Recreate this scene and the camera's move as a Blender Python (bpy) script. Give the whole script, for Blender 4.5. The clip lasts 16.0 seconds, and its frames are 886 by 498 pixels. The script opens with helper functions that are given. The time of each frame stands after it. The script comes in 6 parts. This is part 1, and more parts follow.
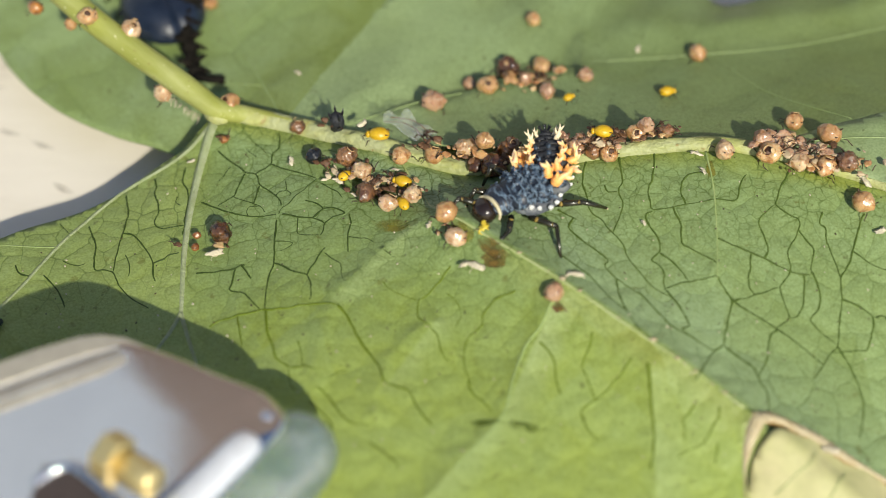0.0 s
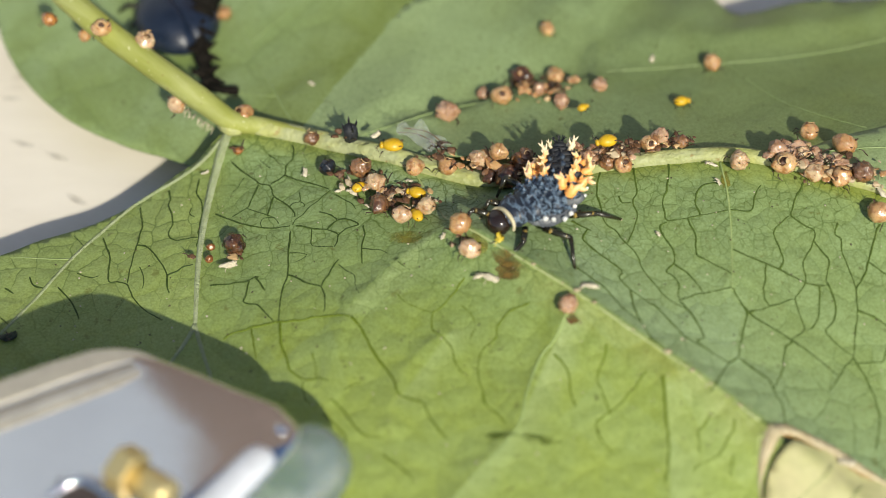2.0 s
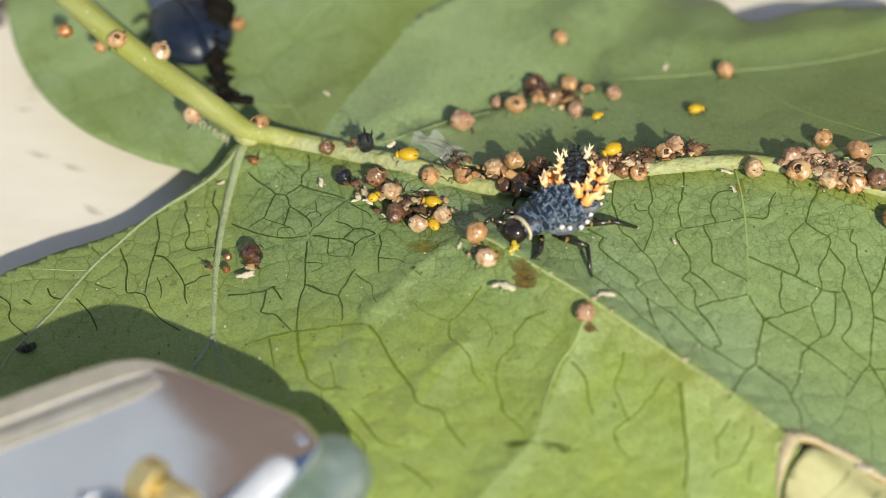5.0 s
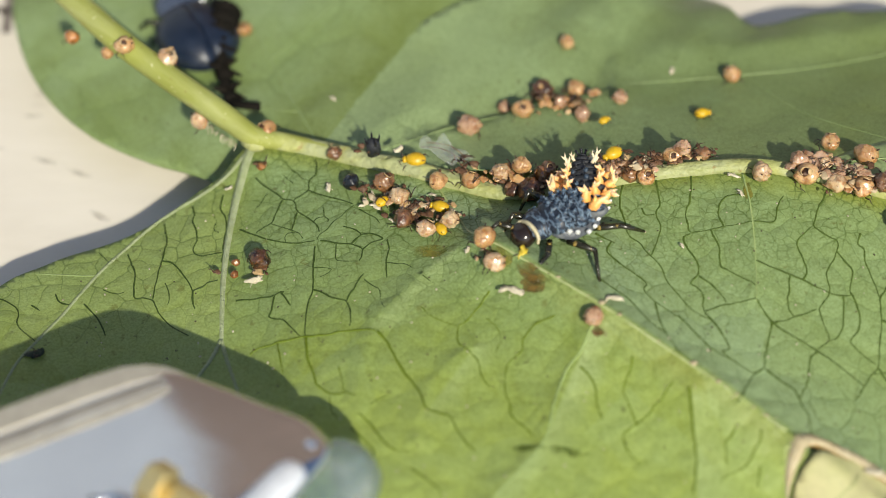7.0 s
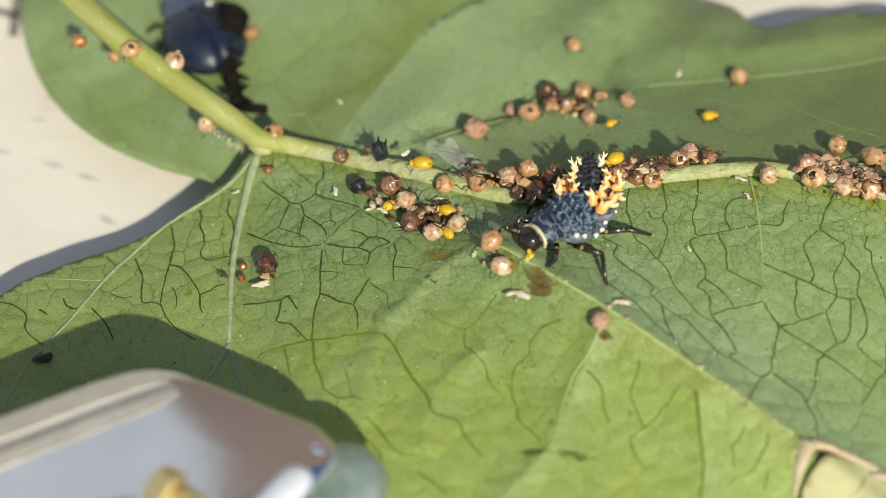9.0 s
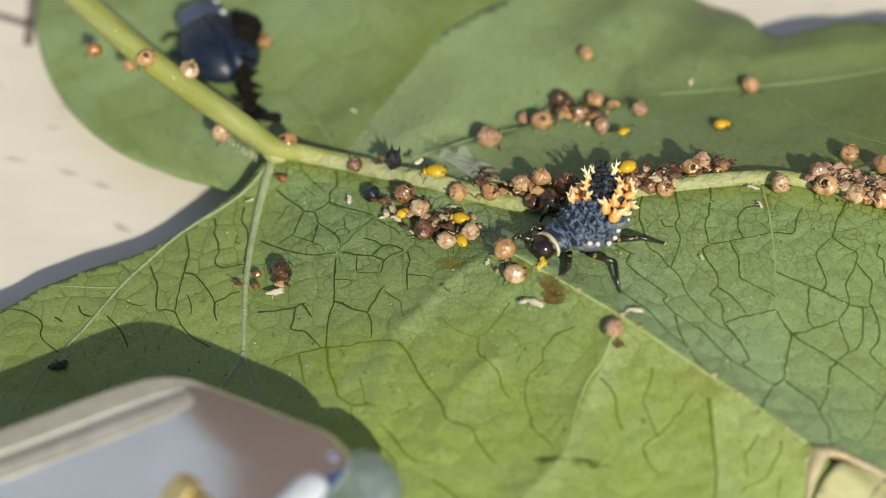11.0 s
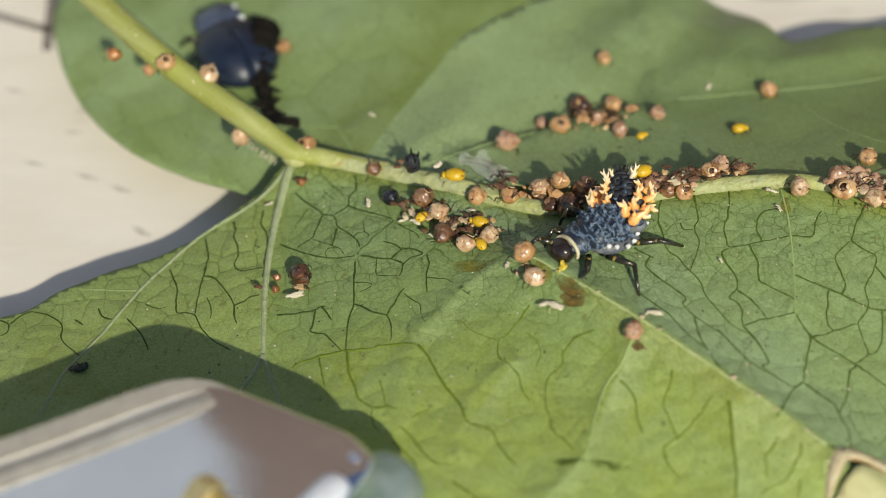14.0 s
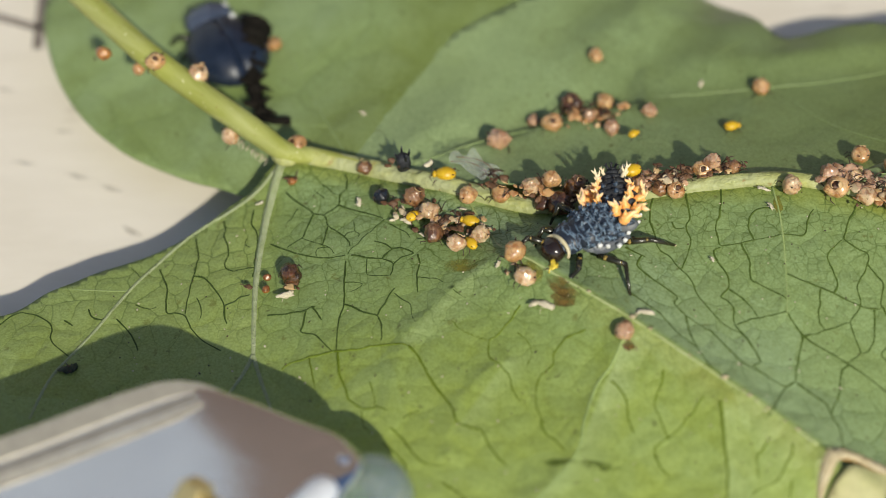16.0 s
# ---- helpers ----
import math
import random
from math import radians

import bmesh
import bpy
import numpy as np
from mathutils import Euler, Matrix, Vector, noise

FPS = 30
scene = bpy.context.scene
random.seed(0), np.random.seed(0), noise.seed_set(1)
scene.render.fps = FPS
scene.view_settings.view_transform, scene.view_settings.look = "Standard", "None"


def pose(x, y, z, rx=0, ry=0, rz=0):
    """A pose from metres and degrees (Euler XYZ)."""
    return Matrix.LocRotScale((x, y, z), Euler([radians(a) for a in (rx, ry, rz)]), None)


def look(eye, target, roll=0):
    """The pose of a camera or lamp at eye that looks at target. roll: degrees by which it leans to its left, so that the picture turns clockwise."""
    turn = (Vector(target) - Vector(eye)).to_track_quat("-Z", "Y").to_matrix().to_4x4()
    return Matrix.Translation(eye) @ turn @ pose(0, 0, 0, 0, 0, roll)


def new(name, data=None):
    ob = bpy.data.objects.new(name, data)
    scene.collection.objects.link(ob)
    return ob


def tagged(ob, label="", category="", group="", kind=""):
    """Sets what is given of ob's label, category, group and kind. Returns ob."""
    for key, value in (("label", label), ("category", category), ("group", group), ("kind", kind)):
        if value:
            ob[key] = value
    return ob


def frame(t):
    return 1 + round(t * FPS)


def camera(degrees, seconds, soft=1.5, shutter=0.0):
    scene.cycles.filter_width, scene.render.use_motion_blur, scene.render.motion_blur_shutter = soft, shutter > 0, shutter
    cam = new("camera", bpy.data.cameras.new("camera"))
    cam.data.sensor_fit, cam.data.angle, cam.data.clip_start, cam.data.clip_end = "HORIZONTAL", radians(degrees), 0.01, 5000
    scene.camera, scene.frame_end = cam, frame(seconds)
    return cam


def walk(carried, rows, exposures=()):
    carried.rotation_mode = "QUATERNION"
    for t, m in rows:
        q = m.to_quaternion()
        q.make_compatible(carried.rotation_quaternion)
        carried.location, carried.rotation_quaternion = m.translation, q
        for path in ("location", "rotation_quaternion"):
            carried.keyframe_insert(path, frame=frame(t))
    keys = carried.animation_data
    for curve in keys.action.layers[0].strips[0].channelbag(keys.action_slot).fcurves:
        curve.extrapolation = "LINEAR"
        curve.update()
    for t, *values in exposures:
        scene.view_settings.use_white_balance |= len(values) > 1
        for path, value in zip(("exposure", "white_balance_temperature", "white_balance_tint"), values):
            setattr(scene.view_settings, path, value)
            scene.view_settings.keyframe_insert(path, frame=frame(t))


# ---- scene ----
from mathutils import geometry

MM = 0.001

# ---- camera: a phone held close over the leaf, drifting a little ----
cam = camera(29.0, 16.0, soft=0.7)
cam.data.dof.use_dof = True
cam.data.dof.focus_distance = 0.1388
cam.data.dof.aperture_fstop = 15.0
walk(cam, [
    (0, pose(-0.00000, -0.08699, 0.11767, 40.000, 0.000, 0.000)),
    (0.5, pose(-0.00024, -0.08689, 0.11766, 40.086, 0.058, 0.028)),
    (1, pose(-0.00017, -0.08660, 0.11781, 40.059, 0.133, 0.102)),
    (1.5, pose(-0.00010, -0.08656, 0.11795, 40.107, 0.290, 0.177)),
    (2, pose(0.00011, -0.08621, 0.11804, 40.034, 0.464, 0.247)),
    (2.5, pose(-0.00003, -0.08621, 0.11814, 40.052, 0.490, 0.203)),
    (3, pose(-0.00017, -0.08635, 0.11823, 40.116, 0.552, 0.217)),
    (3.5, pose(-0.00041, -0.08638, 0.11817, 40.173, 0.632, 0.189)),
    (4, pose(-0.00049, -0.08622, 0.11853, 40.141, 0.708, 0.159)),
    (6.5, pose(-0.00184, -0.08630, 0.11869, 40.347, 0.742, -0.092)),
    (7, pose(-0.00156, -0.08639, 0.11857, 40.405, 0.864, -0.053)),
    (7.5, pose(-0.00150, -0.08617, 0.11875, 40.341, 0.917, -0.050)),
    (8, pose(-0.00147, -0.08616, 0.11891, 40.333, 0.941, 0.031)),
    (8.5, pose(-0.00143, -0.08604, 0.11883, 40.316, 1.014, 0.014)),
    (9, pose(-0.00143, -0.08593, 0.11911, 40.241, 1.144, 0.053)),
    (11.5, pose(-0.00232, -0.08629, 0.11962, 40.514, 1.321, 0.255)),
    (12, pose(-0.00288, -0.08643, 0.11909, 40.524, 1.250, 0.232)),
    (12.5, pose(-0.00275, -0.08699, 0.11918, 40.710, 1.379, 0.339)),
    (13, pose(-0.00287, -0.08714, 0.11930, 40.832, 1.375, 0.397)),
    (13.5, pose(-0.00288, -0.08716, 0.11939, 40.858, 1.471, 0.396)),
    (14, pose(-0.00288, -0.08701, 0.11939, 40.892, 1.482, 0.418)),
    (14.5, pose(-0.00272, -0.08688, 0.11926, 40.900, 1.495, 0.449)),
    (15, pose(-0.00240, -0.08645, 0.11923, 40.756, 1.564, 0.403)),
    (15.5, pose(-0.00220, -0.08634, 0.11925, 40.713, 1.603, 0.342)),
    (16, pose(-0.00200, -0.08614, 0.11939, 40.596, 1.633, 0.324)),
], [(0, 0.1), (9, 0.1), (11.5, -0.12), (16, -0.12)])

# ---- daylight ----
SUN_WAY = Vector((0.43, -1.28, 1.0)).normalized()
world = bpy.data.worlds.new("world")
scene.world = world
world.use_nodes = True
sky = world.node_tree.nodes.new("ShaderNodeTexSky")
sky.sky_type = "NISHITA"
sky.sun_disc = False
sky.sun_elevation = math.asin(SUN_WAY.z)
sky.sun_rotation = math.atan2(SUN_WAY.x, SUN_WAY.y)
world.node_tree.links.new(sky.outputs[0], world.node_tree.nodes["Background"].inputs[0])
world.node_tree.nodes["Background"].inputs[1].default_value = 0.116
sun_data = bpy.data.lights.new("sun", "SUN")
sun_data.energy = 4.8
sun_data.angle = radians(0.8)
sun_data.color = (1.0, 0.95, 0.79)
sun = new("sun", sun_data)
sun.matrix_world = look(SUN_WAY * 2.0, (0, 0, 0))


# ---- materials ----
class Graph:
    """A node material with short ways to add nodes."""

    def __init__(self, name):
        self.mat = bpy.data.materials.new(name)
        self.mat.use_nodes = True
        self.tree = self.mat.node_tree
        self.bsdf = self.tree.nodes["Principled BSDF"]
        self.out = self.tree.nodes["Material Output"]
        self.coord = self.tree.nodes.new("ShaderNodeTexCoord").outputs["Object"]

    def node(self, kind, **inputs):
        n = self.tree.nodes.new(kind)
        for key, value in inputs.items():
            self.set(n.inputs[key.replace("_", " ")], value)
        return n

    def set(self, socket, value):
        if isinstance(value, bpy.types.NodeSocket):
            self.tree.links.new(value, socket)
        else:
            socket.default_value = value

    def noise(self, scale, detail=4.0, rough=0.55, at=None):
        n = self.node("ShaderNodeTexNoise", Scale=scale, Detail=detail, Roughness=rough, Vector=at or self.coord)
        return n.outputs["Fac"]

    def ramp(self, value, lo, hi, a=0.0, b=1.0):
        n = self.node("ShaderNodeMapRange")
        self.set(n.inputs[0], value)
        for i, v in enumerate((lo, hi, a, b)):
            self.set(n.inputs[i + 1], v)
        return n.outputs[0]

    def math(self, op, a, b=0.0):
        n = self.tree.nodes.new("ShaderNodeMath")
        n.operation = op
        self.set(n.inputs[0], a)
        self.set(n.inputs[1], b)
        return n.outputs[0]

    def mix(self, fac, a, b, blend="MIX"):
        n = self.tree.nodes.new("ShaderNodeMix")
        n.data_type, n.blend_type = "RGBA", blend
        self.set(n.inputs[0], fac)
        for socket, value in ((n.inputs[6], a), (n.inputs[7], b)):
            self.set(socket, (*value, 1.0) if isinstance(value, tuple) else value)
        return n.outputs[2]

    def bump(self, height, strength, distance, normal=None):
        n = self.node("ShaderNodeBump", Strength=strength, Distance=distance, Height=height)
        if normal:
            self.set(n.inputs["Normal"], normal)
        return n.outputs[0]

    def finish(self, colour, rough=0.5, normal=None, metal=0.0, spec=0.5, **more):
        b = self.bsdf
        self.set(b.inputs["Base Color"], (*colour, 1.0) if isinstance(colour, tuple) else colour)
        self.set(b.inputs["Roughness"], rough)
        self.set(b.inputs["Metallic"], metal)
        self.set(b.inputs["Specular IOR Level"], spec)
        for key, value in more.items():
            self.set(b.inputs[key.replace("_", " ")], value)
        if normal:
            self.set(b.inputs["Normal"], normal)
        return self.mat

    def warped(self, scale, amount):
        n = self.node("ShaderNodeTexNoise", Scale=scale, Detail=2.0, Vector=self.coord)
        off = self.node("ShaderNodeVectorMath")
        off.operation = "SUBTRACT"
        self.set(off.inputs[0], n.outputs["Color"])
        self.set(off.inputs[1], (0.5, 0.5, 0.5))
        mul = self.node("ShaderNodeVectorMath")
        mul.operation = "SCALE"
        self.set(mul.inputs[0], off.outputs[0])
        self.set(mul.inputs["Scale"], amount)
        add = self.node("ShaderNodeVectorMath")
        self.set(add.inputs[0], self.coord)
        self.set(add.inputs[1], mul.outputs[0])
        return add.outputs[0]

    def cells(self, scale, at):
        n = self.tree.nodes.new("ShaderNodeTexVoronoi")
        n.feature, n.voronoi_dimensions = "DISTANCE_TO_EDGE", "2D"
        self.set(n.inputs["Scale"], scale)
        self.set(n.inputs["Vector"], at)
        return n.outputs["Distance"]


def leaf_material(name, green, yellow, grey, vein, cell=300.0, lines=1.0, sheen=0.46, far=False, fade=False, olive=False):
    """Vine leaf underside: mottled green, a dark net of small veins, a waxy grey with painted sky sheen, light passing
    through.
    """
    g = Graph(name)
    big = g.noise(55.0, 3.0)
    mid = g.noise(260.0, 4.0)
    fine = g.noise(2600.0, 3.0)
    sep = g.node("ShaderNodeSeparateXYZ", Vector=g.coord)
    if far:
        old = g.ramp(big, 0.36, 0.62)
        bloom_and_sheen = g.math("MULTIPLY", g.ramp(g.noise(85.0, 3.0), 0.42, 0.60), 0.9)
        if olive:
            # darker olive and without bloom on the side that the next leaf covers
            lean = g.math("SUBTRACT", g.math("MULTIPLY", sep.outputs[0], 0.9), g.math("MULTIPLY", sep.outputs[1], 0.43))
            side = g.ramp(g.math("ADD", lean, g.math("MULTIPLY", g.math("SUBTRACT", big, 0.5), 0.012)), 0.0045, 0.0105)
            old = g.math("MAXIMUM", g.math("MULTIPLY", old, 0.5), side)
            bloom_and_sheen = g.math("MULTIPLY", bloom_and_sheen, g.math("SUBTRACT", 1.0, side))
        if fade:
            # the bloom wears off towards the tip
            bloom_and_sheen = g.math("MULTIPLY", bloom_and_sheen, g.ramp(sep.outputs[0], -0.004, 0.020, 1.0, 0.15))
            waxy = g.ramp(g.math("ADD", sep.outputs[0], g.math("MULTIPLY", g.math("SUBTRACT", big, 0.5), 0.02)), -0.016, 0.004, 1.0, 0.0)
            old = g.math("MAXIMUM", old, g.ramp(sep.outputs[0], 0.0, 0.025, 0.0, 0.8))
    else:
        # yellower towards the outer lobe; sky sheen painted grey beyond the folded vein
        across = g.math("ADD", g.math("MULTIPLY", sep.outputs[0], 0.613), g.math("MULTIPLY", sep.outputs[1], 0.79))
        bloom_and_sheen = g.ramp(g.math("ADD", across, g.math("MULTIPLY", g.math("SUBTRACT", big, 0.5), 0.012)), -0.001, 0.006)
        outer = g.ramp(g.math("ADD", sep.outputs[1], g.math("MULTIPLY", g.math("SUBTRACT", big, 0.5), 0.03)), -0.036, -0.014, 1.0, 0.0)
        old = g.math("MULTIPLY", outer, g.math("SUBTRACT", 1.0, bloom_and_sheen))
        # the axil side of the blade is greyer and darker, and its net of veins shows most
        upper = g.ramp(g.math("ADD", sep.outputs[1], g.math("MULTIPLY", g.math("SUBTRACT", big, 0.5), 0.010)), -0.022, -0.012)
        inner = g.math("MULTIPLY", upper, g.ramp(sep.outputs[0], -0.0005, 0.0030))
        shown = g.math("SUBTRACT", g.ramp(g.math("MAXIMUM", upper, bloom_and_sheen), 0.0, 1.0, 0.25, 1.0), g.math("MULTIPLY", g.ramp(across, 0.003, 0.009), 0.45))
        # stronger bluish sky sheen right beside the fold, also put into the colour
        near = g.math("MULTIPLY", g.ramp(across, 0.0012, 0.0018), g.ramp(across, 0.003, 0.0110, 1.0, 0.0))
        bloom_and_sheen = g.math("MAXIMUM", g.math("MULTIPLY", bloom_and_sheen, 0.85), g.math("MULTIPLY", inner, 0.75))
    col = g.mix(old, green, yellow)
    col = g.mix(g.math("MAXIMUM", bloom_and_sheen, g.math("MULTIPLY", g.ramp(mid, 0.42, 0.70), 0.28)), col, grey)
    if not far:
        col = g.mix(g.math("MULTIPLY", inner, 0.70), col, (0.190, 0.268, 0.118))
    if not far:
        # the lobe beyond the first side vein faces the sun: painted paler
        sunlit_lobe = g.ramp(g.math("ADD", sep.outputs[0], g.math("MULTIPLY", g.math("SUBTRACT", mid, 0.5), 0.006)), -0.0016, 0.0006, 1.0, 0.0)
        col = g.mix(g.math("MULTIPLY", sunlit_lobe, 0.7), col, (0.325, 0.380, 0.100))
    if fade:
        col = g.mix(g.math("MULTIPLY", waxy, 0.85), col, (0.350, 0.448, 0.212))
    if not far:
        col = g.mix(g.math("MULTIPLY", near, 0.6), col, (0.36, 0.48, 0.34))
    if not far:
        # sap stain along the underside of the midrib
        rib_at = g.math("ADD", g.ramp(sep.outputs[0], 0.0, 0.022, -0.0004, -0.0074), g.ramp(sep.outputs[0], 0.041, 0.056, 0.0, -0.0033))
        below = g.math("ADD", g.math("SUBTRACT", sep.outputs[1], rib_at), g.math("MULTIPLY", g.math("SUBTRACT", g.noise(330.0, 3.0), 0.5), 0.0022))
        stain = g.ramp(below, -0.0021, -0.0006)
        col = g.mix(g.math("MULTIPLY", stain, 0.9), col, (0.285, 0.310, 0.024))
        # yellowed strip along the near side of the fold
        strip = g.math("ADD", across, g.math("MULTIPLY", g.math("SUBTRACT", mid, 0.5), 0.0016))
        strip = g.math("MULTIPLY", g.ramp(strip, -0.0012, 0.0004), g.ramp(across, 0.0009, 0.0013, 1.0, 0.0))
        strip = g.math("MULTIPLY", strip, g.ramp(sep.outputs[0], 0.0225, 0.0260))
        col = g.mix(g.math("MULTIPLY", strip, 0.75), col, (0.335, 0.335, 0.055))
        # sun-facing flank of the side veins, its brightness painted as a pale tone
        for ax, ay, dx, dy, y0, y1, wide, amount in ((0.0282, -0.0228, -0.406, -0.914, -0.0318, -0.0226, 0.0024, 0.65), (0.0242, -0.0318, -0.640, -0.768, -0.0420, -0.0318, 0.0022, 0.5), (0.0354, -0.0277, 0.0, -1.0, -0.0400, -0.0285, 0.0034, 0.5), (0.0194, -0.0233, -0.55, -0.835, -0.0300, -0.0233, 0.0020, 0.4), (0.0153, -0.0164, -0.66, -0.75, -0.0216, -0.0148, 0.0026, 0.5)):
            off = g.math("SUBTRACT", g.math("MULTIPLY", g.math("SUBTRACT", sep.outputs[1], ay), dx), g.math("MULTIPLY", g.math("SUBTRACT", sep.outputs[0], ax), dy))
            lit_flank = g.math("MULTIPLY", g.ramp(off, -0.00015, 0.00015), g.ramp(off, 0.0004, wide, 1.0, 0.0))
            lit_flank = g.math("MULTIPLY", lit_flank, g.math("MULTIPLY", g.ramp(sep.outputs[1], y0, y0 + 0.0008), g.ramp(sep.outputs[1], y1, y1 + 0.0008, 1.0, 0.0)))
            col = g.mix(g.math("MULTIPLY", lit_flank, amount), col, (0.44, 0.52, 0.24))
    at = g.warped(520.0, 0.0011)
    dist = g.cells(cell, at)
    tone = g.tree.nodes.new("ShaderNodeTexVoronoi")
    tone.voronoi_dimensions = "2D"
    g.set(tone.inputs["Scale"], cell)
    g.set(tone.inputs["Vector"], at)
    panel = g.node("ShaderNodeSeparateColor", Color=tone.outputs["Color"]).outputs[0]
    col = g.mix(g.ramp(panel, 0.0, 1.0, 0.0, 0.14), col, tuple(c * 1.45 for c in green))
    col = g.mix(g.ramp(dist, 0.02, 0.30, 0.0, 0.12), col, tuple(c * 1.15 + 0.03 for c in grey))
    facet = g.tree.nodes.new("ShaderNodeTexVoronoi")
    facet.voronoi_dimensions = "2D"
    g.set(facet.inputs["Scale"], cell * 0.42)
    g.set(facet.inputs["Vector"], g.warped(200.0, 0.0016))
    tint = g.node("ShaderNodeSeparateColor", Color=facet.outputs["Color"])
    col = g.mix(g.ramp(tint.outputs[0], 0.0, 1.0, 0.0, 0.30 * min(1.0, lines)), col, tuple(c * 1.25 + 0.02 for c in grey))
    col = g.mix(g.ramp(tint.outputs[1], 0.3, 1.0, 0.0, 0.28 * min(1.0, lines)), col, tuple(c * 0.8 for c in green))
    patchy = g.noise(300.0, 3.0)
    width = g.ramp(patchy, 0.38, 0.60, 0.008, 0.034)
    net = g.ramp(g.math("DIVIDE", dist, width), 0.55, 1.0, 1.0, 0.0)
    net = g.math("MULTIPLY", net, g.ramp(old, 0.2, 1.0, 1.0, 0.12))
    at2 = g.warped(1100.0, 0.0008)
    dist2 = g.cells(cell * 2.1, at2)
    net2 = g.math("MULTIPLY", g.ramp(dist2, 0.012, 0.045, 1.0, 0.0), g.ramp(g.noise(520.0, 2.0), 0.46, 0.60))
    if not far:
        net, net2 = g.math("MULTIPLY", net, shown), g.math("MULTIPLY", net2, shown)
        dist3 = g.cells(cell * 2.7, g.warped(900.0, 0.0010))
        web = g.math("MULTIPLY", g.ramp(dist3, 0.030, 0.085, 1.0, 0.0), g.math("MULTIPLY", g.ramp(g.noise(420.0, 2.0), 0.40, 0.52), inner))
        net2 = g.math("MAXIMUM", net2, g.math("MULTIPLY", web, 1.25))
    col = g.mix(g.math("MULTIPLY", net2, 0.58 * lines), col, vein)
    col = g.mix(g.math("MULTIPLY", net, 0.76 * lines), col, vein)
    col = g.mix(g.ramp(fine, 0.30, 0.75, 0.0, 0.34), col, tuple(c * 0.62 for c in green))
    grain = g.noise(5200.0, 2.0)
    col = g.mix(g.ramp(grain, 0.38, 0.62, 0.0, 0.22), col, tuple(c * 0.55 for c in green))
    col = g.mix(g.ramp(grain, 0.62, 0.40, 0.0, 0.10), col, tuple(c * 1.5 + 0.05 for c in grey))
    specks = g.ramp(g.noise(1500.0, 2.0), 0.685, 0.74)
    col = g.mix(g.math("MULTIPLY", specks, 0.6), col, (0.06, 0.05, 0.015))
    if not far:
        # olive-brown nibble marks, thickest on the younger part of the leaf
        nibbles = g.math("MULTIPLY", g.ramp(g.noise(760.0, 4.0, 0.65), 0.645, 0.70), g.ramp(old, 0.3, 0.8, 0.6, 0.0))
        col = g.mix(nibbles, col, (0.115, 0.110, 0.020))
    puff = g.ramp(dist, 0.0, 0.30)
    quilt = g.ramp(g.cells(cell * 0.42, g.warped(200.0, 0.0016)), 0.0, 0.22)
    n9 = g.bump(quilt, 0.05 * min(1.0, lines), 0.0009)
    n1 = g.bump(puff, 0.18, 0.0004, n9)
    n0 = g.bump(mid, 0.16, 0.0012, n1)
    n2 = g.bump(fine, 0.22, 0.00012, n0)
    rough = g.ramp(mid, 0.3, 0.7, sheen - 0.10, sheen + 0.08)
    g.finish(col, rough, n2, spec=0.42)
    trans = g.node("ShaderNodeBsdfTranslucent")
    g.set(trans.inputs["Color"], g.mix(0.6, col, (0.42, 0.55, 0.05)))
    g.set(trans.inputs["Normal"], n2)
    both = g.node("ShaderNodeMixShader", Fac=0.22)
    g.tree.links.new(g.bsdf.outputs[0], both.inputs[1])
    g.tree.links.new(trans.outputs[0], both.inputs[2])
    g.tree.links.new(both.outputs[0], g.out.inputs[0])
    return g.mat


def mottled(name, a, b, rough=0.5, scale=900.0, bump=0.25, depth=0.0001, spec=0.5, **more):
    g = Graph(name)
    info = g.tree.nodes.new("ShaderNodeObjectInfo").outputs["Random"]
    n = g.noise(scale, 4.0)
    n2 = g.noise(scale * 5.0, 3.0)
    col = g.mix(g.ramp(n, 0.32, 0.68), a, b)
    col = g.mix(g.math("MULTIPLY", g.ramp(n2, 0.4, 0.75), 0.35), col, tuple(c * 0.45 for c in a))
    col = g.mix(g.math("MULTIPLY", info, 0.35), col, tuple(min(1.0, c * 0.6) for c in b))
    return g.finish(col, rough, g.bump(n2, bump, depth), spec=spec, **more)


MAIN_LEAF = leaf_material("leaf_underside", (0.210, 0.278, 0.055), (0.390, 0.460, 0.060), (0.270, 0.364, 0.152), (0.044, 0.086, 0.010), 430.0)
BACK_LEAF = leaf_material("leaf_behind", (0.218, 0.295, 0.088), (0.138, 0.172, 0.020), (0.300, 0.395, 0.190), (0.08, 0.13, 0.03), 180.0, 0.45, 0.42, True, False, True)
GREY_LEAF = leaf_material("grey_green_leaf", (0.150, 0.204, 0.073), (0.205, 0.258, 0.070), (0.278, 0.370, 0.172), (0.10, 0.15, 0.05), 120.0, 0.22, 0.42, True, True)
PALE_LEAF = leaf_material("pale_leaf", (0.280, 0.370, 0.155), (0.330, 0.410, 0.150), (0.320, 0.410, 0.230), (0.10, 0.16, 0.05), 180.0, 0.25, 0.42, True)


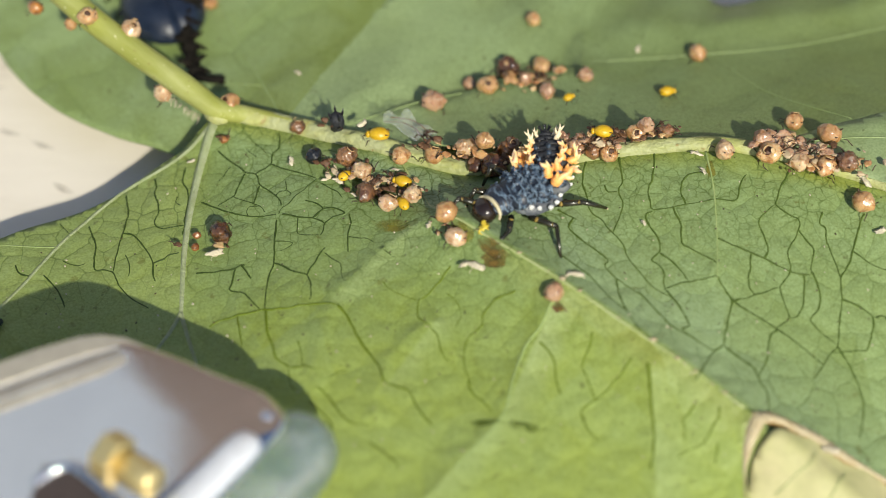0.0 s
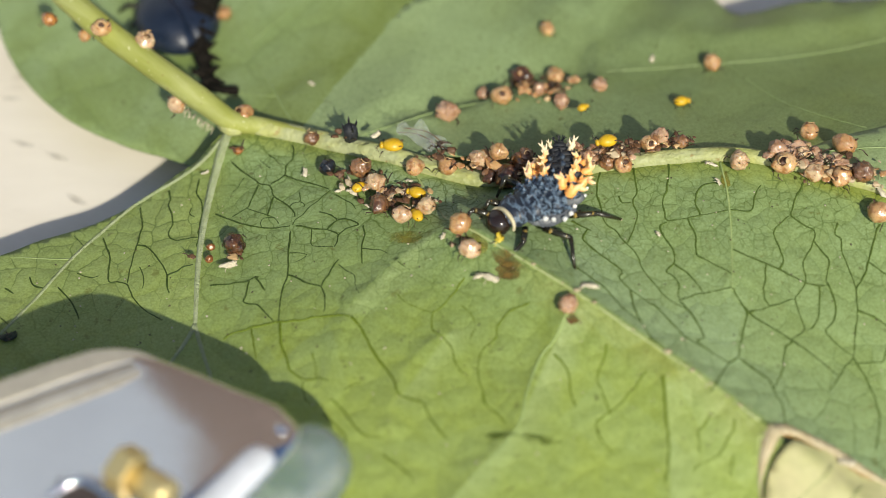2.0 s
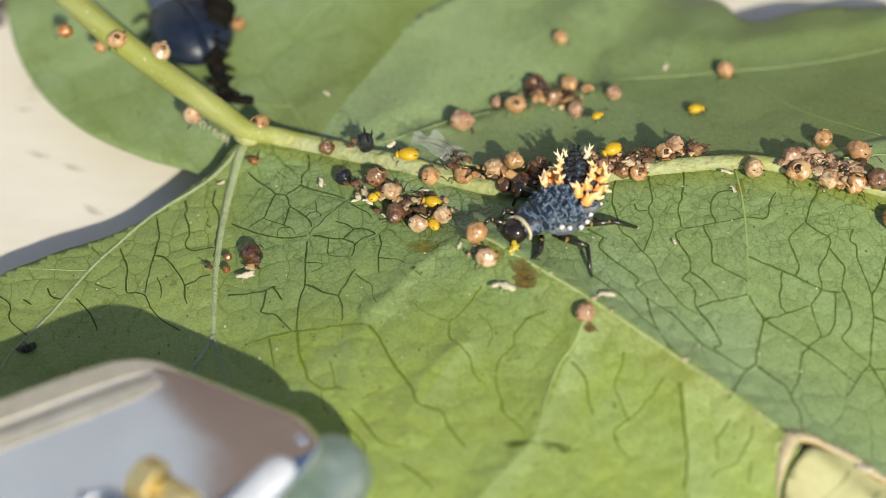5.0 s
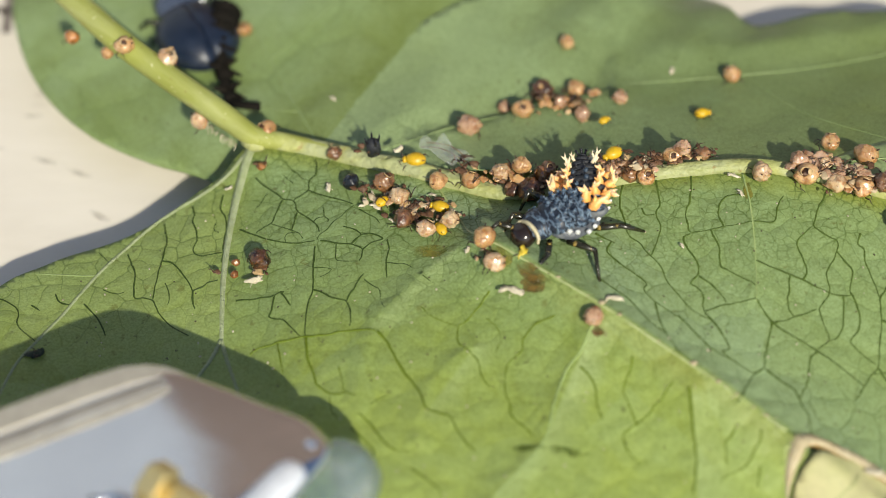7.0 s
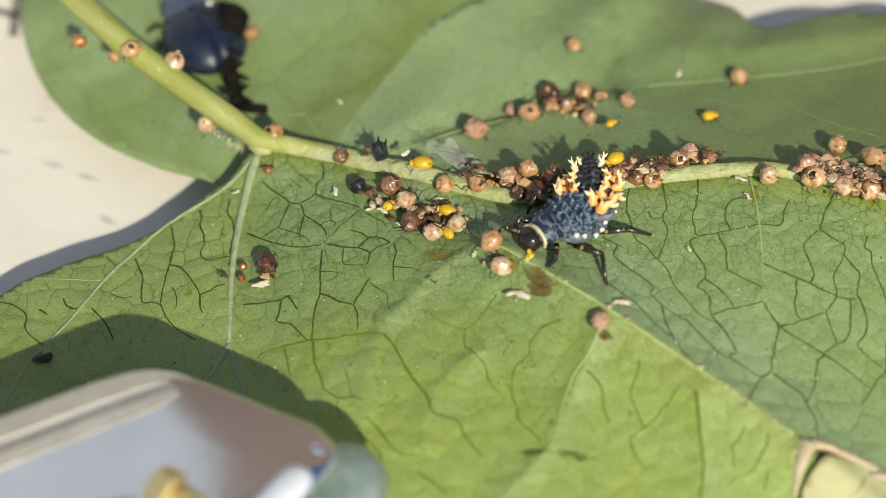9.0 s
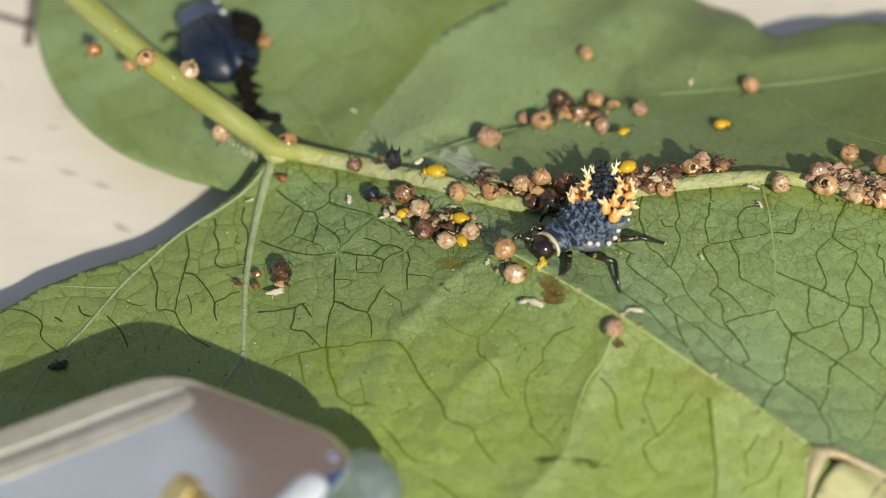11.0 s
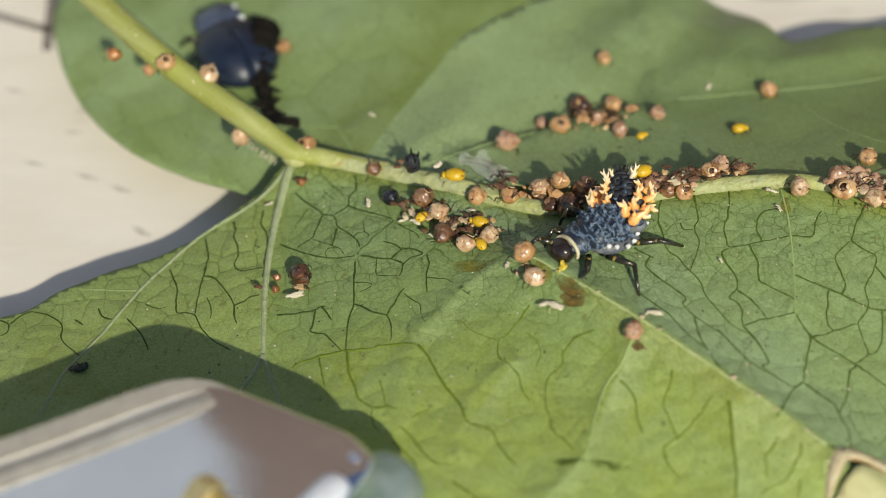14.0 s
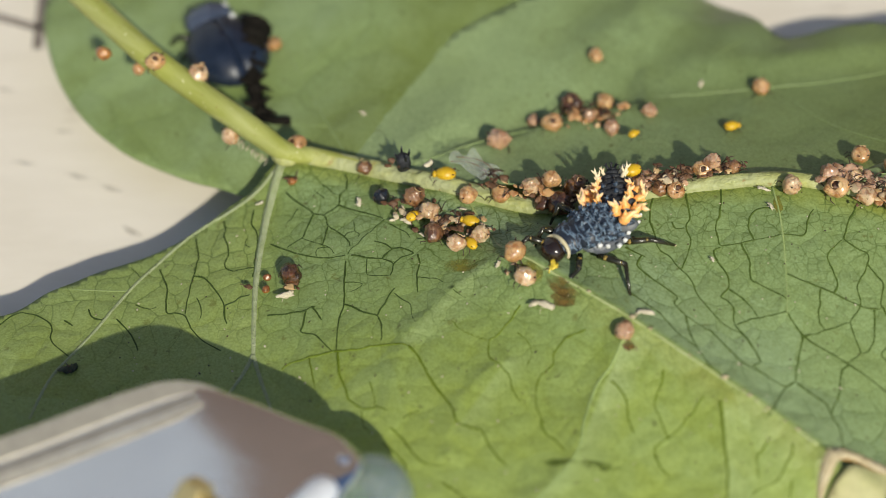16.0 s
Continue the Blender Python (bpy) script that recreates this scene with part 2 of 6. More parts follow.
def rib_material():
    """Pale midrib, stained rusty and yellow-green in patches."""
    g = Graph("pale_vein")
    turn = g.node("ShaderNodeMapping", Vector=g.coord)
    turn.inputs["Scale"].default_value = (0.2, 1.0, 1.0)
    streak = g.noise(1100.0, 4.0, 0.6, turn.outputs[0])
    patch = g.noise(320.0, 4.0)
    fleck = g.noise(1300.0, 3.0)
    sep = g.node("ShaderNodeSeparateXYZ", Vector=g.coord)
    knots = g.noise(700.0, 3.0)
    col = g.mix(g.ramp(streak, 0.35, 0.68), (0.350, 0.366, 0.190), (0.270, 0.292, 0.100))
    # pale near the stalk, greener towards the tip
    col = g.mix(g.ramp(g.math("ADD", sep.outputs[0], g.math("MULTIPLY", g.math("SUBTRACT", patch, 0.5), 0.01)), 0.004, 0.016, 0.75, 0.0), col, (0.345, 0.360, 0.195))
    col = g.mix(g.math("MULTIPLY", g.ramp(patch, 0.50, 0.66), 0.5), col, (0.40, 0.40, 0.10))
    col = g.mix(g.math("MULTIPLY", g.ramp(fleck, 0.62, 0.70), 0.65), col, (0.24, 0.15, 0.05))
    return g.finish(col, 0.55, g.bump(knots, 0.8, 0.0007, g.bump(streak, 0.6, 0.0003)), spec=0.3)


VEIN = rib_material()
FINE_VEIN = mottled("fine_pale_vein", (0.30, 0.38, 0.16), (0.22, 0.30, 0.10), 0.5, 500.0)
RIB_VEIN = mottled("pale_side_vein", (0.43, 0.475, 0.285), (0.33, 0.385, 0.185), 0.6, 1300.0, 0.9, 0.0003, 0.3)
PALE_BAND = mottled("pale_soft_vein", (0.285, 0.365, 0.125), (0.265, 0.345, 0.11), 0.5, 500.0)
FOLD_EDGE = mottled("pale_fold_edge", (0.42, 0.46, 0.23), (0.30, 0.36, 0.11), 0.55, 600.0)
FOLD_VEIN = mottled("fold_vein", (0.30, 0.36, 0.14), (0.22, 0.30, 0.09), 0.5, 900.0)
DARK_VEIN = mottled("dark_small_vein", (0.050, 0.085, 0.010), (0.085, 0.130, 0.020), 0.6, 700.0, spec=0.25)
AXIL_VEIN = mottled("dark_axil_vein", (0.030, 0.055, 0.007), (0.052, 0.086, 0.013), 0.6, 700.0, spec=0.25)
OLIVE_VEIN = mottled("olive_small_vein", (0.108, 0.155, 0.008), (0.135, 0.185, 0.012), 0.6, 700.0, spec=0.25)


def stalk_material():
    """Ridged yellow-green stalk, streaked along its length, with pale and rusty flecks."""
    g = Graph("leaf_stalk")
    turn = g.node("ShaderNodeMapping", Vector=g.coord)
    turn.inputs["Rotation"].default_value = (0.0, 0.0, radians(40.0))
    long = g.node("ShaderNodeMapping", Vector=turn.outputs[0])
    long.inputs["Scale"].default_value = (0.08, 1.0, 0.6)
    streak = g.noise(900.0, 4.0, 0.6, long.outputs[0])
    patch = g.noise(160.0, 3.0)
    fleck = g.noise(1500.0, 2.0)
    col = g.mix(g.ramp(streak, 0.35, 0.68), (0.245, 0.262, 0.055), (0.318, 0.332, 0.120))
    col = g.mix(g.math("MULTIPLY", g.ramp(patch, 0.45, 0.65), 0.5), col, (0.30, 0.32, 0.06))
    col = g.mix(g.math("MULTIPLY", g.ramp(fleck, 0.66, 0.72), 0.6), col, (0.60, 0.58, 0.36))
    col = g.mix(g.math("MULTIPLY", g.ramp(fleck, 0.34, 0.29), 0.5), col, (0.20, 0.13, 0.04))
    return g.finish(col, g.ramp(patch, 0.3, 0.7, 0.48, 0.62), g.bump(streak, 0.6, 0.00025), spec=0.3)


STALK = stalk_material()


def board_material():
    g = Graph("cream_painted_board")
    stretch = g.node("ShaderNodeMapping", Vector=g.coord)
    stretch.inputs["Scale"].default_value = (0.25, 1.0, 1.0)
    grain = g.noise(260.0, 5.0, 0.6, stretch.outputs[0])
    stain = g.noise(45.0, 3.0)
    col = g.mix(g.ramp(grain, 0.35, 0.7), (0.68, 0.62, 0.53), (0.60, 0.54, 0.45))
    col = g.mix(g.math("MULTIPLY", g.ramp(stain, 0.45, 0.7), 0.5), col, (0.71, 0.66, 0.58))
    marks = g.ramp(g.noise(190.0, 3.0, 0.55, stretch.outputs[0]), 0.64, 0.70)
    col = g.mix(g.math("MULTIPLY", marks, 0.55), col, (0.30, 0.24, 0.19))
    return g.finish(col, 0.62, g.bump(grain, 0.3, 0.0003), spec=0.35)


BOARD = board_material()
GROUT = mottled("dirty_joint", (0.26, 0.22, 0.19), (0.18, 0.15, 0.13), 0.8, 500.0)


# ---- building helpers ----
def spline(points, closed=False, steps=12):
    """A smooth curve through the points (Catmull-Rom)."""
    pts = [Vector(p) for p in points]
    n, out = len(pts), []
    for i in range(n if closed else n - 1):
        if closed:
            a, b, c, d = pts[i - 1], pts[i], pts[(i + 1) % n], pts[(i + 2) % n]
        else:
            a, b, c, d = pts[max(i - 1, 0)], pts[i], pts[i + 1], pts[min(i + 2, n - 1)]
        for k in range(steps):
            t = k / steps
            out.append(0.5 * (2 * b + (c - a) * t + (2 * a - 5 * b + 4 * c - d) * t * t + (3 * b - a - 3 * c + d) * t ** 3))
    return out if closed else out + [pts[-1]]


def mesh_of(bm, material, smooth=True):
    data = bpy.data.meshes.new("mesh")
    bm.to_mesh(data)
    bm.free()
    data.materials.append(material)
    if smooth:
        data.polygons.foreach_set("use_smooth", [True] * len(data.polygons))
    return data


def part(name, bm, material, parent=None, label="", smooth=True):
    """Links a bmesh (in millimetres) as one mesh object under a thing or a part."""
    bmesh.ops.scale(bm, vec=(MM, MM, MM), verts=bm.verts)
    ob = new(name, mesh_of(bm, material, smooth))
    if parent:
        ob.parent = parent
    return tagged(ob, label)


def thing(name, at, label, category, group="", kind="", turn=(0, 0, 0)):
    """An Empty at the thing's base, in millimetres."""
    ob = new(name)
    ob.empty_display_size = 0.001
    ob.matrix_basis = pose(at[0] * MM, at[1] * MM, at[2] * MM, *turn)
    return tagged(ob, label, category, group, kind)


def add_tube(bm, path, radii, sides=8):
    """A round tube along a path, with its own radius at each point, closed at its ends."""
    path = [Vector(p) for p in path]
    rings, side = [], None
    for i, p in enumerate(path):
        way = (path[min(i + 1, len(path) - 1)] - path[max(i - 1, 0)]).normalized()
        if side is None:
            side = way.orthogonal().normalized()
        side = (side - way * side.dot(way)).normalized()
        other = way.cross(side)
        r = radii[i] if isinstance(radii, (list, tuple)) else radii
        rings.append([bm.verts.new(p + (side * math.cos(a) + other * math.sin(a)) * r) for a in (2 * math.pi * k / sides for k in range(sides))])
    for a, b in zip(rings, rings[1:]):
        for k in range(sides):
            bm.faces.new((a[k], a[(k + 1) % sides], b[(k + 1) % sides], b[k]))
    bm.faces.new(rings[0][::-1])
    bm.faces.new(rings[-1])
    return bm


def tube(path, radii, sides=8):
    return add_tube(bmesh.new(), path, radii, sides)


def add_ball(bm, at, size, turn=None, rings=8, sides=12, wobble=0.0, seed=0.0):
    """An ellipsoid with half sizes, turned, its surface a little uneven."""
    m = turn or Matrix.Identity(3)
    rows = []
    for i in range(rings + 1):
        th = math.pi * i / rings
        row = []
        for k in range(sides if 0 < i < rings else 1):
            ph = 2 * math.pi * k / sides
            d = Vector((math.sin(th) * math.cos(ph), math.sin(th) * math.sin(ph), math.cos(th)))
            r = 1.0 + wobble * noise.noise(d * 1.7 + Vector((seed, seed * 0.7, 3.1)))
            row.append(bm.verts.new(Vector(at) + m @ Vector((d.x * size[0], d.y * size[1], d.z * size[2])) * r))
        rows.append(row)
    for i in range(rings):
        a, b = rows[i], rows[i + 1]
        for k in range(sides):
            if len(a) == 1:
                bm.faces.new((a[0], b[k], b[(k + 1) % sides]))
            elif len(b) == 1:
                bm.faces.new((a[k], b[0], a[(k + 1) % sides]))
            else:
                bm.faces.new((a[k], b[k], b[(k + 1) % sides], a[(k + 1) % sides]))
    return bm


def ball(at, size, turn=None, rings=8, sides=12, wobble=0.0, seed=0.0):
    return add_ball(bmesh.new(), at, size, turn, rings, sides, wobble, seed)


def blade(outline, height, step=0.8, hole=None, fine=0.0, creases=()):
    """A leaf's blade in millimetres: the outline filled with small faces that follow the height."""
    ring = [Vector((p.x, p.y)) for p in outline]
    xs, ys = [p.x for p in ring], [p.y for p in ring]
    pts, edges = list(ring), [(i, (i + 1) % len(ring)) for i in range(len(ring))]
    if hole:
        first = len(pts)
        pts += [Vector((p.x, p.y)) for p in hole]
        edges += [(first + i, first + (i + 1) % len(hole)) for i in range(len(hole))]
    for crease in creases:
        first = len(pts)
        pts += [Vector((p[0], p[1])) for p in crease]
        edges += [(first + i, first + i + 1) for i in range(len(crease) - 1)]
    rng = random.Random(7)
    y = min(ys)
    while y < max(ys):
        x = min(xs)
        while x < max(xs):
            pts.append(Vector((x + rng.uniform(-0.25, 0.25) * step, y + rng.uniform(-0.25, 0.25) * step)))
            x += step
        y += step
    verts, _, faces, *_ = geometry.delaunay_2d_cdt(pts, edges, [], 0, 1e-4)

    def inside(p, poly):
        odd, j = False, len(poly) - 1
        for i in range(len(poly)):
            a, b = poly[i], poly[j]
            if (a.y > p.y) != (b.y > p.y) and p.x < (b.x - a.x) * (p.y - a.y) / (b.y - a.y) + a.x:
                odd = not odd
            j = i
        return odd

    bm = bmesh.new()
    made = {}
    for f in faces:
        mid = sum((verts[i] for i in f), Vector((0, 0))) / len(f)
        if not inside(mid, ring) or (hole and inside(mid, hole)):
            continue
        for i in f:
            if i not in made:
                v = verts[i]
                z = height(v.x, v.y) + fine * noise.noise(Vector((v.x * 0.45, v.y * 0.45, 2.0)))
                made[i] = bm.verts.new((v.x, v.y, z))
        bm.faces.new([made[i] for i in f])
    bmesh.ops.recalc_face_normals(bm, faces=bm.faces)
    if sum(f.normal.z for f in bm.faces) < 0:
        bmesh.ops.reverse_faces(bm, faces=bm.faces)
    return bm


def thicken(ob, mm=0.22):
    m = ob.modifiers.new("thickness", "SOLIDIFY")
    m.thickness, m.offset = mm * MM, -1.0
    return ob


# ---- the board under the leaves ----
BOARD_Z = 5.6


def board():
    base = tagged(new("ground"), "cream painted wooden board under the leaves, slightly stained", "board", kind="structure")
    y = -820.0
    for i in range(5):
        one = bmesh.new()
        bmesh.ops.create_cube(one, size=1.0)
        bmesh.ops.scale(one, vec=(1600, 318.0, 20.0), verts=one.verts)
        bmesh.ops.translate(one, vec=(0, y + 159.0, BOARD_Z - 10.0), verts=one.verts)
        bmesh.ops.bevel(one, geom=one.edges[:], offset=1.5, segments=2, affect="EDGES")
        part("plank", one, BOARD, base, smooth=False)
        y += 320.0
    # narrow dirty joints in the board
    for a, b in (((-46.0, 41.0), (-110.0, 67.0)), ((-45.8, 38.0), (-48.0, 62.0))):
        a, b = Vector(a), Vector(b)
        n = Vector((a.y - b.y, b.x - a.x)).normalized() * 0.5
        joint = bmesh.new()
        low = [joint.verts.new((p.x, p.y, BOARD_Z - 1.0)) for p in (a + n, b + n, b - n, a - n)]
        top = [joint.verts.new((p.x, p.y, BOARD_Z + 0.02)) for p in (a + n, b + n, b - n, a - n)]
        joint.faces.new(top)
        for k in range(4):
            joint.faces.new((low[k], low[(k + 1) % 4], top[(k + 1) % 4], top[k]))
        bmesh.ops.recalc_face_normals(joint, faces=joint.faces)
        part("joint", joint, GROUT, base, "grey-brown dirty joint", smooth=False)
    under = bmesh.new()
    bmesh.ops.create_grid(under, x_segments=1, y_segments=1, size=40000.0)
    bmesh.ops.translate(under, vec=(0, 0, BOARD_Z - 24.0), verts=under.verts)
    part("base", under, mottled("dusty_ground", (0.24, 0.21, 0.17), (0.32, 0.29, 0.24), 0.8, 30.0), base)


board()

def unseen_panels():
    """Unseen panels on the far side, added for reflections and fill light."""
    for name, x0, x1, a, b, label in (("wall_north", -6.0, -0.70, (0.34, 0.385, 0.46), (0.30, 0.335, 0.40), "unseen pale grey panel, added for the chrome to mirror"),
                                      ("wall_east", -0.70, 2.2, (0.16, 0.115, 0.10), (0.11, 0.08, 0.07), "unseen brown panel, added for the chrome to mirror")):
        bm = bmesh.new()
        bmesh.ops.create_cube(bm, size=1.0)
        bmesh.ops.scale(bm, vec=((x1 - x0) * 1000, 200, 5200), verts=bm.verts)
        bmesh.ops.translate(bm, vec=((x0 + x1) * 500, 3000, 2580), verts=bm.verts)
        tagged(part(name, bm, mottled(name, a, b, 0.8, 2.0, 0.3, 0.01), smooth=False), label, "wall", kind="structure")


unseen_panels()

# ---- the large leaf ----
RIB = spline([(-20, 16.4), (-13.7, 14.8), (-6.8, 12.0), (-1.1, 9.9), (3.5, 8.9), (9.9, 8.8), (14.5, 9.2), (21, 9.5), (25.1, 9.1),
              (30.4, 7.6), (35.7, 5.9), (46, 1.0), (56, -5.0)])
FOLD_AT, FOLD_WAY = Vector((0.3, 2.1)), Vector((0.790, -0.613))


def rib_y(x):
    for a, b in zip(RIB, RIB[1:]):
        if a.x <= x <= b.x:
            return a.y + (b.y - a.y) * (x - a.x) / (b.x - a.x)
    return RIB[0].y if x < RIB[0].x else RIB[-1].y


# raised bands over the smaller side veins: a steep flank on one side, a gentle one on the other (line, height, width of the gentle flank)
RIDGES = [([(8.2, -6.4), (6.2, -9.5), (5.3, -12.2), (4.2, -15.4), (0.7, -19.6), (-3.0, -24.0)], 0.42, 2.0), ([(-0.6, -6.9), (-2.6, -8.4), (-4.4, -10.9), (-4.9, -13.1), (-5.1, -15.3)], 0.34, 1.3),
          ([(-8.6, -4.9), (-9.3, -7.5), (-9.6, -10.7), (-9.4, -12.7)], 0.28, 1.2), ([(15.4, -11.3), (15.5, -14.8), (15.4, -19.1), (15.0, -24.0)], 0.34, 1.6),
          ([(-1.8, 2.1), (-4.5, 0.3), (-6.5, -1.8), (-8.5, -4.0)], 0.34, 1.0), ([(21.6, 6.0), (21.5, 1.0), (21.3, -3.2)], 0.25, 0.8)]


def ridge(x, y):
    """Height of the raised bands at a place."""
    z = 0.0
    for line, h, wide in RIDGES:
        last = len(line) - 2
        for i, (a, b) in enumerate(zip(line, line[1:])):
            dx, dy = b[0] - a[0], b[1] - a[1]
            long = math.hypot(dx, dy)
            t = ((x - a[0]) * dx + (y - a[1]) * dy) / long ** 2
            if t < (-0.3 if i == 0 else -0.05) or t > (1.3 if i == last else 1.05):
                continue
            off = (dx * (y - a[1]) - dy * (x - a[0])) / long
            if abs(off) < 5.0:
                fade = min(1.0, (t + 0.3) / 0.3 if i == 0 else 1.0, (1.3 - t) / 0.3 if i == last else 1.0)
                z = max(z, h * fade * math.exp(-off / wide if off > 0 else off / 0.9))
    return z


def leaf_z(x, y):
    """Height of the large leaf: a gentle saddle, a fold along one side vein, a dip in the axil, a drooping tip."""
    X, Y = x / 20.0, y / 20.0
    z = 14.15 + 1.20 * X + 1.58 * Y - 0.76 * X * X + 2.20 * X * Y
    along = (x - FOLD_AT.x) * FOLD_WAY.x + (y - FOLD_AT.y) * FOLD_WAY.y
    off = -(x - FOLD_AT.x) * FOLD_WAY.y + (y - FOLD_AT.y) * FOLD_WAY.x
    z += 2.4 / (1.0 + math.exp(-(along + 1.5))) * math.exp(-math.sqrt(off * off + 0.006) / (3.6 if off > 0 else 3.4)) - 0.25
    z -= 1.3 * math.exp(-((x - 3.0) / 6.0) ** 2 - ((y - 9.0) / 3.0) ** 2)
    z += 1.3 * math.exp(-((x + 19.0) / 5.0) ** 2 - ((y - 16.0) / 4.0) ** 2)
    z -= 0.8 * math.exp(-((x + 22.0) / 8.0) ** 2 - ((y + 6.0) / 8.0) ** 2)
    lift = max(0.0, -x - 27.0)
    z += 0.02 * lift * lift if lift < 5.0 else 0.2 * lift - 0.5
    if x > -21.0:
        over = y - rib_y(x)
        if over > 0:
            z -= 1.0 * over
        elif over > -2.0:
            z -= 0.45 * (1.0 + over / 2.0) ** 2
    z += 0.10 * noise.noise(Vector((x * 0.45, y * 0.45, 2.0))) + ridge(x, y)
    return max(z, BOARD_Z + 0.35)


def on_leaf(points, lift=0.0):
    return [(p[0], p[1], leaf_z(p[0], p[1]) + lift) for p in points]


def vine_leaf():
    base = thing("vine_leaf", (-20, 16.4, leaf_z(-20, 16.4)), "green vine leaf, underside up, folded along veins, chewed hole", "leaf")
    shift = Vector((20, -16.4, -leaf_z(-20, 16.4)))

    def put(name, bm, mat, label=""):
        bmesh.ops.translate(bm, vec=shift, verts=bm.verts)
        return part(name, bm, mat, base, label)

    top = [(p.x, p.y + 2.6) for p in RIB[6::6]]
    low = [(57, -12), (52, -28), (40, -40), (20, -48), (-8, -50), (-32, -46), (-48, -36), (-57, -20), (-55, -6), (-47.7, -1.1), (-42.7, 0.4), (-40.5, 1.3), (-38.5, 3.3), (-36.4, 4.5), (-34.2, 5.8), (-31.9, 6.7), (-29.6, 7.9), (-27.3, 9.2),
           (-24.0, 11.9), (-21.9, 13.2), (-20.6, 14.9)]
    outline = spline([(p[0], p[1]) for p in top + low], True, 8)
    hole = spline([(22.4, -16.4), (24.2, -15.6), (27.4, -16.3), (29.6, -17.5), (31.4, -18.5), (34, -19.6), (36.5, -21.5), (35, -26), (29, -28), (23.5, -25.5), (22.2, -20.5)], True, 6)
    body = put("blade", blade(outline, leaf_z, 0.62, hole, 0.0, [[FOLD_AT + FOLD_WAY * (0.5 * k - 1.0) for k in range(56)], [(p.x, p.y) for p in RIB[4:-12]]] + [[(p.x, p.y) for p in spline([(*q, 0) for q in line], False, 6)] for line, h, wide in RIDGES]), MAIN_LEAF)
    thicken(body, 0.22)
    # pale withered skin under the hole, and its curled rim
    flap = spline([(22.3, -20.2), (22.6, -18.6), (23.15, -17.5), (24.1, -16.6), (25.1, -15.9), (26.4, -16.1), (29.4, -17.0), (35.5, -19.4), (37.5, -22), (35, -27), (29, -29), (23.4, -27.0), (21.8, -22.5)], True, 4)
    skin = put("withered_skin", blade(flap, lambda x, y: leaf_z(x, y) - 0.10 - 0.06 * math.exp(-((x - 22.5) / 1.5) ** 2) + 0.10 * math.sin(x * 1.1 + y * 0.4) * min(1.0, max(0.0, -16.5 - y)), 0.6, None, 0.15), DRY_SKIN, "pale yellow withered leaf skin")
    thicken(skin, 0.10)
    under = spline([(21.0, -22.0), (21.2, -17.0), (23.0, -15.0), (27.0, -15.2), (27.0, -18.0), (24.0, -22.0)], True, 4)
    thicken(put("lower_skin", blade(under, lambda x, y: leaf_z(x, y) - 0.7, 0.8, None, 0.1), MAIN_LEAF), 0.10)
    for pts in ([(24.2, -20.6), (25.6, -19.4), (26.8, -18.6), (27.4, -17.6)], [(27.8, -21.4), (28.9, -19.8), (29.6, -18.9)], [(25.0, -24.0), (26.5, -22.2)]):
        path = [(p.x, p.y, leaf_z(p.x, p.y) - 0.07) for p in spline(pts, False, 6)]
        put("skin_vein", tube(path, [0.045 - 0.02 * k / len(path) for k in range(len(path))], 5), FOLD_VEIN)
    # the dead rim curls over: a thick flaky band from the inner to the outer line
    outer = spline([(21.7, -26.0, 0), (21.93, -20.2, 0), (21.91, -18.85, 0), (21.98, -17.4, 0), (22.29, -15.95, 0), (22.97, -15.1, 0), (24.13, -14.75, 0), (25.89, -15.2, 0), (27.73, -15.95, 0), (29.66, -17.0, 0), (31.4, -18.1, 0), (34.5, -19.5, 0)], False, 8)
    inner = spline([(21.9, -26.0, 0), (22.1, -20.2, 0), (22.19, -18.85, 0), (22.68, -17.55, 0), (23.06, -16.9, 0), (23.86, -15.85, 0), (25.0, -15.68, 0), (25.78, -16.05, 0), (27.49, -16.75, 0), (29.41, -17.75, 0), (31.1, -18.4, 0), (34.3, -19.8, 0)], False, 8)
    band = bmesh.new()
    rows = []
    for i, (p, q) in enumerate(zip(outer, inner)):
        row = []
        for t, up in ((-0.04, -0.05), (0.12, 0.10), (0.35, 0.24), (0.62, 0.26), (0.88, 0.12), (1.0, -0.12), (0.96, -0.42)):
            c = p.lerp(q, t + 0.10 * noise.noise(Vector((i * 0.7, t * 2.0, 5.0))))
            row.append(band.verts.new((c.x, c.y, leaf_z(*p.lerp(q, 0.3)[:2]) + up * min(1.0, 0.4 + (p - q).length) + 0.09 * noise.noise(Vector((i * 0.53, t * 3.0, 1.0))))))
        rows.append(row)
    for u, w in zip(rows, rows[1:]):
        for k in range(6):
            band.faces.new((u[k], w[k], w[k + 1], u[k + 1]))
    bmesh.ops.recalc_face_normals(band, faces=band.faces)
    put("hole_rim", band, DRY_RIM, "dry buff rim of the hole")
    lip = [(p.x, p.y, leaf_z(p.x, p.y) - 0.16) for p in inner[40:]]
    put("rim_edge", tube(lip, [0.12 + 0.07 * noise.noise(Vector((i * 0.9, 3.0, 0))) for i in range(len(lip))], 6), RUSTY, "rusty brown inner edge")
    bits = bmesh.new()
    for i in range(30, len(outer) - 8):
        for k in range(2):
            a = noise.noise(Vector((i * 1.7, k * 3.1, 0.5)))
            c = outer[i].lerp(inner[i], 0.3 + 0.5 * a)
            add_ball(bits, (c.x + a * 0.2, c.y, leaf_z(c.x, c.y) + 0.22 + 0.05 * a), (0.09 + 0.09 * a, 0.08, 0.07), None, 5, 7, 0.7, i + k * 0.3)
    put("crust", bits, DRY_RIM, "flaky buff crust on the rim")
    # veins stand proud of the underside
    rib = RIB[2:]
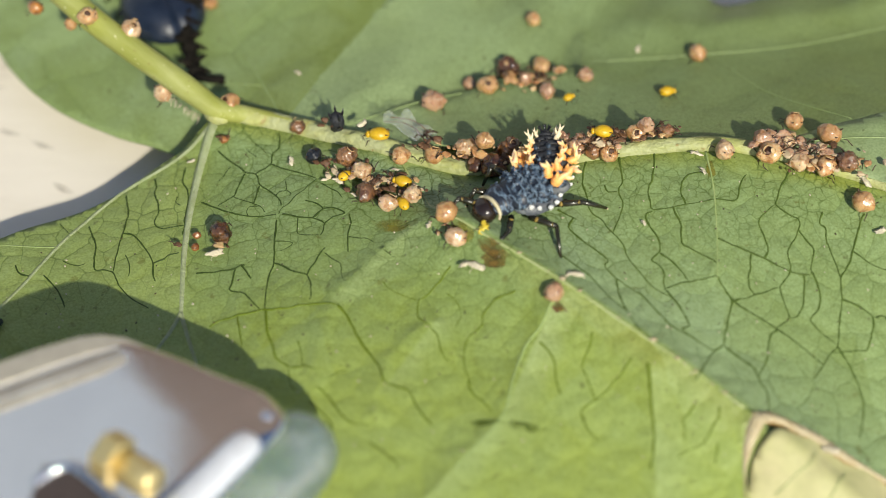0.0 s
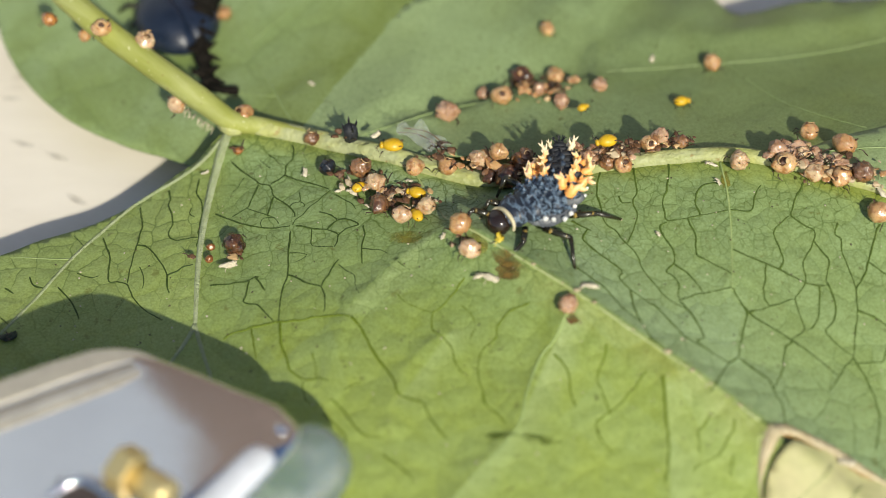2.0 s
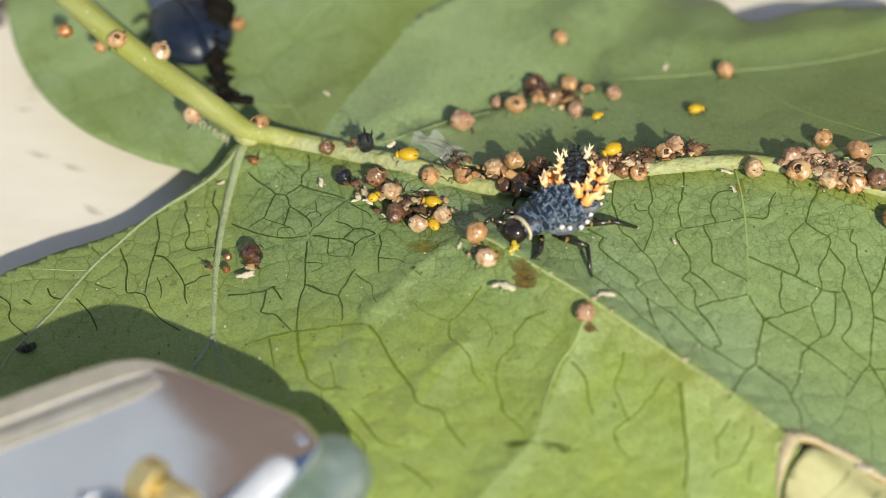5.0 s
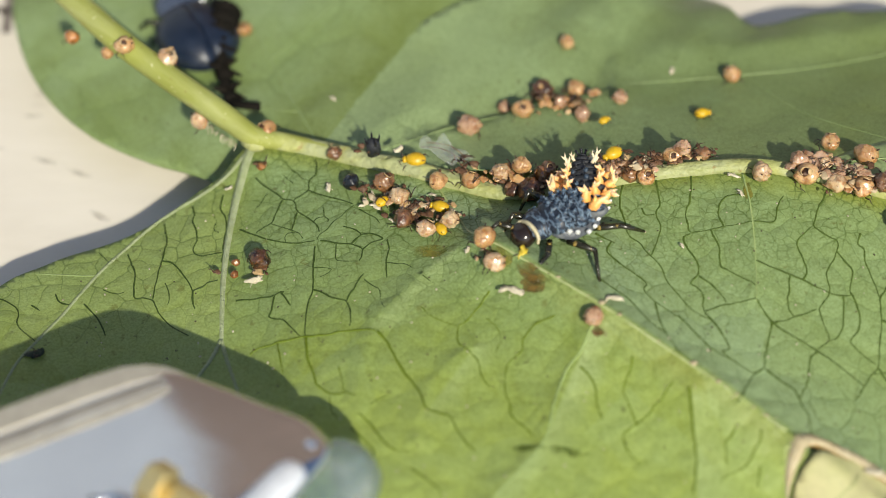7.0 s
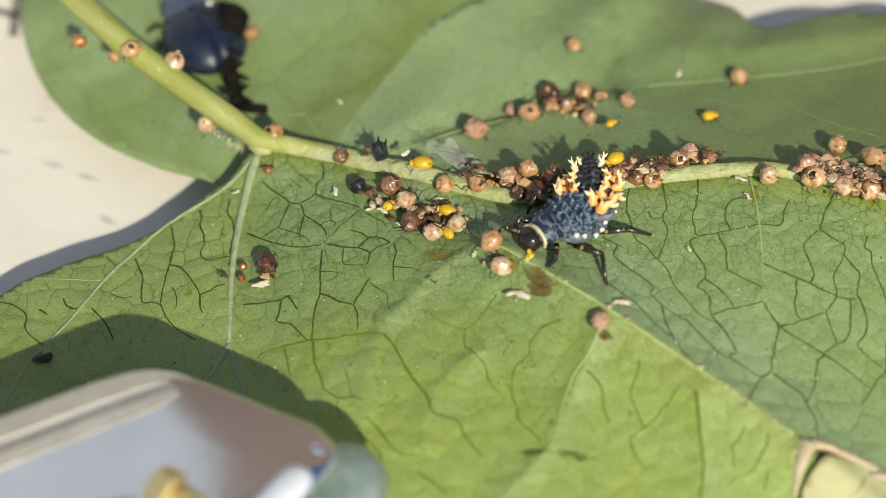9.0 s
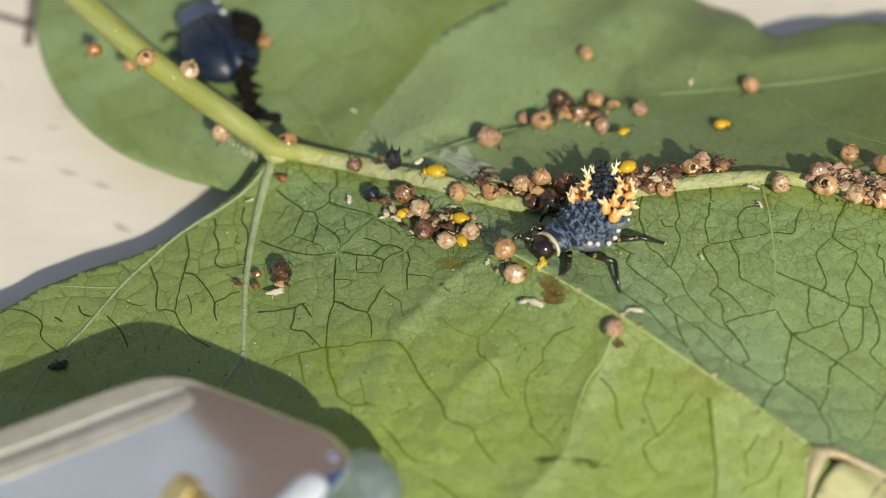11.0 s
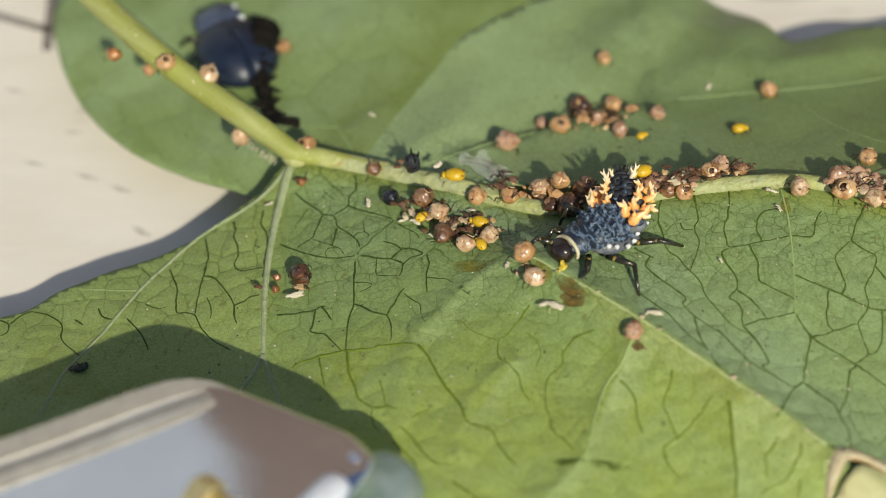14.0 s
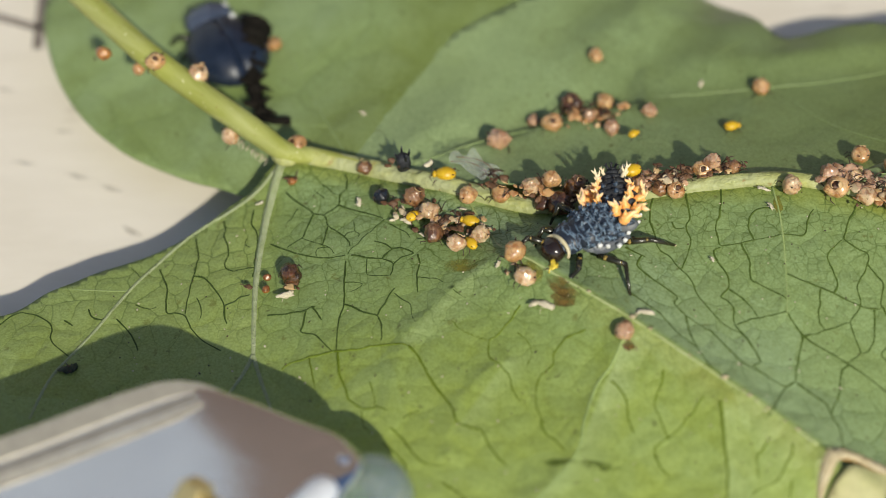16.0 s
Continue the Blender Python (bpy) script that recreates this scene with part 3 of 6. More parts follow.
    put("midrib", tube([(p.x, p.y, leaf_z(p.x, p.y - 0.02) + 0.16) for p in rib], [0.90 - 0.36 * i / len(rib) + 0.07 * noise.noise(Vector((i * 0.31, 0.0, 4.0))) for i in range(len(rib))], 12), VEIN, "pale green midrib")

    def vein(points, r0, r1, lift=0.02, mat=FINE_VEIN):
        path = on_leaf(spline(points, False, 10), lift)
        put("side_vein", tube(path, [r0 + (r1 - r0) * i / len(path) for i in range(len(path))], 6), mat)

    vein([(-19.4, 15.6), (-20.2, 12), (-20.7, 8), (-20.9, 2.3), (-20.6, -4.3)], 0.52, 0.22, -0.14, RIB_VEIN)
    vein([(-20.6, -4.3), (-21.2, -6.0), (-22.1, -7.8), (-24.5, -12.5)], 0.20, 0.10, 0.0, RIB_VEIN)
    vein([(-20.6, -4.3), (-19.8, -6.8), (-18.9, -9.4), (-17, -15)], 0.20, 0.10, 0.0, RIB_VEIN)
    vein([(-19.8, 14.9), (-21.4, 13.0), (-23.6, 11.5), (-25.5, 10.4), (-27.3, 9.0), (-29.5, 6.5), (-31.5, 3.6), (-33.3, -0.1), (-35.0, -3.5), (-36.4, -6.2), (-37.3, -10.6)], 0.20, 0.12, -0.03, RIB_VEIN)
    vein([(-31.4, 3.4), (-34.3, 3.5), (-36.8, 3.7)], 0.10, 0.05, -0.03, FOLD_VEIN)
    vein([(-3.5, 9.8), (-1.6, 5.6), (0.3, 2.1), (8.6, -4.4), (15.0, -9.4), (22.2, -14.9)], 0.15, 0.11, -0.110, FOLD_EDGE)
    vein([(8.4, -6.0), (7.4, -8.0), (6.2, -9.6), (5.2, -12.3), (4.3, -15.3), (0.8, -19.6)], 0.12, 0.10, -0.05, PALE_BAND)
    vein([(21.4, 8.8), (21.7, 4.6), (21.6, 0.2), (21.3, -3.2)], 0.11, 0.06, -0.02, FOLD_VEIN)
    specks = bmesh.new()
    dots = random.Random(5)
    for k in range(15):
        p = FOLD_AT + FOLD_WAY * dots.uniform(7.0, 27.0)
        r = dots.uniform(0.05, 0.15) * (1.5 if k % 9 == 0 else 1.0)
        add_ball(specks, (p.x + dots.uniform(-0.1, 0.1), p.y + dots.uniform(-0.1, 0.1), leaf_z(p.x, p.y) + 0.03), (r * 1.5, r, r * 0.6), None, 5, 7, 0.7, k)
    put("fold_crust", specks, DRY_RIM, "pale flecks along the fold")

    def small_vein(points, mat=None, size=1.0):
        """A dark angular small vein that just breaks the surface, uneven in width."""
        way = []
        bends = [Vector((*points[0], 0))]
        for a, b in zip(points, points[1:]):
            a, b = Vector((*a, 0)), Vector((*b, 0))
            bends += [a.lerp(b, 0.22), a.lerp(b, 0.78)]
        for c in spline(bends + [Vector((*points[-1], 0))], False, 3):
            jog = noise.noise(Vector((c.x * 1.3, c.y * 1.3, 7.0))) * 0.09
            way.append((c.x + jog, c.y - jog))
        n = len(way)
        radii = [((0.102 if points[0][0] < -6.0 else 0.120) - 0.030 * i / n) * (0.80 + 0.5 * abs(noise.noise(Vector((w[0] * 2.0, w[1] * 2.0, 1.0))))) * min(1.0, 0.55 + 0.2 * (n - 1 - i), 0.65 + 0.2 * i) * size for i, w in enumerate(way)]
        put("small_vein", tube(on_leaf(way, -0.028 if points[0][0] < -6.0 else -0.055), radii, 6), mat or (AXIL_VEIN if points[0][0] < -6.0 else DARK_VEIN))

    small_vein([(-13.5, 4.2), (-13.5, 2.4), (-13.5, 0.7), (-13.4, -0.3), (-13.8, -1.5), (-13.9, -3.1), (-13.9, -4.7)])
    small_vein([(-13.4, -0.3), (-12.7, -0.6), (-12.0, -1.2), (-11.3, -1.5), (-10.7, -1.7), (-10.4, -2.6), (-10.3, -3.8), (-10.4, -4.2)])
    small_vein([(-10.7, -1.7), (-10.3, -0.9), (-10.0, -0.2), (-9.7, 0.4), (-9.4, 0.8)])
    small_vein([(-7.6, 4.2), (-7.4, 3.2), (-7.6, 2.1), (-7.6, 1.2), (-7.5, 0.2)])
    small_vein([(-13.5, 1.9), (-12.8, 1.9), (-12.3, 1.8), (-12.0, 1.6), (-12.3, 1.2), (-13.0, 0.9)], None, 0.72)
    small_vein([(-7.6, 1.8), (-6.8, 1.6), (-6.1, 1.5), (-5.5, 1.0)], None, 0.72)
    small_vein([(-9.4, 0.3), (-8.7, -0.4), (-8.1, -0.8), (-8.0, -1.9), (-7.7, -2.9)], None, 0.72)
    small_vein([(-4.7, 0.0), (-4.2, -0.5), (-3.6, -1.0)], None, 0.72)
    small_vein([(-2.5, 2.2), (-3.0, 2.0), (-3.6, 1.7)], None, 0.72)
    small_vein([(-19.0, 12.3), (-18.4, 11.6), (-17.7, 10.9), (-16.9, 10.2), (-16.5, 9.7), (-15.5, 9.4), (-15.2, 8.2), (-14.3, 7.4), (-13.7, 6.8), (-13.3, 6.2), (-13.2, 5.6)])
    small_vein([(-16.5, 9.6), (-16.8, 8.7), (-17.1, 8.0), (-17.3, 7.2), (-18.0, 6.8), (-18.5, 6.3)])
    small_vein([(-15.2, 8.1), (-15.3, 7.4), (-15.4, 6.8), (-15.5, 6.2)])
    small_vein([(-15.5, 9.4), (-14.9, 9.9), (-14.3, 10.3), (-14.3, 11.0), (-14.3, 11.5), (-13.8, 12.0), (-13.7, 12.8), (-13.9, 13.6)])
    small_vein([(-14.3, 10.3), (-13.5, 9.8), (-12.6, 9.4), (-11.8, 9.0), (-11.2, 8.7), (-10.5, 8.3)])
    small_vein([(-15.9, 12.6), (-15.3, 12.2), (-14.9, 11.6), (-14.3, 11.5)], None, 0.68)
    small_vein([(-16.5, 12.1), (-16.1, 11.7), (-15.6, 11.2)], None, 0.68)
    small_vein([(-20.0, 7.0), (-19.4, 6.6), (-18.6, 6.1), (-17.8, 5.6), (-16.9, 5.2), (-16.0, 4.9), (-15.1, 4.7), (-14.2, 4.7), (-13.6, 4.8)])
    small_vein([(-17.3, 7.2), (-16.5, 6.7), (-15.6, 6.2), (-14.9, 5.8), (-14.5, 5.1)], None, 0.68)
    small_vein([(-14.9, 5.8), (-15.9, 5.9), (-16.1, 5.4), (-15.9, 4.9)], None, 0.68)
    small_vein([(-10.4, 8.2), (-11.4, 7.2), (-12.3, 6.2), (-13.1, 5.4), (-13.4, 4.8)], None, 0.68)
    small_vein([(-13.1, 4.7), (-12.4, 4.5), (-11.7, 4.2), (-11.0, 4.1), (-10.5, 4.0), (-9.8, 3.6), (-9.5, 3.3)])
    small_vein([(-13.7, 6.8), (-13.4, 7.2), (-12.9, 7.3), (-12.9, 7.9), (-13.0, 8.3)], None, 0.68)
    small_vein([(-12.9, 7.3), (-12.5, 6.9), (-12.6, 6.6)], None, 0.68)
    small_vein([(-11.7, 4.2), (-11.8, 3.4), (-11.7, 2.5), (-11.1, 2.3), (-9.8, 2.1)], None, 0.68)
    small_vein([(-10.5, 4.0), (-10.2, 4.5), (-9.7, 4.9), (-10.1, 5.4), (-10.6, 5.7), (-11.2, 5.9)])
    small_vein([(-9.7, 4.9), (-9.0, 5.0), (-8.4, 4.7), (-7.9, 4.3), (-8.5, 4.0), (-9.0, 3.8), (-9.5, 3.3), (-9.6, 2.6), (-9.8, 2.1)])
    small_vein([(-10.0, 7.7), (-9.2, 7.0), (-8.6, 6.6), (-8.2, 5.9)], None, 0.68)
    small_vein([(-17.8, 10.5), (-18.2, 9.8), (-18.5, 9.3), (-18.7, 9.1)], None, 0.68)
    small_vein([(-20.2, 12.3), (-20.4, 11.3), (-20.5, 10.3), (-20.7, 9.5), (-21.2, 8.5)], None, 0.68)
    small_vein([(-21.7, 11.1), (-21.8, 10.3), (-21.8, 9.5), (-21.2, 8.5), (-21.1, 7.2), (-21.2, 6.0), (-21.2, 4.8), (-21.2, 3.6)])
    small_vein([(-24.3, 10.4), (-24.0, 9.3), (-24.1, 8.5), (-23.7, 7.5), (-23.5, 6.4), (-23.8, 5.6), (-23.6, 4.9), (-23.0, 4.5), (-22.3, 4.6), (-21.2, 4.7)])
    small_vein([(-26.6, 8.9), (-26.4, 7.9), (-26.1, 6.7), (-26.2, 5.6), (-26.3, 4.5), (-26.5, 3.1), (-26.6, 1.9), (-26.6, 0.4)])
    small_vein([(-29.4, 5.8), (-28.9, 4.7), (-28.4, 3.4), (-28.4, 2.1), (-28.2, 0.7), (-27.4, 0.7), (-26.6, 0.4), (-26.2, -0.5), (-25.9, -1.2), (-24.8, -2.5), (-23.3, -3.5)])
    small_vein([(-26.3, 4.5), (-25.5, 4.3), (-24.8, 3.5), (-24.3, 2.7), (-23.8, 1.9), (-23.4, 1.0), (-23.3, -0.2), (-23.0, -0.9)])
    small_vein([(-23.4, 1.0), (-22.7, 1.3), (-22.1, 1.7), (-21.3, 1.8)])
    small_vein([(-25.8, 2.1), (-25.4, 1.2), (-25.2, 0.3), (-25.3, -0.3)], None, 0.68)
    small_vein([(-31.8, 6.1), (-31.1, 5.2), (-30.7, 4.7)], None, 0.68)
    small_vein([(-30.9, 1.8), (-30.3, 1.5), (-29.6, 1.3), (-29.0, 1.5)], None, 0.68)
    small_vein([(-22.1, 8.0), (-22.2, 7.3), (-21.7, 6.9)], None, 0.68)
    small_vein([(-23.4, 1.1), (-23.2, -0.5)])
    small_vein([(-19.7, -0.5), (-18.4, -0.6), (-17.5, -0.5), (-16.5, -0.5), (-16.1, -0.2), (-15.8, -0.2)])
    small_vein([(-16.5, -0.5), (-16.7, -1.7), (-16.9, -2.6), (-15.7, -2.9), (-15.0, -3.8), (-14.3, -4.7)])
    small_vein([(-14.1, -4.8), (-15.8, -5.1), (-17.4, -5.5), (-18.2, -6.0)], OLIVE_VEIN, 1.25)
    small_vein([(-14.1, -4.8), (-13.2, -4.9), (-12.3, -4.9), (-10.9, -4.7), (-9.4, -4.7), (-8.3, -5.0)], OLIVE_VEIN, 1.25)
    small_vein([(-13.8, -4.8), (-13.6, -7.0), (-13.0, -8.5), (-12.8, -9.5), (-12.2, -10.1), (-11.6, -10.6)], OLIVE_VEIN, 1.25)
    small_vein([(-16.0, -5.2), (-15.7, -6.8), (-15.4, -8.3)], OLIVE_VEIN, 1.0)
    small_vein([(-8.2, -5.0), (-7.4, -6.0), (-6.7, -7.6), (-6.0, -9.0), (-5.3, -10.0), (-4.7, -11.1), (-4.4, -12.4), (-3.4, -12.7), (-2.5, -12.9), (-2.1, -14.0), (-1.3, -15.3), (-0.7, -15.9)], OLIVE_VEIN, 1.25)
    small_vein([(-16.1, -0.1), (-15.6, -0.9), (-15.2, -1.6)])
    small_vein([(0.6, -2.2), (-0.3, -3.5), (-0.9, -4.1), (-1.4, -4.7), (-1.9, -5.0), (-2.0, -6.5), (-1.0, -7.5), (-0.4, -8.2), (-0.2, -9.4), (0.2, -10.2), (0.5, -10.4)], OLIVE_VEIN, 1.0)
    small_vein([(-1.9, -5.0), (-3.2, -4.4), (-4.3, -3.7), (-4.7, -3.0), (-5.9, -2.7)], OLIVE_VEIN, 0.75)
    small_vein([(-11.6, -10.6), (-10.7, -10.7), (-10.5, -10.5), (-9.7, -11.0)], OLIVE_VEIN, 1.0)
    small_vein([(-11.1, -8.1), (-10.8, -9.2), (-10.6, -10.5)], OLIVE_VEIN, 0.75)
    small_vein([(-11.6, -10.6), (-11.6, -12.0), (-11.0, -12.8)], OLIVE_VEIN, 0.75)
    small_vein([(-9.4, -12.6), (-8.5, -13.4), (-7.6, -14.9), (-6.8, -15.7), (-5.5, -15.8)], OLIVE_VEIN, 1.0)
    small_vein([(-10.0, -13.7), (-8.9, -14.9), (-8.3, -15.6), (-8.2, -16.3)], OLIVE_VEIN, 1.0)
    small_vein([(-7.3, -10.9), (-8.7, -11.8)], OLIVE_VEIN, 0.75)
    small_vein([(-5.5, -17.2), (-4.2, -18.3), (-3.4, -19.0), (-3.2, -19.7)], OLIVE_VEIN, 1.0)
    small_vein([(0.3, -4.5), (1.0, -5.2), (1.4, -6.1), (1.2, -7.0), (0.9, -7.6)], OLIVE_VEIN, 0.75)
    small_vein([(5.6, -4.9), (4.4, -5.2), (3.8, -5.5), (3.1, -6.5), (2.9, -7.6), (1.8, -8.5), (1.5, -10.4), (1.9, -11.9), (2.3, -12.4)], OLIVE_VEIN, 1.0)
    small_vein([(1.9, -12.0), (2.1, -13.1), (2.9, -13.8), (3.7, -14.9)], OLIVE_VEIN, 1.0)
    small_vein([(7.3, -9.2), (7.9, -9.8), (8.4, -10.7), (8.4, -12.0), (8.8, -13.4)], OLIVE_VEIN, 1.0)
    small_vein([(11.3, -8.7), (11.0, -9.7), (10.4, -10.9), (10.8, -12.0), (11.1, -13.1), (11.5, -13.9)], OLIVE_VEIN, 1.0)
    small_vein([(14.2, -10.8), (13.3, -11.8), (12.2, -13.0), (11.3, -13.7), (10.2, -14.4), (10.5, -15.8), (11.5, -17.0)], OLIVE_VEIN, 1.0)
    small_vein([(15.3, -11.4), (15.4, -12.4), (15.4, -13.6), (15.5, -15.2), (15.5, -17.3), (15.1, -19.2)], OLIVE_VEIN, 1.25)
    small_vein([(20.4, -14.6), (20.3, -15.3), (19.7, -16.2), (19.2, -17.0), (17.9, -17.5), (17.1, -18.1)], OLIVE_VEIN, 1.0)
    small_vein([(18.8, -14.1), (18.3, -14.8), (17.7, -15.3), (17.8, -16.1), (17.8, -16.9)], OLIVE_VEIN, 1.0)
    small_vein([(20.2, -17.0), (19.9, -18.5)], OLIVE_VEIN, 1.0)
    small_vein([(11.8, 8.9), (11.6, 8.0), (11.2, 6.2), (11.5, 4.7), (11.6, 3.6), (11.9, 2.8), (12.6, 2.3), (13.0, 1.4), (14.1, 0.1), (14.4, -1.3), (15.2, -2.6), (16.2, -4.1), (17.7, -5.0)])
    small_vein([(9.1, 3.2), (9.7, 2.7), (10.7, 2.1)])
    small_vein([(10.4, 2.3), (9.8, 1.3), (11.1, -0.1), (12.0, -0.9), (12.9, -1.8), (12.5, -2.4), (13.2, -3.4), (14.6, -4.6), (15.3, -5.1)])
    small_vein([(9.1, -1.6), (10.5, -2.9), (11.4, -3.7), (12.6, -5.7), (13.9, -6.9)])
    small_vein([(14.3, 9.2), (14.4, 7.7), (14.5, 6.1), (14.0, 5.0), (14.4, 3.9), (14.2, 2.9), (13.4, 0.9)])
    small_vein([(13.0, 5.6), (13.2, 4.9), (14.0, 5.0)])
    small_vein([(17.3, 9.4), (17.1, 7.5), (16.9, 6.1), (16.5, 5.5), (16.5, 4.1), (16.7, 3.1), (18.8, 3.6), (20.8, 3.9), (21.7, 4.0)])
    small_vein([(16.7, 3.1), (16.0, 2.8), (16.4, 1.7), (17.1, 0.4), (17.0, -0.8), (16.2, -1.5), (16.8, -1.9), (17.2, -2.5), (17.1, -3.5), (17.2, -4.7)])
    small_vein([(17.0, -0.8), (18.0, -1.6), (18.6, -2.4), (19.1, -3.4)])
    small_vein([(21.6, 6.6), (19.7, 6.5), (19.2, 5.7), (19.1, 4.6), (19.4, 3.9), (19.4, 3.7)])
    small_vein([(18.3, 3.5), (18.5, 2.9), (18.9, 1.8), (18.8, -0.0), (19.4, -0.3), (21.1, -1.4), (21.4, -1.8)])
    small_vein([(17.2, -4.2), (18.1, -5.6), (18.6, -6.8), (18.8, -7.5), (18.1, -7.9), (19.1, -8.8), (20.4, -9.6), (21.2, -9.0)])
    small_vein([(13.4, -3.5), (13.5, -5.4), (13.8, -6.6), (14.3, -7.8), (14.7, -8.8), (15.6, -9.8)])
    small_vein([(15.1, -4.8), (16.3, -6.4), (17.4, -7.8), (18.8, -8.6)])
    small_vein([(17.2, -4.1), (18.9, -3.4), (21.1, -2.9), (21.3, -2.9)])
    small_vein([(21.3, -2.9), (21.9, -4.0), (22.4, -4.9), (22.0, -6.2), (21.5, -7.8), (21.3, -9.0), (20.3, -9.8), (19.5, -11.5), (18.8, -12.8)])
    small_vein([(21.3, -9.0), (22.5, -10.0), (23.5, -10.7), (23.8, -12.1), (24.3, -13.0), (23.9, -15.4), (22.2, -14.9)])
    small_vein([(28.7, 8.1), (27.9, 6.6), (27.2, 5.4), (26.9, 4.7), (26.5, 3.8), (27.5, 2.9), (28.5, 2.4), (27.8, 0.7), (27.1, -0.4), (27.3, -2.0), (26.5, -3.0), (26.2, -3.5), (26.5, -4.9), (26.8, -6.1), (25.7, -7.0)])
    small_vein([(21.6, 0.6), (23.0, -0.0), (25.1, -0.9), (26.2, -1.6), (27.3, -2.1), (28.2, -2.3), (28.8, -2.2)])
    small_vein([(25.3, -1.0), (25.7, -0.1), (25.5, 0.6), (25.2, 1.6), (25.1, 2.4), (26.5, 3.8)])
    small_vein([(22.4, -5.0), (22.8, -4.7), (24.4, -4.2), (25.6, -3.7), (26.2, -3.5)])
    small_vein([(21.9, -4.1), (22.8, -5.2), (24.2, -6.1), (25.7, -7.1), (26.9, -8.0), (28.3, -9.2), (29.0, -9.8)])
    small_vein([(25.7, -7.1), (25.0, -7.7), (24.6, -9.9), (23.7, -11.6)])
    small_vein([(33.7, 3.2), (33.1, 2.1), (32.5, 0.2), (31.8, -1.5), (31.1, -2.5), (31.1, -4.2), (30.8, -5.6), (30.3, -8.2), (29.2, -9.5), (28.1, -11.2)])
    small_vein([(32.4, -0.1), (32.6, -0.2), (33.9, -1.2), (35.2, -1.6)])
    small_vein([(31.1, -4.2), (32.4, -4.7), (33.5, -5.5), (33.0, -7.3), (32.6, -8.4), (31.1, -8.5), (29.8, -8.8)])
    small_vein([(30.3, 3.2), (29.9, 2.2), (30.5, 1.8), (30.3, 1.0), (30.6, -0.2), (30.8, -0.9), (31.2, -2.4)])
    small_vein([(28.2, 1.6), (28.9, 0.5), (29.3, 0.0), (29.0, -1.0), (28.8, -2.2)])
    small_vein([(28.9, -1.9), (29.4, -3.6), (29.2, -5.2), (28.2, -6.0), (29.2, -7.2), (30.2, -8.0)])
    small_vein([(28.3, -2.3), (28.1, -3.7), (28.0, -4.9), (27.3, -5.9), (26.8, -6.1)])
    small_vein([(21.7, 4.1), (23.6, 4.1), (23.9, 5.7), (24.5, 6.6)])
    small_vein([(24.3, -0.5), (23.9, -2.6), (23.8, -3.6), (24.3, -4.3)])
    small_vein([(33.5, -5.5), (34.4, -5.4), (35.7, -7.1), (34.9, -9.9)])
    small_vein([(30.3, -8.2), (31.3, -10.2), (31.9, -12.9), (31.0, -15.8)])
    small_vein([(-42.6, 0.1), (-41.7, -0.4), (-41.8, -1.4), (-42.2, -1.7)])
    small_vein([(-41.7, -0.4), (-40.5, 1.1), (-38.8, 0.7), (-37.3, -0.5), (-37.2, -2.3), (-35.4, -4.0)])
    small_vein([(-36.5, 0.1), (-35.7, -0.5)])
    small_vein([(-34.7, 1.3), (-34.2, 0.3), (-33.1, 0.0)])
    small_vein([(-32.2, 0.2), (-30.8, -1.4), (-30.0, -3.2)])
    # the stalk
    stalk = spline([(x, rib_y(x), leaf_z(x, rib_y(x) - 0.02) + 0.40) for x in (-11.0, -14.0, -16.6)] + [(-19.0, 15.25, 14.15), (-21.2, 16.5, 15.0), (-23.6, 17.9, 16.0), (-26.8, 20.0, 17.0), (-30.9, 22.8, 18.5), (-35.5, 27.2, 19.6), (-40, 32, 20.4), (-47, 40, 21)], False, 8)
    put("stalk", tube(stalk, [0.50 + 0.51 * min(1.0, i / 34.0) + 0.002 * i for i in range(len(stalk))], 14), STALK, "yellow-green leaf stalk")
    put("stalk_joint", ball((-19.2, 15.0, 13.70), (1.15, 0.80, 0.70), Euler((0, 0.1, -0.35)).to_matrix(), 12, 16, 0.12, 4.0), VEIN, "pale swollen joint of the stalk")
    return base


DRY_SKIN = mottled("withered_skin", (0.56, 0.50, 0.27), (0.47, 0.47, 0.20), 0.6, 260.0)
DRY_RIM = mottled("dry_rim", (0.50, 0.43, 0.28), (0.38, 0.30, 0.165), 0.7, 900.0)
RUSTY = mottled("rusty_edge", (0.22, 0.12, 0.03), (0.34, 0.22, 0.07), 0.7, 900.0)
vine_leaf()


# ---- leaves behind ----
def rear_line(x):
    """Where the folded main vein of the leaf behind runs."""
    return 17.8 + 0.42 * (x + 2.2) - 0.0065 * (x + 2.2) ** 2 if x < 28 else 24.6 + 0.27 * (x - 28)


def lap(x, y):
    """Distance in from the margin that lies over the rounded leaf."""
    return (x + 14.5) * 0.868 - (y - 15.5) * 0.497


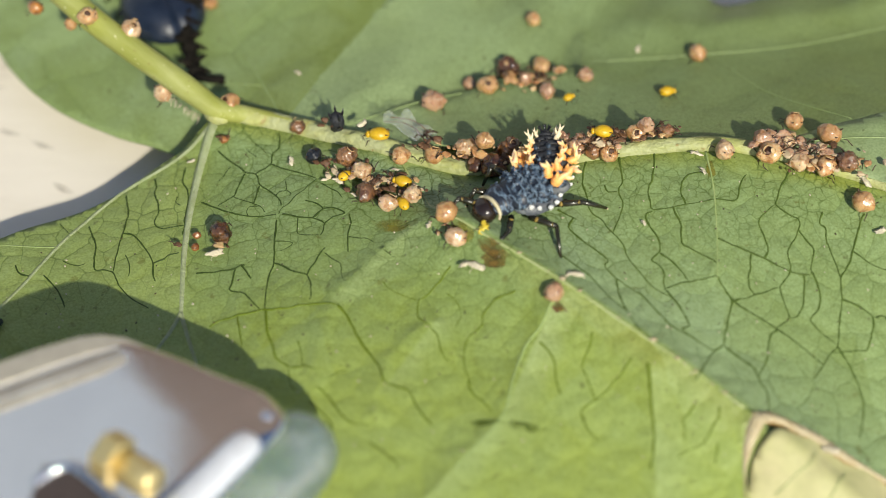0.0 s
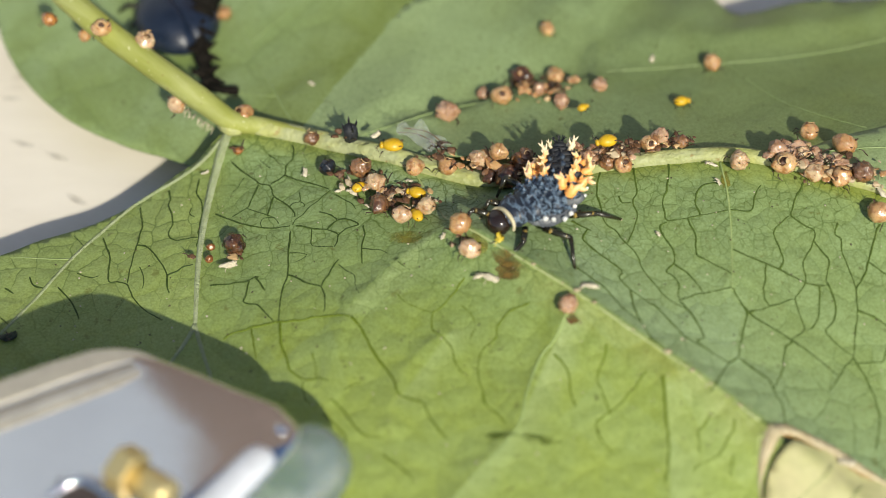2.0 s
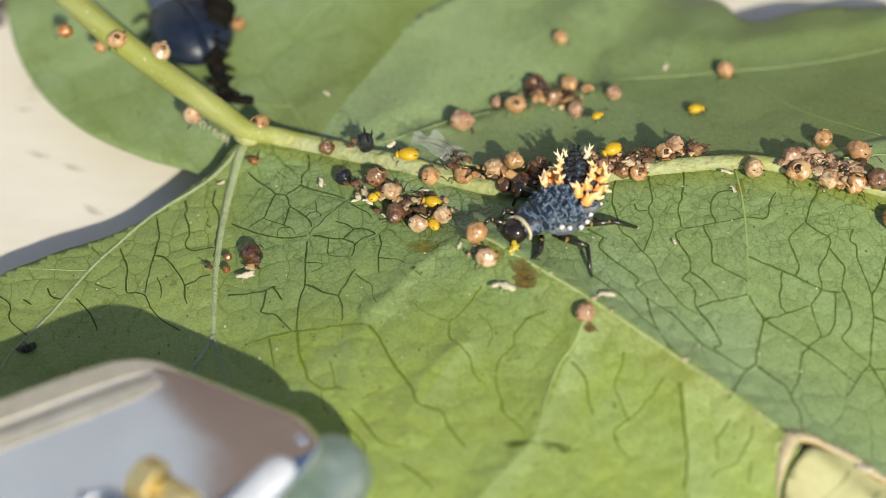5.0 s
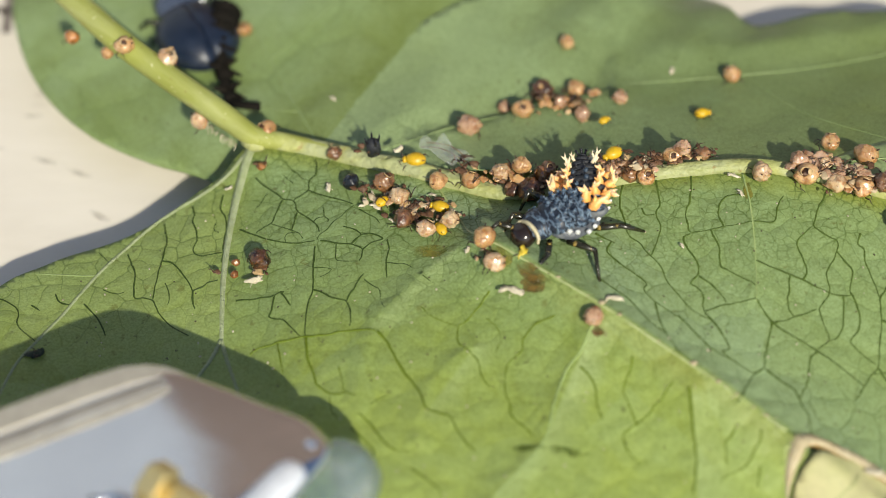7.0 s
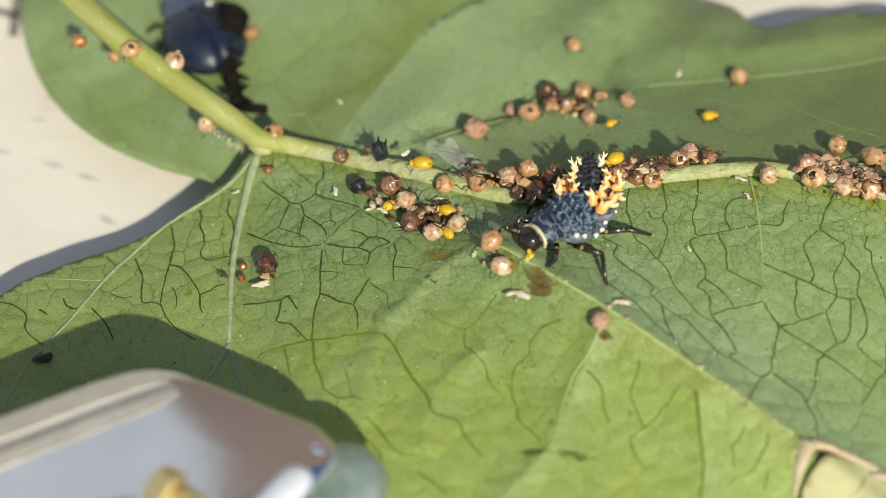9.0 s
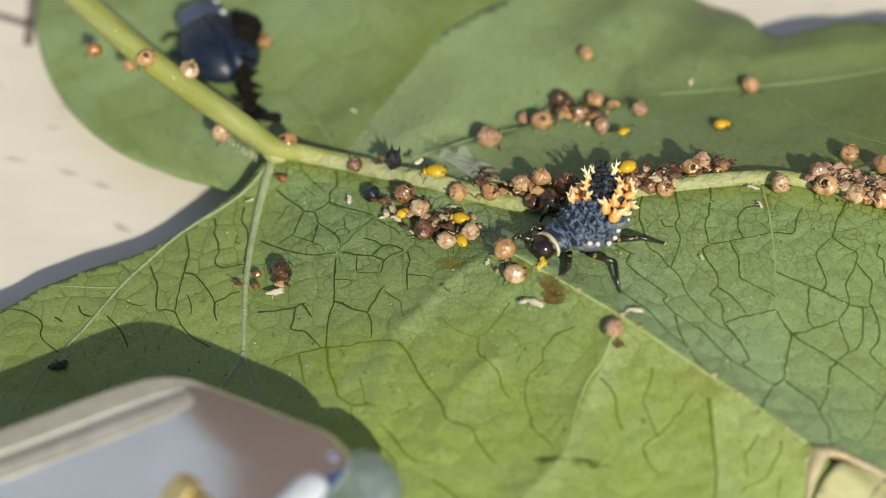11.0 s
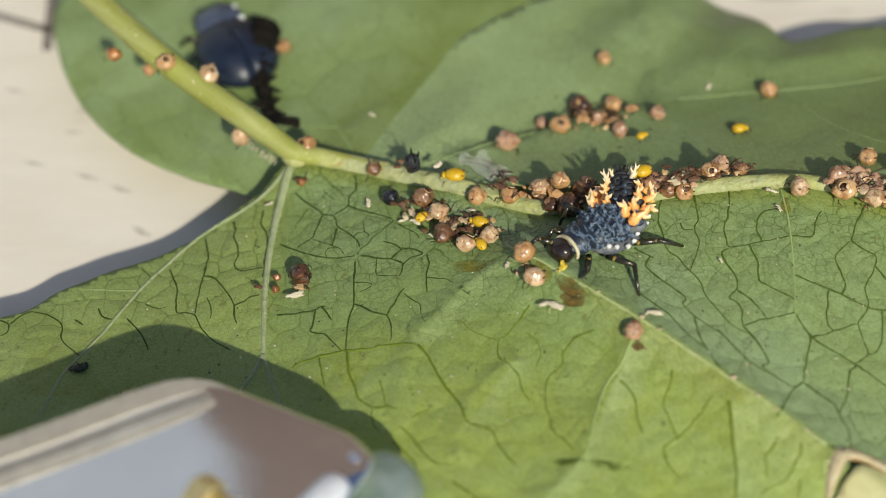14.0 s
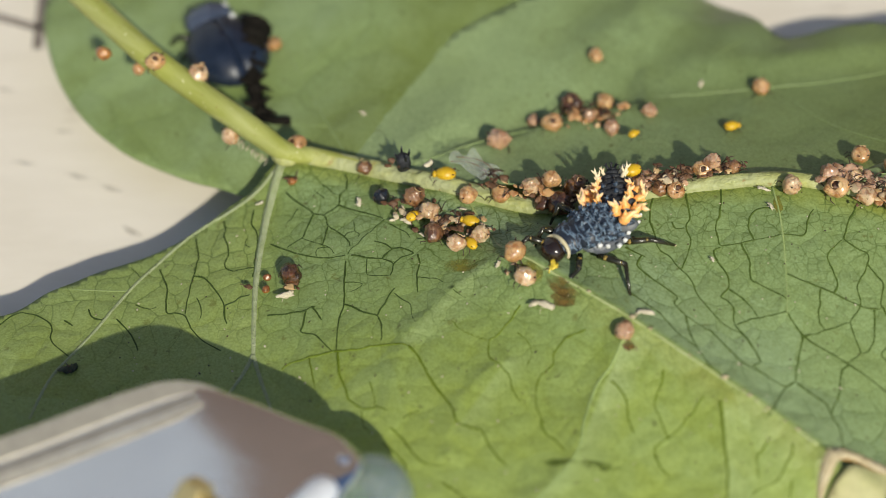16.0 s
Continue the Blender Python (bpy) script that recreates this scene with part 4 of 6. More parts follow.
def rear_z(x, y):
    off = y - rear_line(x)
    z = 12.0 + 0.45 * math.exp(-math.sqrt(off * off + 0.02) / 1.6) * (0.5 - 0.5 * math.tanh((x - 15.0) / 4.0))
    z += 3.8 * (min(-off, 15.0) / 15.0) ** 1.2 if off < 0 else (0.27 - 0.006 * min(max(x, -5.0), 15.0)) * min(off, 3.0 + 7.0 * min(max((x + 2.0) / 12.0, 0.0), 1.0))
    z += 0.15 * math.sin(x * 0.33 + y * 0.21)
    z -= 0.5 * max(0.0, off - 3.5) / (1.0 + math.exp(-(x - 17.0) / 2.0))
    if off > 0:
        # the far half drops behind the folded vein
        z -= (1.25 if x < 12 else 0.55) * (1.0 - math.exp(-off / 0.45)) * min(1.0, max(0.0, (x + 8.0) / 6.0)) * (0.70 - 0.30 * math.tanh((x - 13.0) / 3.0))
    # soft pleats between the side veins of the far half
    if off > 1.0:
        z += 0.22 * math.sin((x * 0.86 - y * 0.5) * 0.75) * min(1.0, (off - 1.0) / 4.0)
    d = max(lap(x, y), 0.0)
    if x < 8 and d < 16.0:
        z += (left_z(x, y) - 0.06 + 0.17 * d - z) * math.exp(-(d / 5.0) ** 2)
    return z


def left_z(x, y):
    return 10.4 + 0.055 * (y - 16) + 0.085 * (min(x, -9.0) + 18) + 0.10 * min(max(0.0, x + 18), 6.0) + 0.25 * math.sin(x * 0.3) + 0.2 * math.cos(y * 0.35) - 0.12 * max(0.0, lap(x, y)) - 0.8 * math.exp(-((x + 20.0) / 4.5) ** 2 - ((y - 16.0) / 3.5) ** 2)


def right_z(x, y):
    inner = 10.4 + (x - 28.6) * 0.39 - y
    return rear_z(x, y) + 0.01 + 0.08 * min(1.0, max(0.0, inner) / 1.5)


def back_leaf(name, label, outline, height, base_at, veins, mat=None, thick=0.22):
    base = thing(name, base_at, label, "leaf")
    shift = -Vector(base_at)
    bm = blade(spline(outline, True, 10), height, 0.9, None, 0.06)
    bmesh.ops.translate(bm, vec=shift, verts=bm.verts)
    thicken(part("blade", bm, mat or BACK_LEAF, base), thick)
    for points, r0, r1 in veins:
        r0, r1 = r0 * 0.6, r1 * 0.6
        path = [Vector((p.x, p.y, height(p.x, p.y) + 0.02)) + shift for p in spline(points, False, 8)]
        part("side_vein", tube(path, [r0 + (r1 - r0) * i / len(path) for i in range(len(path))], 6), FINE_VEIN, base)


back_leaf("vine_leaf", "dull green vine leaf behind, underside up, dotted with aphids",
          [(-14.5, 15.5), (-13.9, 17.6), (-13.2, 20.0), (-12.6, 21.0), (-12.1, 22.2), (-10.8, 23.9), (-10.3, 25.2), (-8.4, 28.3), (-5.9, 30.6), (-2.6, 33.2), (3, 36.5), (12, 41), (20, 40.0), (23.2, 36.6), (24.5, 33.4), (25.9, 31.9), (27.9, 32.3), (30.4, 33.2),
           (34.1, 33.7), (38.1, 33.0), (46, 31), (54, 26), (58, 14), (50, 6), (36, 8.0), (20, 10.5), (5, 11), (-7, 13.0)],
          rear_z, (10, 22, 12.2),
          [([(-9, 14.9), (-2.2, 17.8), (2.3, 19.7), (8.8, 22.2), (17.4, 23.8), (28.6, 24.8), (40, 27.8), (50, 30)], 0.10, 0.10),
           ([(4, 20.2), (3, 25), (4.0, 31)], 0.07, 0.04), ([(17, 23.6), (19, 28), (23, 32)], 0.06, 0.04), ([(24, 24.2), (28, 18), (34, 13)], 0.06, 0.04)], GREY_LEAF, 0.10)
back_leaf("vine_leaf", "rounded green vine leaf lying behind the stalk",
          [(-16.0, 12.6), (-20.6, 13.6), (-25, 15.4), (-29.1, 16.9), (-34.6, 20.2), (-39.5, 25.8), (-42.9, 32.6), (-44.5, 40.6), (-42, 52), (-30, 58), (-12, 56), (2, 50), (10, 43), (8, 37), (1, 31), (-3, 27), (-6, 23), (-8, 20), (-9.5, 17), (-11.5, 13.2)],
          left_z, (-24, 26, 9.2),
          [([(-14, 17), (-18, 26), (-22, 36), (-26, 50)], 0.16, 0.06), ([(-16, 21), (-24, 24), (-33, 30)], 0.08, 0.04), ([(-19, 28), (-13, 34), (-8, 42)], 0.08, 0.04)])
back_leaf("vine_leaf", "pale green vine leaf tip behind the midrib",
          [(28.6, 10.4), (31.0, 11.8), (34.5, 12.9), (38, 14.1), (46, 15.4), (52, 12), (50, 5), (40, 4), (32, 7.0), (29.2, 8.9)],
          right_z, (36, 10, 13.0), [([(29.4, 10.0), (36, 10.2), (46, 9)], 0.1, 0.05)], PALE_LEAF, 0.06)

# ---- materials of the small things ----
def shell(name, a, b, stain, rough):
    """Papery, slightly see-through shell: blotched, darker stains, a gloss on top."""
    g = Graph(name)
    info = g.tree.nodes.new("ShaderNodeObjectInfo").outputs["Random"]
    shift = g.node("ShaderNodeVectorMath", Vector=g.coord)
    g.set(shift.inputs[1], g.node("ShaderNodeCombineXYZ", X=info, Y=info).outputs[0])
    at = shift.outputs[0]
    n, n2, n3 = g.noise(900.0, 4.0, 0.6, at), g.noise(5200.0, 3.0, 0.5, at), g.noise(1700.0, 2.0, 0.5, at)
    col = g.mix(g.ramp(n, 0.35, 0.65), a, b)
    col = g.mix(g.math("MULTIPLY", g.ramp(n3, 0.53, 0.64), 0.85), col, stain)
    # wrinkle lines and a brown blush on one side
    crease = g.ramp(g.math("ABSOLUTE", g.math("SUBTRACT", g.noise(1250.0, 3.0, 0.6, at), 0.5)), 0.006, 0.028, 0.8, 0.0)
    col = g.mix(g.math("MULTIPLY", crease, g.ramp(n, 0.42, 0.60)), col, tuple(c * 0.55 for c in stain))
    col = g.mix(g.ramp(g.noise(420.0, 2.0, 0.5, at), 0.48, 0.66, 0.0, 0.55), col, stain)
    col = g.mix(g.ramp(n2, 0.45, 0.8, 0.0, 0.4), col, stain)
    col = g.mix(g.math("MULTIPLY", info, 0.28), col, stain)
    return g.finish(col, g.ramp(n, 0.3, 0.7, rough - 0.07, rough + 0.12), g.bump(n2, 0.35, 0.00006, g.bump(g.math("SUBTRACT", 1.0, crease), 0.4, 0.00008)), spec=0.55, Subsurface_Weight=0.30, Subsurface_Radius=(0.0005, 0.00026, 0.00012),
                    Coat_Weight=0.45, Coat_Roughness=0.14)


SHELLS = {
    "tan": shell("tan_shell", (0.58, 0.375, 0.19), (0.50, 0.30, 0.125), (0.30, 0.13, 0.04), 0.28),
    "pale": shell("pale_shell", (0.62, 0.47, 0.31), (0.55, 0.38, 0.23), (0.34, 0.18, 0.075), 0.30),
    "buff": shell("buff_shell", (0.62, 0.47, 0.30), (0.54, 0.37, 0.20), (0.30, 0.15, 0.06), 0.32),
    "pink": shell("pink_brown_shell", (0.54, 0.36, 0.235), (0.44, 0.265, 0.155), (0.24, 0.11, 0.05), 0.42),
    "brown": shell("brown_shell", (0.34, 0.18, 0.080), (0.20, 0.095, 0.038), (0.08, 0.03, 0.012), 0.30),
    "dark": shell("dark_brown_shell", (0.19, 0.080, 0.028), (0.10, 0.038, 0.016), (0.02, 0.008, 0.005), 0.25),
    "amber": shell("amber_shell", (0.45, 0.20, 0.05), (0.28, 0.10, 0.02), (0.10, 0.035, 0.01), 0.28),
    "black": shell("black_shell", (0.012, 0.013, 0.016), (0.008, 0.008, 0.010), (0.004, 0.004, 0.005), 0.3),
}
SHELL_WORDS = {"tan": "swollen tan parasitised aphid shell", "pale": "swollen pale buff parasitised aphid shell", "buff": "crumpled pale buff aphid shell", "pink": "shrivelled pinkish brown aphid shell",
               "brown": "brown papery parasitised aphid shell", "dark": "glossy dark brown parasitised aphid shell", "amber": "small amber aphid shell", "black": "round black parasitised aphid shell"}
RIM = mottled("torn_rim", (0.60, 0.44, 0.24), (0.44, 0.27, 0.11), 0.4, 1500.0)
HOLLOW = mottled("shell_hollow", (0.10, 0.040, 0.016), (0.04, 0.015, 0.006), 0.6)
PALE_BITS = mottled("pale_bits", (0.60, 0.50, 0.34), (0.42, 0.28, 0.14), 0.5, 1500.0, 0.6, 0.00008)
LIMB = mottled("aphid_limb", (0.09, 0.045, 0.022), (0.03, 0.015, 0.009), 0.45)
YELLOW = mottled("yellow_aphid", (0.66, 0.43, 0.015), (0.55, 0.31, 0.008), 0.38, 1500.0, 0.3, 0.00005)
LEMON = mottled("lemon_aphid", (0.72, 0.56, 0.06), (0.60, 0.42, 0.03), 0.4, 1500.0, 0.3, 0.00005)
HUSK = mottled("shed_skin", (0.66, 0.60, 0.45), (0.54, 0.46, 0.30), 0.6, 1500.0, 0.6, 0.00008)
CRUMB = mottled("brown_crumbs", (0.175, 0.085, 0.036), (0.085, 0.038, 0.016), 0.6, 1500.0, 0.6, 0.00008)
rng = random.Random(11)


def rot(turn, tilt=0.0, roll=0.0):
    return Euler((radians(tilt), radians(roll), radians(turn))).to_matrix()


def mummy(x, y, z, d, tone, turn, support="on the leaf"):
    """A swollen dead aphid: ringed round shell, two horns, dry legs, often an exit hole or a torn lid."""
    d *= 0.94
    r = d / 2.0
    ob = thing("aphid_mummy", (x, y, z - r * 0.80), SHELL_WORDS[tone] + " " + support, "aphid", "parasitised aphids", turn=(rng.uniform(-14, 14), rng.uniform(-14, 14), turn))
    mat = SHELLS[tone]
    crinkled = tone in ("pink", "brown", "dark", "buff")
    body = bmesh.new()
    add_ball(body, (0, 0, r * 0.80), (r * 1.10, r * 0.98, r * 0.92), None, 20, 26, 0.20 if crinkled else 0.10, x * 3.1 + y)
    hole = d > 1.2 and tone in ("tan", "pale", "dark", "brown") and d < 1.95 and rng.random() < 0.45
    way = Vector((rng.uniform(-0.7, 0.5), rng.uniform(-0.75, 0.75), 0.65)).normalized()
    dent = Vector((rng.uniform(-1, 0.6), rng.uniform(-1, 1), rng.uniform(0.1, 0.8))).normalized() if rng.random() < 0.6 else None
    mid = Vector((0, 0, r * 0.80))
    for v in body.verts:
        q = v.co - mid
        ring = 1.0 + (0.04 if crinkled else 0.026) * math.sin(q.x / r * 11.0) + (0.08 if crinkled else 0.05) * noise.noise(q / r * 2.6 + Vector((x, y, 0))) + (0.045 if crinkled else 0.0) * noise.noise(q / r * 6.0)
        q *= ring
        if q.x > 0:
            # narrower towards the head
            q.y *= 1.0 - 0.34 * (q.x / r)
            q.z *= 1.0 - 0.20 * (q.x / r)
        if dent and q.normalized().dot(dent) > 0.72:
            q *= 1.0 - 0.75 * (q.normalized().dot(dent) - 0.72)
        if hole and q.normalized().dot(way) > 0.91:
            q *= 0.80
        v.co = mid + q
    case = part("shell", body, mat, ob)
    for s in (-1, 1):
        part("horn", tube([(-r * 0.80, s * r * 0.42, r * 1.15), (-r * 1.05, s * r * 0.52, r * 1.38)], [r * 0.08, r * 0.05], 6), LIMB, ob)
    for k in range(rng.randrange(1, 4) if d > 1.0 else 1):
        s = -1 if k % 2 else 1
        bx = r * (0.75 - 0.55 * (k // 2))
        reach = r * rng.uniform(1.0, 1.25)
        part("leg", tube([(bx, s * r * 0.6, r * 0.40), (bx + r * 0.15, s * reach * 0.9, r * 0.50), (bx + r * rng.uniform(-0.2, 0.4), s * reach * 1.1, r * 0.04)],
                         [r * 0.06, r * 0.05, r * 0.03], 5), LIMB, ob)
    if hole:
        turn_to = way.to_track_quat("Z", "Y").to_matrix()
        part("exit_hole", ball(mid + way * r * 0.72, (r * 0.40, r * 0.30, r * 0.13), turn_to @ rot(x * 50), 8, 14, 0.8, x), HOLLOW, case, "dark round exit hole")
        ring = [mid + way * r * 0.90 + turn_to @ Vector((math.cos(t) * r * 0.40, math.sin(t) * r * 0.37, rng.uniform(-0.03, 0.06) * r)) for t in (0.7 + k * math.pi / 7 for k in range(rng.randrange(6, 10)))]
        part("rim", tube(ring, r * 0.055, 5), RIM, case, "buff torn rim")
        if rng.random() < 0.6:
            part("lid", ball(mid + way * r * 0.98 + turn_to @ Vector((r * 0.42, 0, r * 0.12)), (r * 0.30, r * 0.28, r * 0.05), turn_to @ rot(0, 0, 50), 5, 9), RIM, case)
    return ob


def aphid(x, y, z, length, turn, mat=None, label="plump yellow aphid feeding on the leaf vein", tilt=0.0):
    """A living aphid: pear-shaped body, head, feelers, six legs, two dark horns."""
    r = length * 0.33
    ob = thing("aphid", (x, y, z - r * 0.85), label, "aphid", "yellow aphids", turn=(tilt, 0, turn))
    mat = mat or YELLOW
    body = bmesh.new()
    add_ball(body, (-length * 0.04, 0, r), (length * 0.46, r, r * 0.82), None, 12, 14, 0.06, x)
    for v in body.verts:
        v.co.y *= 1.0 - 0.35 * max(0.0, v.co.x / length)
        v.co.z += 0.03 * r * math.sin(v.co.x / length * 38.0)
    part("body", body, mat, ob)
    face = part("head", ball((length * 0.43, 0, r * 0.85), (length * 0.12, r * 0.55, r * 0.45), None, 7, 9), mat, ob)
    for s in (-1, 1):
        part("horn", tube([(-length * 0.30, s * r * 0.5, r * 1.35), (-length * 0.46, s * r * 0.62, r * 1.52)], [r * 0.08, r * 0.06], 6), LIMB, ob, "black horn")
        part("feeler", tube([(length * 0.50, s * r * 0.3, r), (length * 0.62, s * r * 0.9, r * 1.35), (length * 0.50, s * r * 1.6, r * 1.2)], [r * 0.06, r * 0.05, r * 0.03], 5), LIMB, face)
        for bx, out in ((0.25, 0.15), (0.02, 0.0), (-0.2, -0.22)):
            part("leg", tube([(bx * length, s * r * 0.6, r * 0.6), ((bx + out) * length, s * r * 1.15, r * 0.75), ((bx + out * 1.6) * length, s * r * 1.5, 0.02)],
                             [r * 0.08, r * 0.07, r * 0.04], 5), LIMB, ob)
    return ob


def husk(x, y, z, length, turn):
    """A shed aphid skin: a crumpled white scrap with a torn end and bits of leg."""
    ob = thing("shed_skin", (x, y, z - 0.05), "crumpled white shed aphid skin lying on the leaf", "shed skin", "shed skins", turn=(0, 0, turn))
    r = length * 0.2
    part("sac", ball((0, 0, r * 0.6), (length * 0.40, r * 0.85, r * 0.32), rot(0, 12), 10, 14, 0.95, x * 2.3), HUSK, ob)
    part("sac", ball((length * 0.34, r * 0.5, r * 0.7), (length * 0.2, r * 0.7, r * 0.28), rot(50, 25), 8, 10, 1.0, y), HUSK, ob)
    for k in range(2):
        a = rng.uniform(0, 6.28)
        part("leg", tube([(0, 0, r * 0.3), (math.cos(a) * length * 0.35, math.sin(a) * length * 0.28, r * 0.5), (math.cos(a) * length * 0.5, math.sin(a) * length * 0.4, 0.02)],
                         [0.03, 0.025, 0.015], 5), HUSK, ob)
    return ob


def crumbs(x, y, z, spread, count, mat=None, size=1.0, label="brown dry aphid remains caught along the vein"):
    """A loose heap of broken shells and legs."""
    ob = thing("aphid_remains", (x, y, z - 0.15), label, "debris")
    mat = mat or CRUMB
    for k in range(count):
        px, py = rng.gauss(0, spread * 0.45), rng.gauss(0, spread * 0.22)
        s = rng.uniform(0.10, 0.36) * size
        if k % 4:
            part("flake", ball((px, py, s * 0.5), (s * 1.25, s * 0.85, s * (0.26 if size < 1.2 else 0.14)), rot(rng.uniform(0, 360), rng.uniform(-40, 40)), 6, 10, 0.8, k + x), mat if mat is not CRUMB or k % 5 else RIM, ob)
        else:
            a = rng.uniform(0, 6.28)
            e = Vector((math.cos(a), math.sin(a), rng.uniform(0.2, 1.0))) * rng.uniform(0.4, 0.9)
            part("limb", tube([(px, py, 0.05), Vector((px, py, 0.1)) + e * 0.6 + Vector((0, 0, 0.15)), Vector((px, py, 0.05)) + e], [0.05, 0.045, 0.02], 5), LIMB, ob)
    return ob


# ---- the ladybird larva ----
CHITIN = mottled("black_chitin", (0.010, 0.011, 0.014), (0.020, 0.020, 0.024), 0.30, 900.0, 0.4, 0.00008, 0.6)
MATT_BLACK = mottled("matt_black_skin", (0.012, 0.013, 0.016), (0.030, 0.032, 0.038), 0.55, 1500.0, 0.6, 0.00012, 0.4)
HEAD_BLACK = mottled("larva_head", (0.014, 0.009, 0.007), (0.028, 0.016, 0.011), 0.16, 600.0, 0.1, 0.00003, 0.6)
CREAM = mottled("cream_collar", (0.66, 0.58, 0.38), (0.55, 0.46, 0.27), 0.5)
WHITE = mottled("white_spot", (0.74, 0.74, 0.72), (0.64, 0.64, 0.62), 0.5)
ORANGE = mottled("orange_patch", (0.82, 0.38, 0.09), (0.76, 0.31, 0.06), 0.42, 1200.0, 0.4, 0.00006)


def tipped():
    """Orange spine, paler towards its tip."""
    g = Graph("orange_spine")
    z = g.node("ShaderNodeSeparateXYZ", Vector=g.coord).outputs[2]
    n = g.noise(1800.0, 3.0)
    col = g.mix(g.ramp(n, 0.35, 0.7), (0.86, 0.44, 0.135), (0.80, 0.36, 0.09))
    col = g.mix(g.ramp(z, 0.00035, 0.00090, 0.0, 0.9), col, (0.86, 0.64, 0.37))
    return g.finish(col, 0.42, g.bump(n, 0.4, 0.00006), spec=0.4, Subsurface_Weight=0.3, Subsurface_Radius=(0.0006, 0.0003, 0.0001))


TIPPED = tipped()
SIDE_GREY = mottled("grey_side_skin", (0.17, 0.18, 0.19), (0.10, 0.11, 0.12), 0.5, 1200.0, 0.5, 0.0001)
LEG_BLACK = mottled("larva_leg", (0.010, 0.010, 0.007), (0.026, 0.023, 0.009), 0.24, 500.0, 0.2, 0.00004, 0.55)


def blue_back():
    """Blue-black skin with pale blue-grey winding ridges."""
    g = Graph("blue_grey_back")
    at = g.warped(900.0, 0.0011)
    w = g.node("ShaderNodeTexNoise", Scale=1100.0, Detail=1.0, Vector=at).outputs["Fac"]
    line = g.ramp(g.math("ABSOLUTE", g.math("SUBTRACT", w, 0.5)), 0.015, 0.06, 1.0, 0.0)
    n = g.noise(2500.0, 3.0)
    col = g.mix(g.math("MULTIPLY", line, 0.8), (0.014, 0.020, 0.034), (0.150, 0.210, 0.295))
    col = g.mix(g.ramp(n, 0.4, 0.7, 0.0, 0.4), col, (0.010, 0.012, 0.020))
    return g.finish(col, 0.45, g.bump(line, 0.6, 0.00014), spec=0.5)


PALE_SPINE = mottled("pale_spine", (0.82, 0.70, 0.48), (0.76, 0.60, 0.36), 0.45, 1200.0)
BLUE_BACK = blue_back()
BLUE_GREY = mottled("blue_grey_spine", (0.185, 0.262, 0.345), (0.080, 0.122, 0.180), 0.45)
BLUE_KNOB = mottled("blue_knob", (0.055, 0.088, 0.135), (0.026, 0.042, 0.068), 0.45, 1500.0, 0.5, 0.0001)

# the body's line from the head to the tail, and half widths and half heights along it
LARVA = [(3.37, 1.92, 16.55), (4.53, 2.59, 16.95), (5.8, 3.22, 17.15), (7.2, 3.75, 17.25), (8.05, 4.5, 17.35), (8.2, 5.33, 17.45), (8.25, 6.12, 17.45), (8.32, 6.86, 17.45),
         (8.35, 7.54, 17.45), (8.32, 8.17, 17.45), (8.3, 8.73, 17.45), (8.27, 9.24, 17.45)]
LARVA_W = [0.85, 1.50, 1.85, 1.95, 2.10, 2.15, 2.05, 1.90, 1.60, 1.20, 0.80, 0.48]
LARVA_H = [0.72, 1.05, 1.25, 1.32, 1.28, 1.22, 1.15, 1.08, 0.98, 0.85, 0.68, 0.45]
ROLL = 20.0


def scolus(prongs, length, spread):
    """A branched spine standing on z, as shared mesh data."""
    bm = bmesh.new()
    add_tube(bm, [(0, 0, -0.12), (0, 0, length * 0.12), (0, 0, length * 0.45), (0, 0, length)], [length * 0.26, length * 0.20, length * 0.12, 0.012], 7)
    for k in range(prongs):
        a = 2 * math.pi * k / prongs + 0.5
        o = Vector((math.cos(a), math.sin(a), 0))
        add_tube(bm, [(0, 0, length * 0.22), o * spread * 0.5 + Vector((0, 0, length * 0.52)), o * spread + Vector((0, 0, length * 0.80))],
                 [length * 0.12, length * 0.09, 0.012], 5)
    bmesh.ops.scale(bm, vec=(MM, MM, MM), verts=bm.verts)
    return bm


def flame(length, width, prongs):
    """A fleshy forked spine on z: a stout curved cone with pointed side prongs in one plane."""
    bm = bmesh.new()
    add_tube(bm, [(0, 0, -0.15), (0.02, 0, length * 0.15), (0.06 * length, 0, length * 0.45), (0.04 * length, 0, length * 0.75), (-0.04 * length, 0, length)], [width, width * 0.92, width * 0.62, width * 0.30, 0.012], 8)
    for k in range(prongs):
        h = length * (0.12 + 0.45 * k / max(1, prongs - 1))
        side = -1 if k % 2 else 1
        add_tube(bm, [(0, 0, h), (side * (width * 0.9), 0.05 * side, h + length * 0.16), (side * (width * 1.30 + 0.03), 0.03, h + length * 0.36)], [width * 0.60, width * 0.42, 0.012], 6)
    bmesh.ops.scale(bm, vec=(MM, MM, MM), verts=bm.verts)
    return bm


